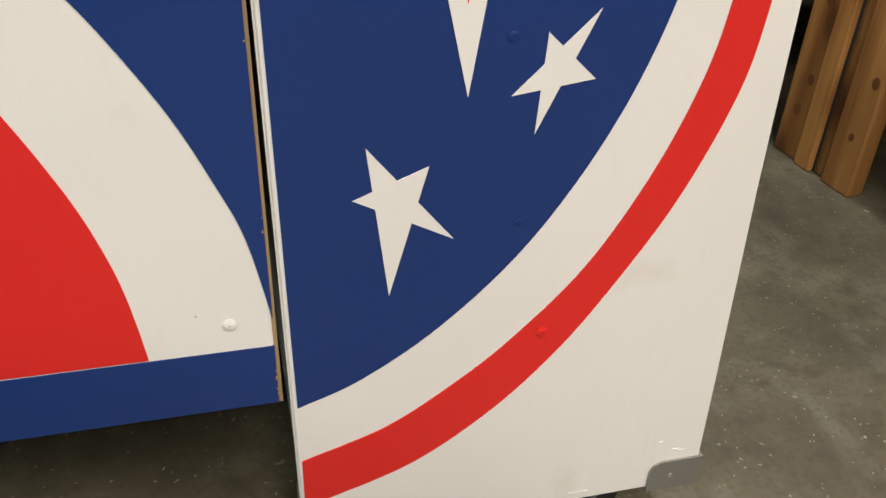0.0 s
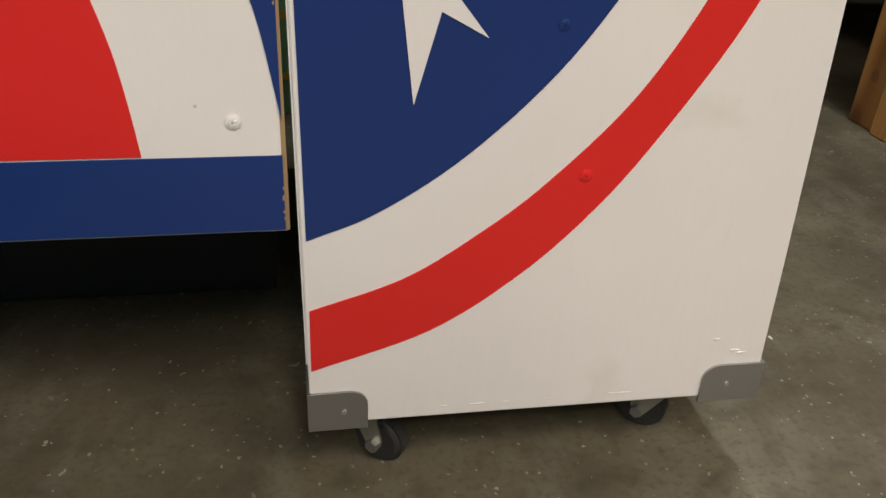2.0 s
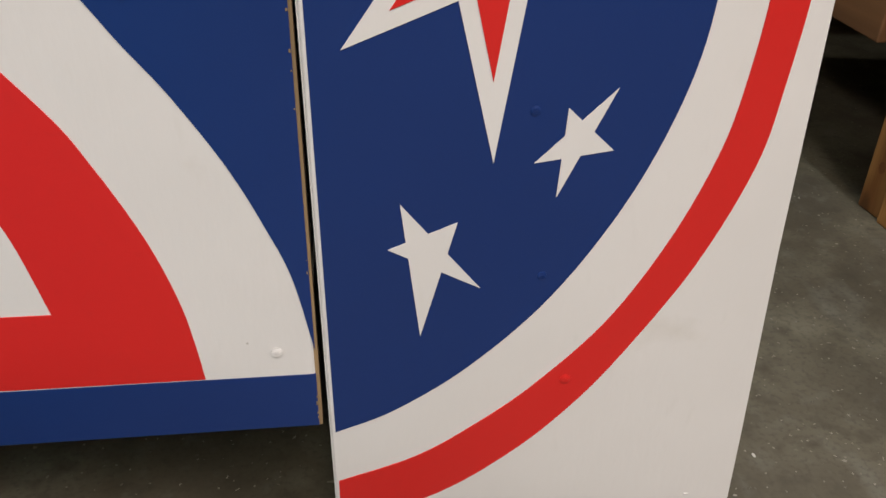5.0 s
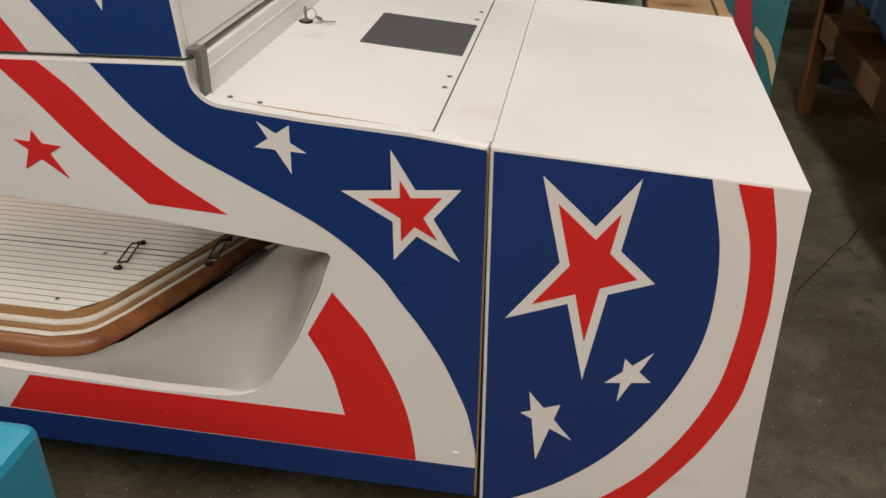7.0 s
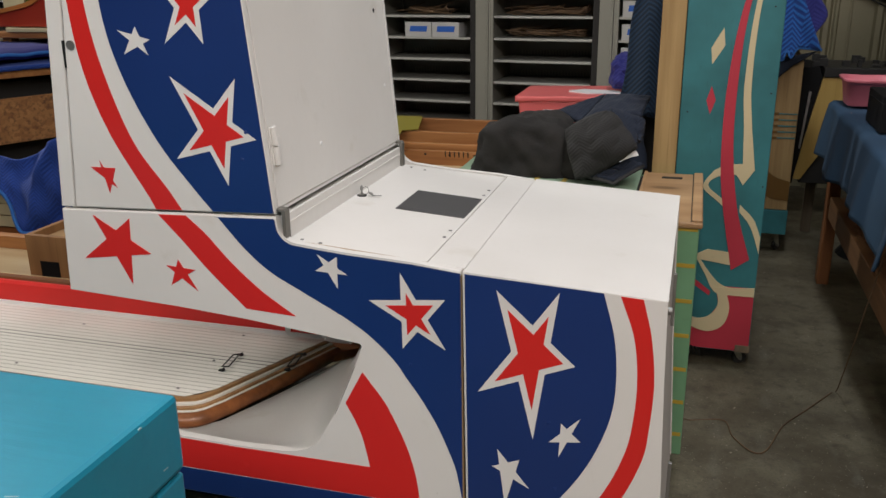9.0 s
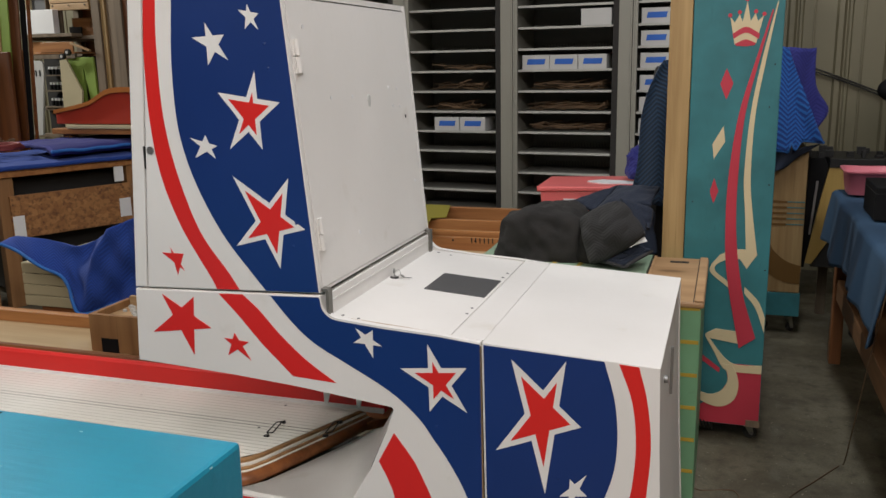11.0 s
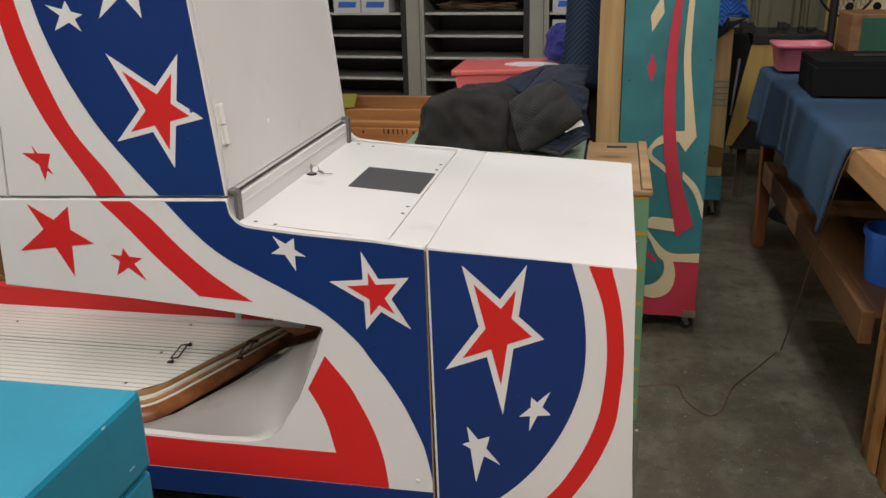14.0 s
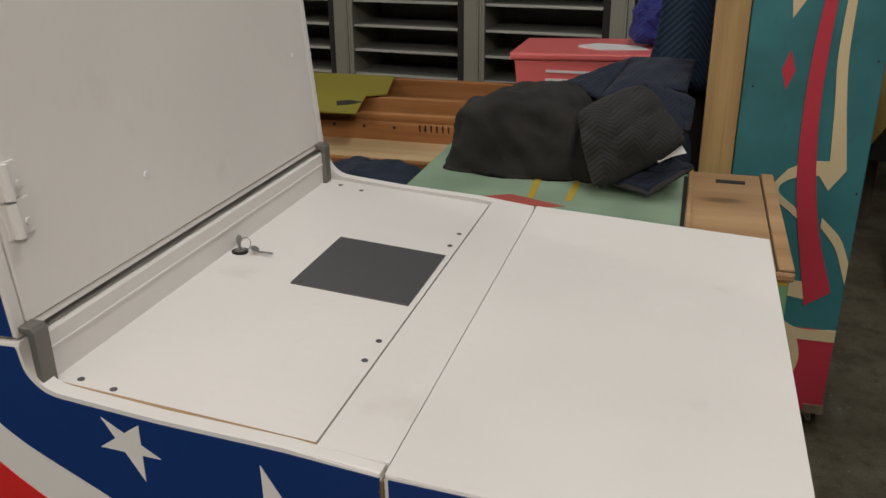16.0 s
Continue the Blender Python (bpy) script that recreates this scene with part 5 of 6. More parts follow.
part("drape", sheet(34, 30, chevron_drape, 0.012), BLUEQ, blue_drape, smooth=True)
part("binding", tube([Vector(chevron_drape(k / 24, 1.0)) + Vector((0, -0.006, 0)) for k in range(25)], 0.007, 8, 2), BINDING, blue_drape, "bright blue bound edge", True)
part("hem", sheet(16, 18, violet_fold, 0.012), VIOLETQ, blue_drape, "violet underside", True)
part("dark_fold", sheet(12, 8, lambda u, v: (0.68 + (0.25 - 0.12 * v) * u, 2.985 + 0.01 * math.sin(9 * u), 0.99 + 0.045 * u - (0.135 - 0.05 * u) * v), 0.01), DARKCLOTH, blue_drape, smooth=True)

# ---- coral tote and blue cover ----
tote = thing("plastic_tote", (-0.15, 3.0, 0.5), "faded coral plastic tote with white slots and a lid", "storage box")
part("body", prism([(-0.43, 0.67), (0.12, 0.69), (0.14, 0.812), (-0.445, 0.797)], "y", 2.70, 3.10, 0.006), TOTE, tote)
part("lid", prism([(-0.462, 0.798), (0.155, 0.813), (0.155, 0.840), (-0.462, 0.825)], "y", 2.688, 3.11, 0.008), TOTE, tote)
for z in (0.722, 0.755):
    part("white_slot", box((-0.32, 2.696, z), (-0.08, 2.701, z + 0.009)), PAPER, tote)
part("lid_patch", prism([(-0.22, 2.86), (-0.12, 2.78), (0.06, 2.80), (0.02, 2.90), (-0.15, 2.93)], "z", 0.830, 0.8385), PAPER, tote, "white label patch")
part("stand", box((-0.42, 2.97, 0.0), (0.13, 3.09, 0.689)), NEAR_BLACK, tote)
lump("blue_cover", (0.08, 2.95, 0.93), (0.10, 0.12, 0.09), VIOLETQ, "navy blue cloth bundle on the coral tote", 6.1, 0.852)

# ---- steel cabinets ----
PITCH = 0.80
CAB_H = 1.99


def steel_cabinet(kind):
    c = thing("steel_cabinet", (0, 0, 0), "open beige steel storage cabinet with shaded grey shelves", "cabinet", "row of steel cabinets")
    w = PITCH - 0.004
    part("side", box((-w, 0, 0.0), (-w + 0.012, 0.45, CAB_H), 0.002), LOCKER, c)
    part("side", box((-0.012, 0, 0.0), (0, 0.45, CAB_H), 0.002), LOCKER, c)
    part("back", box((-w + 0.012, 0.44, 0.05), (-0.012, 0.45, CAB_H - 0.012)), SHADED_GREY, c)
    part("top", box((-w + 0.012, 0, CAB_H - 0.012), (-0.012, 0.45, CAB_H), 0.001), LOCKER, c)
    part("kick", box((-w + 0.012, 0.01, 0.0), (-0.012, 0.03, 0.06)), LOCKER, c)
    part("door", box((-w - 0.0, -0.42, 0.04), (-w + 0.02, -0.001, CAB_H - 0.02), 0.003), LOCKER, c, "beige folded-back steel door") if kind == "door" else None
    part("jamb", box((-w + 0.0125, 0.0, 0.06), (-w + 0.030, 0.02, CAB_H - 0.02), 0.002), LOCKER, c)
    part("jamb", box((-0.085, 0.0, 0.06), (-0.0125, 0.02, CAB_H - 0.02), 0.002), LOCKER, c)
    # Near-black strip for the dark gap inside the right jamb.
    part("jamb_gap", box((-0.125, 0.012, 0.06), (-0.0855, 0.03, CAB_H - 0.02)), NEAR_BLACK, c)
    part("head_rail", box((-w + 0.03, 0.001, CAB_H - 0.03), (-0.085, 0.02, CAB_H - 0.0125), 0.001), LOCKER, c)
    for k in range(13):
        z = 1.825 - 0.1385 * k
        if z > 0.06:
            s = part("shelf", box((-w + 0.018, 0.025, z), (-0.127, 0.435, z + 0.004)), SHADED_GREY, c)
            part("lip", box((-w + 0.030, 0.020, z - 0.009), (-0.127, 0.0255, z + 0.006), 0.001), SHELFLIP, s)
            comb = bmesh.new()
            for j in range(26):
                x = -w + 0.10 + j * 0.0215
                add_box(comb, (x, 0.424, z + 0.005), (x + 0.009, 0.431, z + 0.038))
            tagged(part("comb", comb, LOCKER, s), kind="stuff")
    return c


cabs = [steel_cabinet("plain")]
cabs[0].matrix_basis = ASKEW
for k in range(1, 4):
    cabs.append(copy_thing(cabs[0], ASKEW @ Matrix.Translation((-PITCH * k, 0, 0))))


def parts_bin(label="pale grey card parts bin with a strip of blue tape"):
    b = thing("parts_bin", (0, 0, 0), label, "storage bin", "parts bins on the shelves")
    bm = bmesh.new()
    add_box(bm, (-0.094, 0, 0), (0.094, 0.006, 0.094), 0.002)
    add_box(bm, (-0.094, 0.007, 0), (-0.089, 0.30, 0.09))
    add_box(bm, (0.089, 0.007, 0), (0.094, 0.30, 0.09))
    add_box(bm, (-0.088, 0.007, 0), (0.088, 0.30, 0.005))
    part("tray", bm, BIN, b)
    part("tape", prism([(-0.062, 0.032), (0.06, 0.032), (0.068, 0.068), (-0.055, 0.068)], "y", -0.0015, 0.0005), TAPE, b, "strip of blue tape")
    return b


first_bin = parts_bin()
spots = [(-1.445, 3), (-1.253, 3), (-1.06, 3), (-2.10, 6), (-1.905, 6)]
for k in range(10):
    spots += [(-0.655, k), (-0.46, k)] + ([(-0.265, k)] if k in (1, 4, 7) else [])
placed = False
for x, k in spots:
    z = 1.825 - 0.1385 * k + 0.0055
    m = ASKEW @ Matrix.Translation((x, 0.028, z))
    if not placed:
        first_bin.matrix_basis = m
        placed = True
    else:
        copy_thing(first_bin, m)
bm = box((-0.10, 0, 0), (0.10, 0.25, 0.105), 0.003)
bmesh.ops.transform(bm, matrix=ASKEW @ Matrix.Translation((-1.04, 0.03, 1.825 - 0.1385 + 0.0055)), verts=bm.verts)
solo("white_box", bm, BIN, "plain white card box on a steel shelf", "box")


def scrap_heap(x0, x1, k, seed, count):
    """Loose wires, springs and metal strips on a shelf."""
    rnd = random.Random(seed)
    bm = bmesh.new()
    for _ in range(count):
        x, y = rnd.uniform(x0, x1), rnd.uniform(0.06, 0.3)
        a, l = rnd.uniform(-0.6, 0.6), rnd.uniform(0.06, 0.2)
        z = rnd.uniform(0.006, 0.05)
        p = Vector((x, y, z))
        q = p + Vector((math.cos(a) * l, math.sin(a) * l * 0.5, rnd.uniform(-0.02, 0.03)))
        q.x = min(max(q.x, x0), x1)
        q.z = max(q.z, 0.006)
        add_cyl(bm, p, q, rnd.uniform(0.002, 0.005), 5)
    z = 1.825 - 0.1385 * k + 0.0052
    bmesh.ops.transform(bm, matrix=ASKEW @ Matrix.Translation((0, 0.0, z)), verts=bm.verts)
    return solo("metal_scraps", bm, WIRE, "loose rusty wires and metal strips heaped on a shelf", "scrap parts", kind="stuff")


scrap_heap(-1.53, -1.0, 4, 11, 70)
scrap_heap(-1.53, -0.98, 5, 12, 80)
scrap_heap(-1.5, -1.0, 6, 13, 60)
scrap_heap(-2.30, -1.85, 4, 14, 36)
scrap_heap(-2.3, -1.9, 5, 15, 36)
scrap_heap(-2.28, -1.8, 3, 16, 22)


def folded_stack(x0, x1, base_z, n, seed, material, label):
    rnd = random.Random(seed)
    t = thing("folded_blankets", tuple(ASKEW @ Vector(((x0 + x1) / 2, 0.25, base_z))), label, "blanket")
    z = base_z
    for k in range(n):
        h = rnd.uniform(0.045, 0.065)
        bm = box((x0 + rnd.uniform(0, 0.04), 0.02 + rnd.uniform(0, 0.04), z), (x1 - rnd.uniform(0, 0.04), 0.44, z + h), 0.02)
        bmesh.ops.transform(bm, matrix=ASKEW, verts=bm.verts)
        part("folded_layer", bm, material, t, smooth=True)
        z += h - 0.002
    return t


folded_stack(-3.05, -2.75, CAB_H + 0.001, 4, 1, DENIM, "stack of faded blue folded moving blankets on a steel cabinet")
folded_stack(-2.73, -2.35, CAB_H + 0.001, 4, 2, NAVYQ, "stack of navy folded moving blankets on a steel cabinet")
folded_stack(-2.33, -1.70, CAB_H + 0.001, 4, 3, NAVYQ, "stack of navy folded moving blankets on a steel cabinet")
crate = thing("plastic_crate", tuple(ASKEW @ Vector((-1.38, 0.2, CAB_H))), "cream plastic crate with slotted sides on a steel cabinet", "crate")
bm = box((-1.60, 0.03, CAB_H + 0.001), (-1.16, 0.4, CAB_H + 0.15), 0.006)
bmesh.ops.transform(bm, matrix=ASKEW, verts=bm.verts)
part("body", bm, CREAM, crate)
for k in range(9):
    for j in range(2):
        bm = box((-1.55 + 0.04 * k, 0.027, CAB_H + 0.02 + 0.035 * j), (-1.53 + 0.04 * k, 0.031, CAB_H + 0.045 + 0.035 * j))
        bmesh.ops.transform(bm, matrix=ASKEW, verts=bm.verts)
        part("slot", bm, NEAR_BLACK, crate)
bm = box((-1.12, 0.03, CAB_H + 0.001), (-0.1, 0.42, CAB_H + 0.05), 0.004)
bmesh.ops.transform(bm, matrix=ASKEW, verts=bm.verts)
solo("flat_tray", bm, OLDW, "flat wooden tray on the steel cabinets", "tray")

# ---- right-hand bench ----
bench = thing("workbench", (1.45, 1.4, 0), "rough timber workbench with a lower shelf", "workbench")
TOPZ = 0.838
BX = 0.985
part("top_board", box((BX + 0.04, -0.4, TOPZ - 0.04), (1.95, 2.69, TOPZ), 0.004), BENCHW, bench)
part("apron", box((BX, -0.4, TOPZ - 0.075), (BX + 0.039, 2.69, TOPZ + 0.004), 0.005), BENCHW, bench, "thick timber front rail")
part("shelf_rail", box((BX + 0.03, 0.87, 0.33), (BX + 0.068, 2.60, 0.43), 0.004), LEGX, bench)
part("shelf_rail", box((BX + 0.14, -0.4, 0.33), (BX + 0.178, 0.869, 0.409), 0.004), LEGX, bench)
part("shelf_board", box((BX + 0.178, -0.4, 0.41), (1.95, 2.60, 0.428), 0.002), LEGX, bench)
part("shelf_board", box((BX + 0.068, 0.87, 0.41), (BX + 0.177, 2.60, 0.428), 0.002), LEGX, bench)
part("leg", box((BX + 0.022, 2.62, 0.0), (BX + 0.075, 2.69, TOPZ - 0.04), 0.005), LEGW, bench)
POST = Matrix.Translation((1.050, 0.846, 0)) @ Matrix.Rotation(radians(5.7), 4, "Z")
for y0, y1, x0, x1 in ((-0.070, 0.0, 0.010, 0.048), (-0.114, -0.0725, 0.0, 0.05), (-0.146, -0.118, 0.012, 0.048), (-0.222, -0.1495, 0.002, 0.04)):
    part("leg_board", box((x0, y0, 0.0), (x1, y1, TOPZ - 0.042), 0.004, POST), POSTW, bench, "pine post board with knots")
knot_places = random.Random(12)
for x, y0, y1 in ((0.010, -0.070, 0.0), (0.002, -0.222, -0.1495)):
    for k in range(7):
        y, z, r = knot_places.uniform(y0 + 0.014, y1 - 0.014), 0.06 + 0.105 * k + knot_places.uniform(0, 0.06), knot_places.uniform(0.006, 0.011)
        knot = cyl((x - 0.0007, y, z), (x + 0.003, y, z), r, 14)
        for v in knot.verts:
            v.co.z = z + (v.co.z - z) * 1.35
        bmesh.ops.transform(knot, matrix=POST, verts=knot.verts)
        part("knot", knot, KNOT, bench, "dark red-brown knot")
# Near-black filler behind the boards, so the slits between them look dark.
part("leg_gap", box((0.012, -0.21, 0.002), (0.04, -0.01, TOPZ - 0.045), 0.0, POST), NEAR_BLACK, bench)
part("leg", box((1.85, 0.63, 0.0), (1.93, 0.72, TOPZ - 0.04), 0.004), POSTW, bench)
part("leg", box((1.85, 2.60, 0.0), (1.93, 2.68, TOPZ - 0.04), 0.004), POSTW, bench)
# Unseen near-black sheet, added for the shade under the bench.
part("shade_backing", box((1.94, -0.4, 0.0), (1.95, 2.69, 0.79)), NEAR_BLACK, bench)


def bench_cloth(u, v):
    """Over the top from the back, then down the front with folds, lowest near its loose corner."""
    y = 1.075 + 1.63 * u
    if v <= 0.62:
        return (1.90 - (1.90 - BX + 0.004) * v / 0.62, y, TOPZ + 0.008 + 0.002 * math.sin(14 * u) + wobble((u * 4, v * 4, 1), 2, 0.004))
    over = (v - 0.62) / 0.38
    drop = (0.245 + 0.03 * math.exp(-((u - 0.06) / 0.09) ** 2) + 0.012 * math.sin(9 * u + 1) + 0.008 * math.sin(19 * u)) * over
    fold = 0.017 * (1 + math.sin(17 * u + 2 + 0.8 * math.sin(7 * u))) + 0.006 * (1 + math.sin(47 * u))
    return (BX - 0.008 - fold * over ** 0.8 - 0.008 * over, y + 0.05 * over * (1 - u) ** 6, TOPZ + 0.008 - drop)


solo("bench_cloth", sheet(70, 44, bench_cloth, 0.006), DENIM, "faded denim-blue cloth spread over the workbench", "cloth", smooth=True)


def end_cloth(u, v):
    return (BX + 0.9 * u, 2.708 + 0.012 * math.sin(12 * u) * v, TOPZ + 0.006 - 0.36 * v)


solo("bench_cloth", sheet(24, 10, end_cloth, 0.006), DENIM, "hanging end of the denim-blue bench cloth", "cloth", smooth=True)

tub = thing("pink_tub", (1.11, 2.55, TOPZ + 0.015), "pale pink plastic washing-up tub on the bench cloth", "tub")
TX, TY = 1.105, 2.555
lo, hi = TOPZ + 0.016, TOPZ + 0.128
bm = bmesh.new()
rings = []
for z, hx, hy in ((lo, 0.086, 0.070), (lo + 0.006, 0.091, 0.076), (hi - 0.012, 0.105, 0.092), (hi - 0.010, 0.113, 0.103), (hi + 0.003, 0.118, 0.108), (hi + 0.006, 0.114, 0.104), (hi, 0.103, 0.093), (lo + 0.010, 0.087, 0.072)):
    ring_verts = []
    for k in range(40):
        a = 2 * math.pi * k / 40
        ca, sa = math.cos(a), math.sin(a)
        q = (abs(ca) ** 7 + abs(sa) ** 7) ** (-1 / 7)
        ring_verts.append(bm.verts.new((TX + hx * ca * q, TY + hy * sa * q, z + (0.003 * math.cos(2 * a) if z > hi - 0.02 else 0))))
    rings.append(ring_verts)
bm.faces.new(rings[0])
for a, b in zip(rings, rings[1:]):
    for k in range(40):
        bm.faces.new((a[k], a[(k + 1) % 40], b[(k + 1) % 40], b[k]))
bm.faces.new(rings[-1])
part("shell", bm, TUBPINK, tub, smooth=True)
part("grip_slot", box((TX - 0.022, TY - 0.110, hi - 0.006), (TX + 0.022, TY - 0.100, hi + 0.0035), 0.001), TUBPINK, tub)

case = thing("black_case", (1.3, 2.0, TOPZ + 0.015), "black equipment case on the bench cloth", "case")
part("body", box((1.032, 1.85, TOPZ + 0.015), (1.60, 2.14, TOPZ + 0.145), 0.004), BLACK, case)
part("lid_line", box((1.031, 1.849, TOPZ + 0.118), (1.601, 2.141, TOPZ + 0.120)), IRON, case)
part("handle", box((1.18, 1.96, TOPZ + 0.144), (1.40, 2.00, TOPZ + 0.153), 0.004), IRON, case)

greenbox = thing("framed_green_box", (1.55, 2.5, TOPZ + 0.015), "wood-framed box with dark green mottled front on the bench", "box")
part("frame", box((1.27, 2.42, TOPZ + 0.015), (1.85, 2.66, TOPZ + 0.26), 0.005), LEGX, greenbox)
part("front", box((1.31, 2.414, TOPZ + 0.04), (1.83, 2.4195, TOPZ + 0.245), 0.001), GREENSTUFF, greenbox)

def pail(name, x, y, r, h, material, label):
    """A round plastic pail with a rolled rim and a hollow inside."""
    bm = bmesh.new()
    z0 = 0.429
    rings = []
    for z, q in ((z0, r * 0.84), (z0 + h - 0.02, r * 0.98), (z0 + h - 0.02, r * 1.04), (z0 + h, r * 1.05), (z0 + h, r * 0.96), (z0 + 0.008, r * 0.81)):
        rings.append([bm.verts.new((x + q * math.cos(2 * math.pi * k / 28), y + q * math.sin(2 * math.pi * k / 28), z)) for k in range(28)])
    bm.faces.new(rings[0])
    for a, b in zip(rings, rings[1:]):
        for k in range(28):
            bm.faces.new((a[k], a[(k + 1) % 28], b[(k + 1) % 28], b[k]))
    bm.faces.new(rings[-1])
    return solo(name, bm, material, label, "bucket", smooth=False)


pail("blue_bucket", 1.16, 1.127, 0.09, 0.16, TAPE, "blue plastic pail on the bench's lower shelf")
pail("red_bucket", 1.42, 1.45, 0.14, 0.2, SADDLE, "dark red plastic pail on the bench's lower shelf")

# pedestal fan behind the bench
fan = thing("pedestal_fan", (1.42, 3.25, 0), "black pedestal fan with a wire cage", "fan")
fx, fy, fz = 1.41, 3.2, 1.30
FAN = Matrix.Translation((fx, fy, fz)) @ Matrix.Rotation(radians(113), 4, "Z") @ Matrix.Translation((-fx, -fy, -fz))


def turned(bm):
    bmesh.ops.transform(bm, matrix=FAN, verts=bm.verts)


bm = bmesh.new()
for k in range(40):
    a = 2 * math.pi * k / 40
    p = Vector((fx + 0.275 * math.cos(a), fy, fz + 0.275 * math.sin(a)))
    add_cyl(bm, (fx + 0.05 * math.cos(a), fy - 0.09, fz + 0.05 * math.sin(a)), p, 0.0011, 4)
    add_cyl(bm, (fx + 0.05 * math.cos(a), fy + 0.08, fz + 0.05 * math.sin(a)), p, 0.0011, 4)
turned(bm)
part("cage", bm, IRON, fan)
bm = tube([(fx + 0.275 * math.cos(2 * math.pi * k / 24), fy, fz + 0.275 * math.sin(2 * math.pi * k / 24)) for k in range(25)], 0.006, 8, 2)
turned(bm)
part("rim", bm, IRON, fan)
for k in range(4):
    a = math.pi / 2 * k + 0.3
    m = Matrix.Translation((fx, fy - 0.02, fz)) @ Matrix.Rotation(a, 4, "Y")
    bm = box((0.03, -0.004, -0.06), (0.2, 0.004, 0.06), 0.003, m @ Matrix.Rotation(0.5, 4, "X"))
    turned(bm)
    part("blade", bm, BLACK, fan)
bm = bmesh.new()
bmesh.ops.create_uvsphere(bm, u_segments=20, v_segments=12, radius=1, matrix=Matrix.Translation((fx, fy + 0.13, fz)) @ Matrix.Diagonal((0.066, 0.105, 0.066, 1)))
turned(bm)
part("motor", bm, BLACK, fan, smooth=True)
part("pole", cyl((fx - 0.055, fy - 0.05, 0.04), (fx - 0.05, fy - 0.045, fz - 0.05), 0.02, 14), IRON, fan)
part("foot", cyl((fx - 0.055, fy - 0.05, 0), (fx - 0.055, fy - 0.05, 0.04), 0.2, 24, 0.17), IRON, fan)

# game backbox with a red score panel, standing behind the fan
score = thing("score_backbox", (1.76, 3.65, 0), "game backbox with a red score panel in a cream frame", "arcade machine")
part("body", box((1.46, 3.56, 0.0), (2.06, 3.78, 1.52), 0.004), CASEW, score)
glass = part("score_panel", box((1.485, 3.553, 1.085), (2.04, 3.5605, 1.492), 0.001), DIM_RED, score, "red score panel with its dim light put into the colour")
part("header", box((1.46, 3.55, 1.4925), (2.06, 3.5598, 1.52), 0.001), CREAM, score, "cream header strip")
part("foot_strip", box((1.46, 3.55, 0.995), (2.06, 3.5598, 1.0845), 0.001), CREAM, score, "cream strip with dark holes")
for k in range(4):
    x = 1.525 + 0.135 * k
    part("hole", cyl((x, 3.5475, 1.048), (x, 3.552, 1.048), 0.021, 18), BLACK, score)
    part("zigzag", prism([(x - 0.03, 0.997), (x + 0.10, 0.997), (x + 0.035, 1.03)], "y", 3.5482, 3.552), GREENSTUFF, score)
for row, z in enumerate((1.425, 1.345, 1.265, 1.185, 1.125)):
    for k in range(5):
        x = 1.515 + 0.105 * k + 0.02 * (row % 2)
        # Cells are greyed for the same dim corner.
        cell = part("score_cell", box((x, 3.5505, z), (x + 0.07, 3.5535, z + 0.038), 0.0005), SHADED_GREY, glass)
        part("cell_window", box((x + 0.008, 3.5493, z + 0.009), (x + 0.062, 3.5512, z + 0.029)), DIM_RED, cell)

# yellowish open case leaning behind the bench
amp = thing("open_wooden_case", (1.15, 3.4, 0), "yellow-brown open wooden case with hardware on its rim", "case")
part("side", prism([(0.93, 0.335), (0.965, 0.33), (1.09, 0.55), (1.36, 0.68), (1.36, 0.875), (1.022, 0.875), (0.989, 0.70)], "y", 3.35, 3.37, 0.003), CASEW, amp)
part("end", prism([(0.90, 0.31), (0.928, 0.31), (0.985, 0.70), (1.018, 0.875), (1.0, 0.925), (0.925, 0.925)], "y", 3.352, 3.75, 0.003), BLACK, amp, "black end panel")
part("chrome_strip", prism([(0.940, 0.50), (0.950, 0.50), (0.973, 0.80), (0.961, 0.80)], "y", 3.346, 3.3535, 0.001), STEEL, amp)
part("body", prism([(0.964, 0.31), (1.36, 0.31), (1.36, 0.875), (1.022, 0.875)], "y", 3.371, 3.75, 0.003), NEAR_BLACK, amp)
for x in (1.02, 1.28):
    part("leg", box((x, 3.5, 0.0), (x + 0.05, 3.55, 0.311), 0.003), OLDW, amp)
part("rim", box((1.022, 3.34, 0.876), (1.40, 3.76, 0.925), 0.003), IRON, amp)
rnd = random.Random(5)
for k in range(14):
    x, y = rnd.uniform(0.90, 1.36), rnd.uniform(3.36, 3.7)
    part("hardware", box((x, y, 0.925), (x + rnd.uniform(0.02, 0.05), y + 0.03, 0.925 + rnd.uniform(0.01, 0.04)), 0.002), IRON, amp)

# cables
solo("bench_cable", tube([(1.06, 1.02, TOPZ + 0.008), (1.0, 1.03, TOPZ + 0.010), (0.968, 1.05, 0.80), (0.955, 1.20, 0.50), (0.95, 1.36, 0.20), (0.95, 1.47, 0.03), (0.945, 1.48, 0.004)], 0.0022), WIRE, "thin dark cable hanging from the workbench to the floor", "cable", smooth=True)
solo("floor_cable", tube([(0.395, 1.10, 0.06), (0.449, 1.141, 0.004), (0.563, 1.17, 0.003), (0.590, 1.07, 0.003), (0.646, 0.99, 0.003), (0.689, 1.015, 0.003), (0.749, 1.182, 0.003), (0.83, 1.31, 0.003), (0.930, 1.47, 0.003)], 0.0022), WIRE, "thin brown cable curling on the concrete floor", "cable", smooth=True)
m = ASKEW
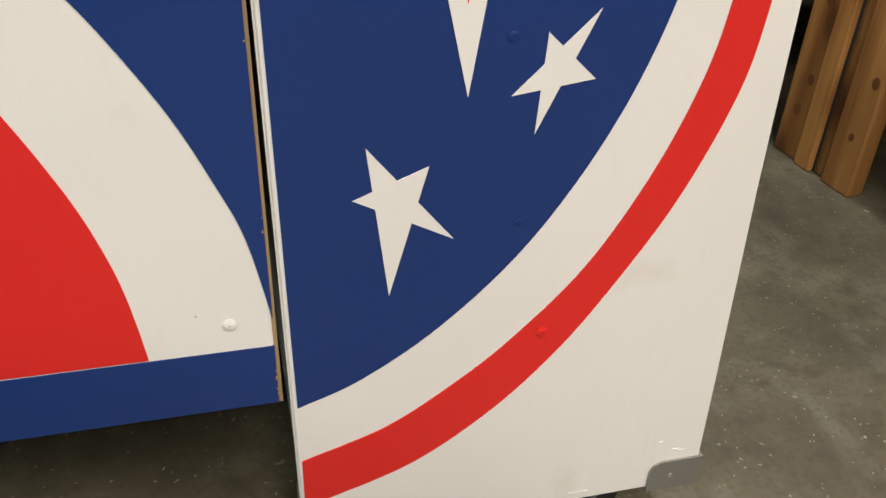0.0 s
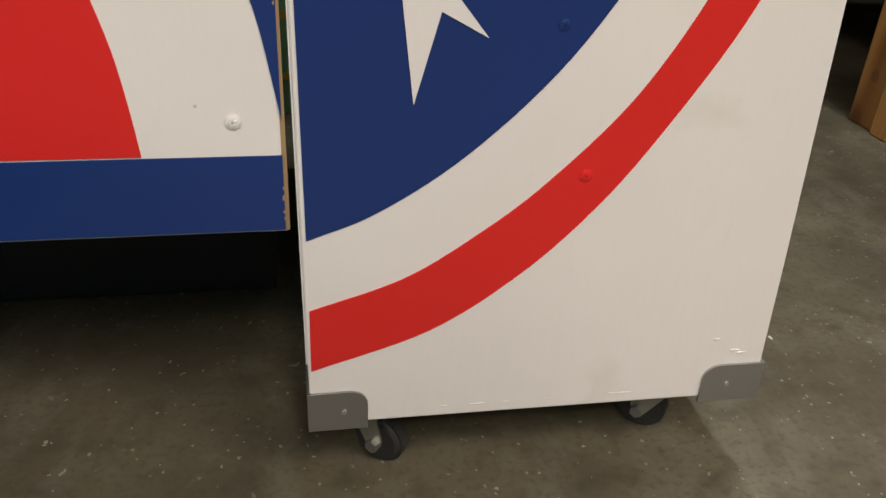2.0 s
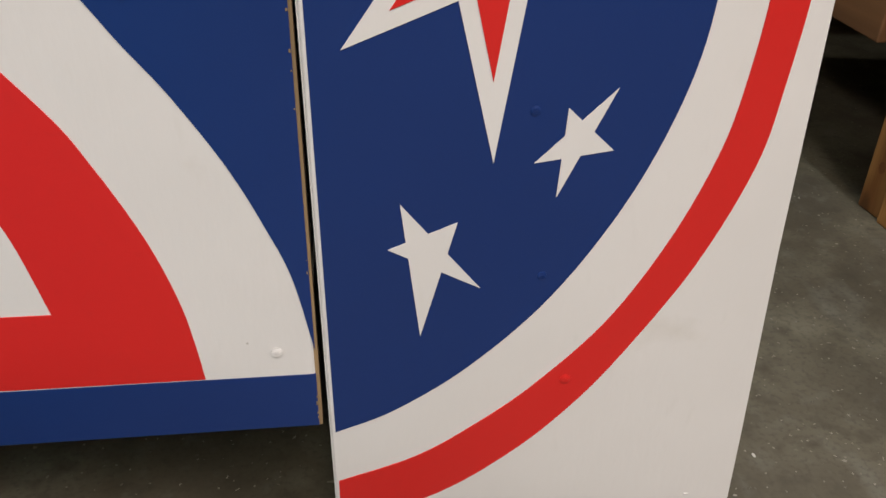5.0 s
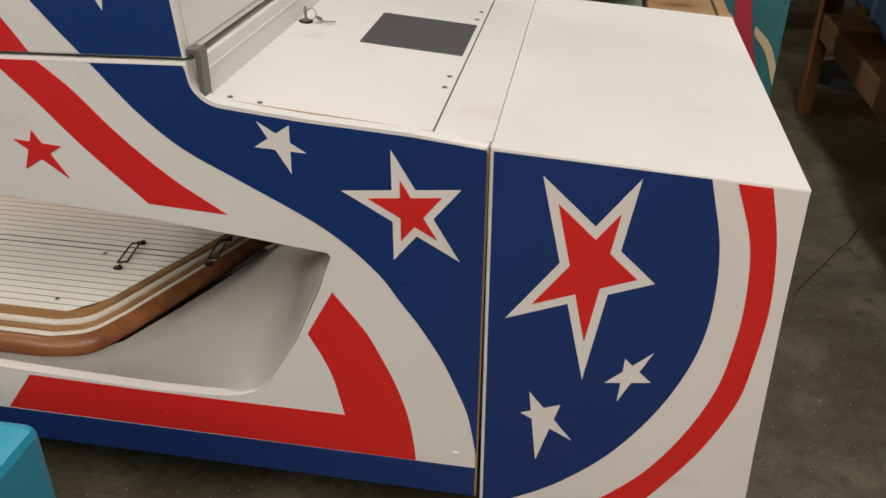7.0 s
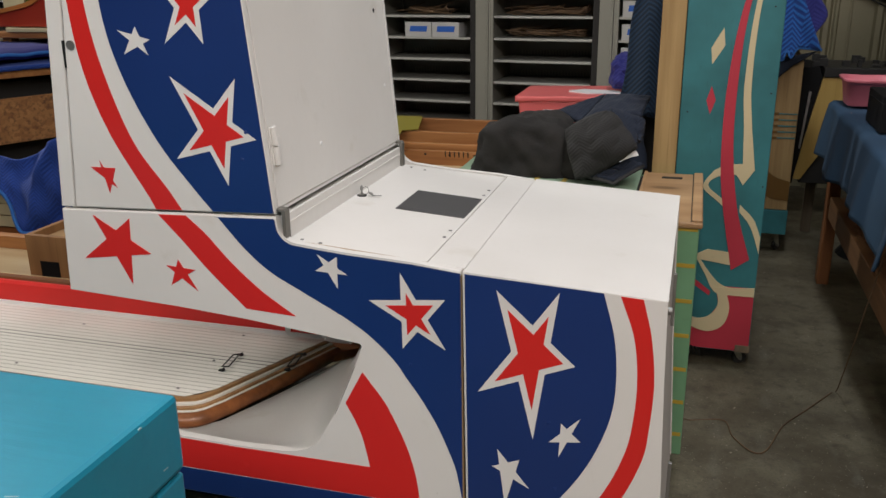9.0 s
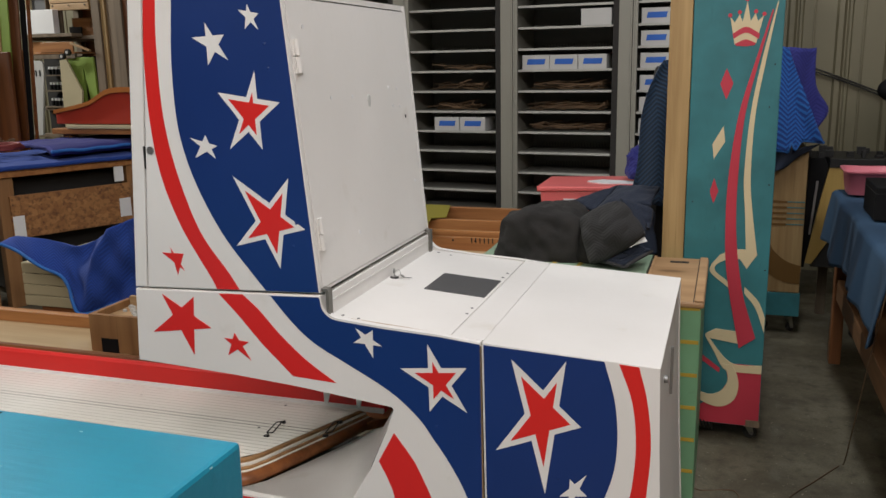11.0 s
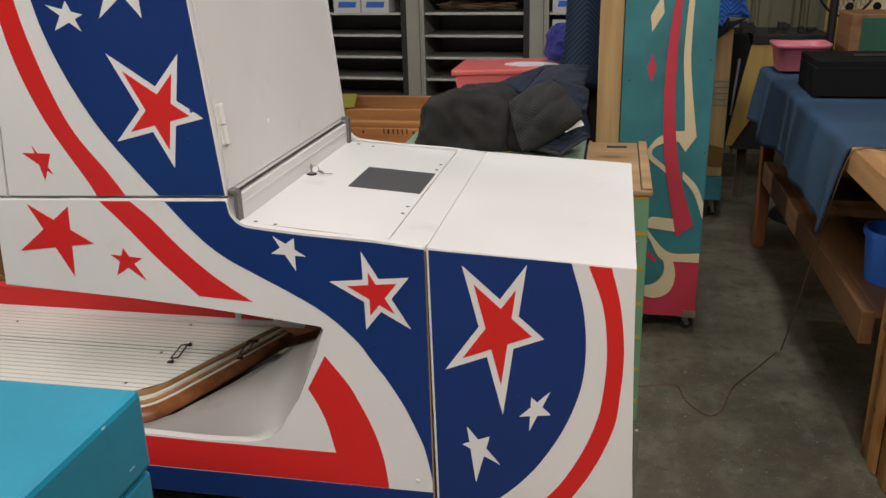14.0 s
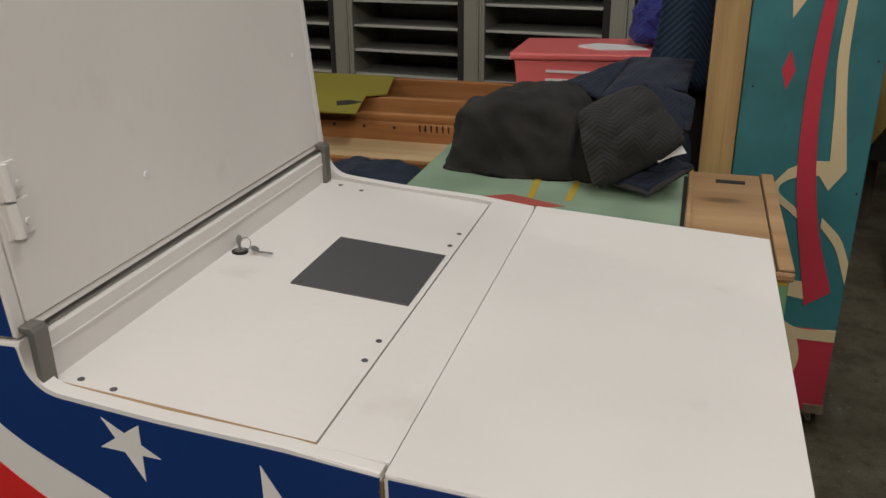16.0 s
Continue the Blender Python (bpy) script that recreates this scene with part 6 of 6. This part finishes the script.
for drop, sag in ((0.0, 0.004), (0.02, 0.012)):
    p = [m @ Vector((x, 0.705, 1.44 - drop - 0.40 * (x - 0.15) - sag * math.sin(9 * x))) for x in (0.15, 0.4, 0.65, 0.9, 1.15, 1.4)]
    solo("wall_cable", tube(p, 0.0055), IRON, "dark cable strung along the metal wall", "cable", smooth=True)

# ---- left background ----
left_bench = thing("timber_bench", (-3.4, 2.7, 0), "timber bench with strand-board side and covered top", "workbench")
LB = Matrix.Translation((-3.77, 2.31, 0)) @ Matrix.Rotation(radians(65.2), 4, "Z")


def at_bench(name, lo, hi, material, bevel=0.004, label=""):
    bm = box(lo, hi, bevel)
    bmesh.ops.transform(bm, matrix=LB, verts=bm.verts)
    return part(name, bm, material, left_bench, label)


at_bench("top", (-0.6, 0, 0.828), (1.6, 1.2, 0.873), OAK)
at_bench("leg", (0.06, 0.02, 0.0), (0.155, 0.10, 0.827), LEFTW)
at_bench("leg", (0.90, 0.02, 0.0), (0.98, 0.10, 0.827), LEFTW)
at_bench("leg", (-0.22, -0.03, 0.0), (-0.02, 0.05, 0.827), LEFTW)
at_bench("strand_board", (0.115, -0.002, 0.442), (0.905, 0.018, 0.712), OSB, 0.002, "rough strand-board panel")
at_bench("tape_patch", (0.12, -0.005, 0.448), (0.19, -0.0022, 0.585), PAPER, 0)
at_bench("tape_patch", (0.82, -0.005, 0.485), (0.90, -0.0022, 0.61), PAPER, 0)
at_bench("tape_patch", (0.805, -0.005, 0.728), (0.866, 0.01, 0.827), PAPER, 0)
# Near-black block filling the bench in place of its inner shade.
at_bench("inside", (0.16, 0.15, 0.05), (1.3, 1.1, 0.79), NEAR_BLACK)


def top_cover(u, v):
    p = LB @ Vector((-0.6 + 2.1 * u, -0.02 + 1.0 * v, 0.896 + 0.02 * (1 + math.sin(9 * u)) * v + (0.25 + 0.75 * min(1.0, 5 * v)) * wobble((u * 3, v * 3, 0), 2, 0.02)))
    return p


solo("quilted_blanket", sheet(40, 24, top_cover, 0.025), ROYALQ, "royal blue quilted blanket spread over the timber bench", "blanket", smooth=True)
def folded_top(u, v):
    """Blanket folded double, rounded at its front edge."""
    x, y = 0.46 + 0.9 * u, 0.12 + 0.62 * v
    z = 0.948 + 0.040 * min(1.0, 6 * v) ** 0.5 + wobble((u * 3, v * 3, 5), 2, 0.012)
    return LB @ Vector((x, y + 0.05 * u, z))


violet = solo("quilted_blanket", sheet(30, 20, folded_top, 0.03), VIOLETQ, "folded violet-blue blanket on the covered bench", "blanket", smooth=True)
part("binding", tube([Vector(folded_top(k / 16 * 0.62, 0.0)) + Vector((0, -0.01, 0.004)) for k in range(17)], 0.011, 8, 3), BINDING, violet, "bright blue bound edge", True)


def clamp_heap(name, label, material, seed, count, lo, hi, radius):
    rnd = random.Random(seed)
    bm = bmesh.new()
    for _ in range(count):
        p = LB @ Vector((rnd.uniform(lo[0], hi[0]), rnd.uniform(lo[1], hi[1]), 0.955 + rnd.uniform(0, 0.05)))
        q = p + Vector((rnd.uniform(-0.11, 0.11), rnd.uniform(-0.11, 0.11), rnd.uniform(-0.005, 0.035)))
        add_cyl(bm, p, q, rnd.uniform(*radius), 8)
        add_box(bm, (-0.012, -0.006, -0.02), (0.012, 0.006, 0.02), 0.002, Matrix.Translation(q) @ Matrix.Rotation(rnd.uniform(0, 3), 4, "Z"))
    return solo(name, bm, material, label, "clamps", kind="stuff")


clamp_heap("bar_clamps", "heap of steel and brass bar clamps on the bench", WIRE, 9, 26, (-0.1, 0.66), (0.45, 0.95), (0.005, 0.010))
clamp_heap("bar_clamps", "dark steel clamp bars on the bench", STEEL, 10, 9, (-0.2, 0.6), (0.4, 0.9), (0.004, 0.007))
coil = [LB @ Vector((0.27 + 0.13 * math.cos(a) * (1 + 0.1 * math.sin(2.3 * a)), 0.47 + 0.10 * math.sin(a), 0.962 + 0.0016 * a)) for a in [2 * math.pi * k / 12 for k in range(44)]]
solo("rope_coil", tube(coil, 0.011, 8, 2), HOSE, "dark red rope coil lying on the bench blanket", "rope", smooth=True)


def along(points, u):
    """Height on a smooth profile of (x, z) points at x running from the first to the last."""
    x = points[0][0] + (points[-1][0] - points[0][0]) * u
    for (x0, z0), (x1, z1) in zip(points, points[1:]):
        if x <= x1:
            k = (x - x0) / (x1 - x0)
            return x, z0 + (z1 - z0) * k
    return points[-1]


DRAPE_TOP = curve([(-3.15, 0.602), (-3.05, 0.615), (-2.80, 0.590), (-2.66, 0.585), (-2.46, 0.690), (-2.28, 0.76)], 6)
DRAPE_LOW = curve([(-3.15, 0.588), (-3.0, 0.536), (-2.86, 0.472), (-2.75, 0.420), (-2.685, 0.315), (-2.62, 0.243), (-2.46, 0.298), (-2.28, 0.36)], 6)


def royal_drape(u, v):
    x, top = along(DRAPE_TOP, u)
    low = along(DRAPE_LOW, u)[1]
    z = low + (top - low) * v
    lobe = min(1.0, max(0.0, (u - 0.42) * 5))
    folds = 0.030 * math.sin(9 * u - 5 * v + 1) + 0.016 * math.sin(19 * u - 11 * v) + 0.008 * math.sin(41 * u + 9 * v)
    ridge = -0.045 * math.exp(-((u - 0.56 - 0.22 * v) / 0.05) ** 2)
    return (x + 0.01 * math.sin(7 * v) * lobe, 1.745 + 0.07 * v * (1 - lobe * 0.3) + lobe * (folds + ridge) * 0.75 + (1 - lobe) * 0.010 * math.sin(16 * u + 3 * v), z)


royal = solo("royal_blanket", sheet(60, 30, royal_drape, 0.015), ROYALQ, "royal blue quilted blanket draped over stacked boards", "blanket", smooth=True)
part("binding", tube([Vector(royal_drape(k / 24, 0.0)) + Vector((0, -0.012, 0)) for k in range(25)], 0.009, 8, 3), BINDING, royal, "lighter blue bound edge", True)
boards = thing("stacked_boards", (-2.8, 2.1, 0), "stack of beige boards under a blue blanket", "board stack")
for k in range(4):
    part("board", box((-3.14, 1.86, 0.215 + 0.061 * k), (-2.0, 2.5, 0.273 + 0.061 * k), 0.004), BEIGE, boards)
part("bearer", box((-3.05, 1.88, 0.0), (-2.1, 2.45, 0.2145), 0.004), WALNUT, boards)

# upright timbers, shelves and oddments against the far left
def upright(x0, x1, y, z0, z1, mat, label, depth=0.05, bevel=0.004):
    return solo("upright_board", box((x0, y, z0), (x1, y + depth, z1), bevel), mat, label, "board")


def leaning(foot, head, y, mat, label, depth=0.05, top=2.75):
    """A tall board standing a little out of plumb; foot and head give its two edges."""
    return solo("upright_board", prism([(foot[0], 0.0), (foot[1], 0.0), (head[1], top), (head[0], top)], "y", y, y + depth, 0.003), mat, label, "board")


leaning((-4.640, -4.525), (-4.448, -4.377), 3.40, REDW, "tall orange-brown timber standing on end", 0.012)
leaning((-4.70, -4.62), (-4.531, -4.450), 3.388, LIME, "narrow lime green board standing on end", 0.011)
leaning((-4.72, -4.701), (-4.562, -4.533), 3.385, PINE, "narrow pale board edge standing on end", 0.045)
leaning((-4.523, -4.492), (-4.375, -4.322), 3.413, BLACK, "dark steel post standing upright", 0.012)
leaning((-4.490, -4.462), (-4.320, -4.288), 3.426, WALNUT, "thin dark red-brown board standing upright", 0.01)
upright(-4.676, -4.462, 3.30, 0.0, 1.605, REDW, "reddish brown panel standing on end", 0.03, 0.006)
bent = [(-4.79, 0.0), (-4.765, 0.0), (-4.70, 1.1), (-4.678, 1.48), (-4.672, 1.60), (-4.690, 1.628), (-4.715, 1.600), (-4.72, 1.2)]
solo("bent_board", prism(bent, "y", 3.27, 3.31, 0.002), OAK, "thin bent plywood board standing on end", "board")
solo("upright_board", prism([(-4.93, 0.0), (-4.795, 0.0), (-4.722, 1.2), (-4.718, 1.61), (-4.93, 1.64)], "y", 3.32, 3.35, 0.003), OAK, "pale brown panel standing on end", "board")
lump("plastic_bag", (-4.86, 3.62, 1.80), (0.135, 0.10, 0.17), FILM, "crumpled clear plastic bag on the stacked panels", 8.3, 1.63, 2.2, 0.1, 1.6, 0.05, "bag")
part("prop", box((-4.95, 3.55, 0.0), (-4.75, 3.75, 1.629), 0.003), OAK, thing("bag_crate", (-4.85, 3.65, 0), "plain brown crate behind the panels", "crate"))
for k, (a, b, mat, label) in enumerate(((-4.45, -4.375, OLDW, "weathered grey board standing on end"), (-4.373, -4.33, PINE, "tan board standing on end"), (-4.328, -4.235, OLDW, "weathered grey board standing on end"), (-4.23, -4.16, OLDW, "weathered grey board standing on end"), (-4.155, -4.115, REDW, "dark brown board standing on end"), (-4.11, -3.95, OLDW, "weathered grey board standing on end"))):
    upright(a, b, 4.2 + 0.015 * (k % 3), 0.0, 2.052 - 0.012 * (k % 4), mat, label)
shelfr = thing("storage_rack", (-4.75, 4.5, 0), "cluttered timber storage rack", "rack")
for z in (0.9, 1.13, 1.715):
    part("shelf", box((-5.2, 4.3, z), (-4.50, 4.9, z + 0.03), 0.003), OLDW, shelfr)
part("shelf", box((-5.2, 4.17, 1.735), (-4.64, 4.295, 1.762), 0.003), OLDW, shelfr)
part("shelf", box((-5.2, 4.3, 2.0), (-4.50, 4.9, 2.03), 0.003), OLDW, shelfr)
# Near-black sheet added behind the jars for the shade in that recess.
part("back", box((-5.19, 4.43, 0.932), (-4.50, 4.44, 1.58)), NEAR_BLACK, shelfr)
part("beam", box((-4.89, 4.24, 1.948), (-4.505, 4.285, 2.002), 0.004), PINE_X, shelfr, "pale pine cross beam")
part("beam", box((-4.89, 4.235, 2.005), (-4.505, 4.29, 2.045), 0.004), PINE_X, shelfr, "pale pine cross beam")
for x in (-4.86, -4.70, -4.54):
    part("screw", cyl((x, 4.233, 1.985), (x, 4.242, 1.985), 0.006, 8), IRON, shelfr)
part("post", box((-4.84, 4.26, 1.77), (-4.808, 4.29, 1.946), 0.003), OLDW, shelfr)
for x in (-5.2, -4.36):
    part("post", box((x, 4.86, 0), (x + 0.06, 4.92, 2.1), 0.003), OLDW, shelfr)
part("back", box((-5.2, 4.925, 0), (-4.3, 4.94, 2.1)), WALNUT, shelfr)
solo("white_carton", box((-5.15, 4.175, 1.763), (-4.812, 4.24, 1.955), 0.004), PAPER, "bright white carton on the storage rack", "box")
solo("brown_carton", box((-4.865, 4.45, 1.80), (-4.68, 4.6, 1.896), 0.003), OAK, "brown cardboard box at the back of the rack", "box")
solo("brown_carton", box((-4.70, 4.42, 1.746), (-4.63, 4.6, 1.815), 0.003), OAK, "small brown cardboard box in the rack", "box")
solo("brown_carton", box((-4.90, 4.46, 1.746), (-4.66, 4.62, 1.799), 0.003), OAK, "brown cardboard box at the back of the rack", "box")
solo("dark_bottle", cyl((-4.79, 4.40, 1.746), (-4.79, 4.40, 1.82), 0.05, 14), NEAR_BLACK, "dark tin standing in the rack", "tin")
tray = thing("brown_crate", (-4.85, 4.3, 1.61), "brown wooden tray on the storage rack", "tray")
part("bottom", box((-5.10, 4.20, 1.600), (-4.66, 4.5, 1.612), 0.002), OAK, tray)
part("front", box((-5.0, 4.195, 1.613), (-4.662, 4.21, 1.695), 0.003), OAK, tray)
part("side", box((-5.10, 4.22, 1.613), (-5.01, 4.235, 1.700), 0.003), OAK, tray)
part("arm", prism([(-4.655, 1.672), (-4.47, 1.612), (-4.47, 1.627), (-4.655, 1.690)], "y", 4.15, 4.175, 0.002), PINE_X, tray)
for x, z in ((-4.735, 1.577), (-4.677, 1.609)):
    wheel = part("castor", cyl((x, 4.135, z), (x, 4.16, z), 0.026, 16), IRON, tray, "small twin castor wheel")
    part("hub", cyl((x, 4.130, z), (x, 4.137, z), 0.012, 12), BIN, wheel)
part("rail", box((-5.10, 4.205, 1.560), (-4.66, 4.235, 1.598), 0.003), OLDW, tray)
gable = thing("gable_box", (-5.03, 4.4, 2.031), "dark gabled roof over a small tan box on the rack", "box")
part("roof", prism([(-5.145, 2.067), (-5.084, 2.182), (-4.918, 2.058)], "y", 4.24, 4.55, 0.003), PLATE, gable)
part("side", box((-5.149, 4.25, 1.957), (-5.100, 4.5, 2.064), 0.002), BEIGE, gable)
part("back", box((-5.099, 4.27, 1.957), (-4.950, 4.29, 2.054), 0.002), PLATE, gable)
part("post", box((-4.949, 4.25, 1.957), (-4.938, 4.29, 2.052), 0.002), OLDW, gable)
solo("lime_panel", prism([(-4.758, 1.574), (-4.498, 1.567), (-4.478, 0.95), (-4.535, 0.95), (-4.556, 1.204), (-4.606, 1.52), (-4.608, 1.22), (-4.63, 0.95), (-4.84, 0.95)], "y", 4.22, 4.245, 0.002), LIME, "lime green cut-out panel leaning on the rack", "panel")
solo("grey_panel", prism([(-4.800, 1.547), (-4.735, 1.560), (-4.602, 1.292), (-4.655, 0.95), (-4.815, 0.95)], "y", 4.18, 4.20, 0.002), BEIGE, "beige panel leaning on the rack", "panel")
slotted = thing("slotted_board", (-5.03, 4.16, 0.93), "white slotted board leaning on the rack", "board")
part("board", prism([(-5.12, 0.93), (-5.03, 0.93), (-4.945, 1.452), (-4.950, 1.53), (-4.975, 1.548), (-5.06, 1.548)], "y", 4.15, 4.17, 0.003), BIN, slotted)
for x in (-5.035, -4.995):
    part("slot", box((x, 4.1475, 1.42), (x + 0.016, 4.1502, 1.47), 0.002), BLACK, slotted)
for k, z in enumerate((1.43, 1.30, 1.165)):
    b = thing("small_jars", (-5.0, 4.34, z), "row of small dark jars with white caps", "jars")
    part("ledge", box((-5.10, 4.29, z - 0.012), (-4.80, 4.42, z), 0.001), OLDW, b)
    for j in range(6):
        x = -5.055 + 0.036 * j
        part("jar", cyl((x, 4.34, z), (x, 4.34, z + 0.045), 0.014, 10), BLACK, b)
        part("cap", cyl((x, 4.34, z + 0.046), (x, 4.34, z + 0.068), 0.0125, 10), PAPER, b)
lump("rag_heap", (-4.99, 4.39, 1.215), (0.07, 0.025, 0.05), DARKCLOTH, "dark rag on the shelf", 4.1, 1.17, 3, 0.0, 0.6, 0.02, "rag")

table = thing("side_table", (-3.7, 3.6, 0), "timber side table by the far wall", "table")
part("top", box((-4.15, 3.3, 1.02), (-3.3, 4.0, 1.06), 0.004), OAK, table)
part("edge_sheet", box((-4.0, 3.28, 1.061), (-3.3, 3.9, 1.085), 0.003), BEIGE, table)
for x in (-4.1, -3.4):
    for y in (3.35, 3.9):
        part("leg", box((x, y, 0), (x + 0.07, y + 0.07, 1.019), 0.003), OAK, table)
seat = thing("red_saddle", (-3.7, 3.5, 1.09), "dark red vinyl ramp with orange trim on the side table", "ramp")
part("shell", prism([(-4.12, 1.09), (-3.3, 1.09)] + curve([(-3.3, 1.33), (-3.62, 1.325), (-3.82, 1.235), (-4.12, 1.175)], 6), "y", 3.32, 3.62, 0.01), SADDLE, seat)
part("trim", prism(curve([(-3.3, 1.345), (-3.62, 1.34), (-3.82, 1.25), (-4.12, 1.19)], 6) + curve([(-4.12, 1.165), (-3.82, 1.222), (-3.62, 1.305), (-3.3, 1.31)], 6), "y", 3.30, 3.32, 0.002), ORANGE, seat)

sign = thing("exit_sign", tuple(ASKEW @ Vector((-4.35, 0.70, 2.0))), "small red-lettered exit sign on the metal wall", "sign")
bm = box((-4.467, 0.69, 1.99), (-4.229, 0.735, 2.156), 0.004)
bmesh.ops.transform(bm, matrix=ASKEW, verts=bm.verts)
part("case", bm, BIN, sign)
words = bpy.data.curves.new("letters", "FONT")
words.body, words.size, words.align_x, words.extrude = "EXIT", 0.115, "CENTER", 0.002
letters = new("letters", words)
bpy.context.view_layer.update()
me = bpy.data.meshes.new_from_object(letters)
bpy.data.objects.remove(letters)
me.materials.append(SIGNRED)
me.transform(ASKEW @ Matrix.Translation((-4.343, 0.686, 2.064)) @ Matrix.Rotation(radians(90), 4, "X") @ Matrix.Diagonal((0.72, 1, 1, 1)))
me.transform(Matrix.Translation(-BASE[sign.name]))
text = new("letters", me)
text.parent = sign
loop = [ASKEW @ Vector((-6.09 + 0.05 * math.sin(a * 0.37) + 0.13 * math.cos(a) * (1 + 0.25 * math.sin(0.8 * a)), 0.68 - 0.012 * a / 6, 2.42 + 0.05 * math.cos(a * 0.33) + 0.26 * math.sin(a))) for a in [2 * math.pi * k / 10 for k in range(44)]]
solo("hose", tube(loop, 0.0065, 8, 3), HOSE, "coiled dark red air hose hanging on the wall", "hose", smooth=True)
bm = box((-5.346, 0.60, 0), (-5.171, 0.729, 4.28), 0.004)
bmesh.ops.transform(bm, matrix=ASKEW, verts=bm.verts)
solo("column", bm, COLUMN, "dark red-brown steel wall column", "column", kind="structure")
bm = box((-3.52, 0.60, 0), (-3.38, 0.749, 4.28), 0.004)
bmesh.ops.transform(bm, matrix=ASKEW, verts=bm.verts)
solo("column", bm, COLUMN, "dark red-brown steel wall column", "column", kind="structure")
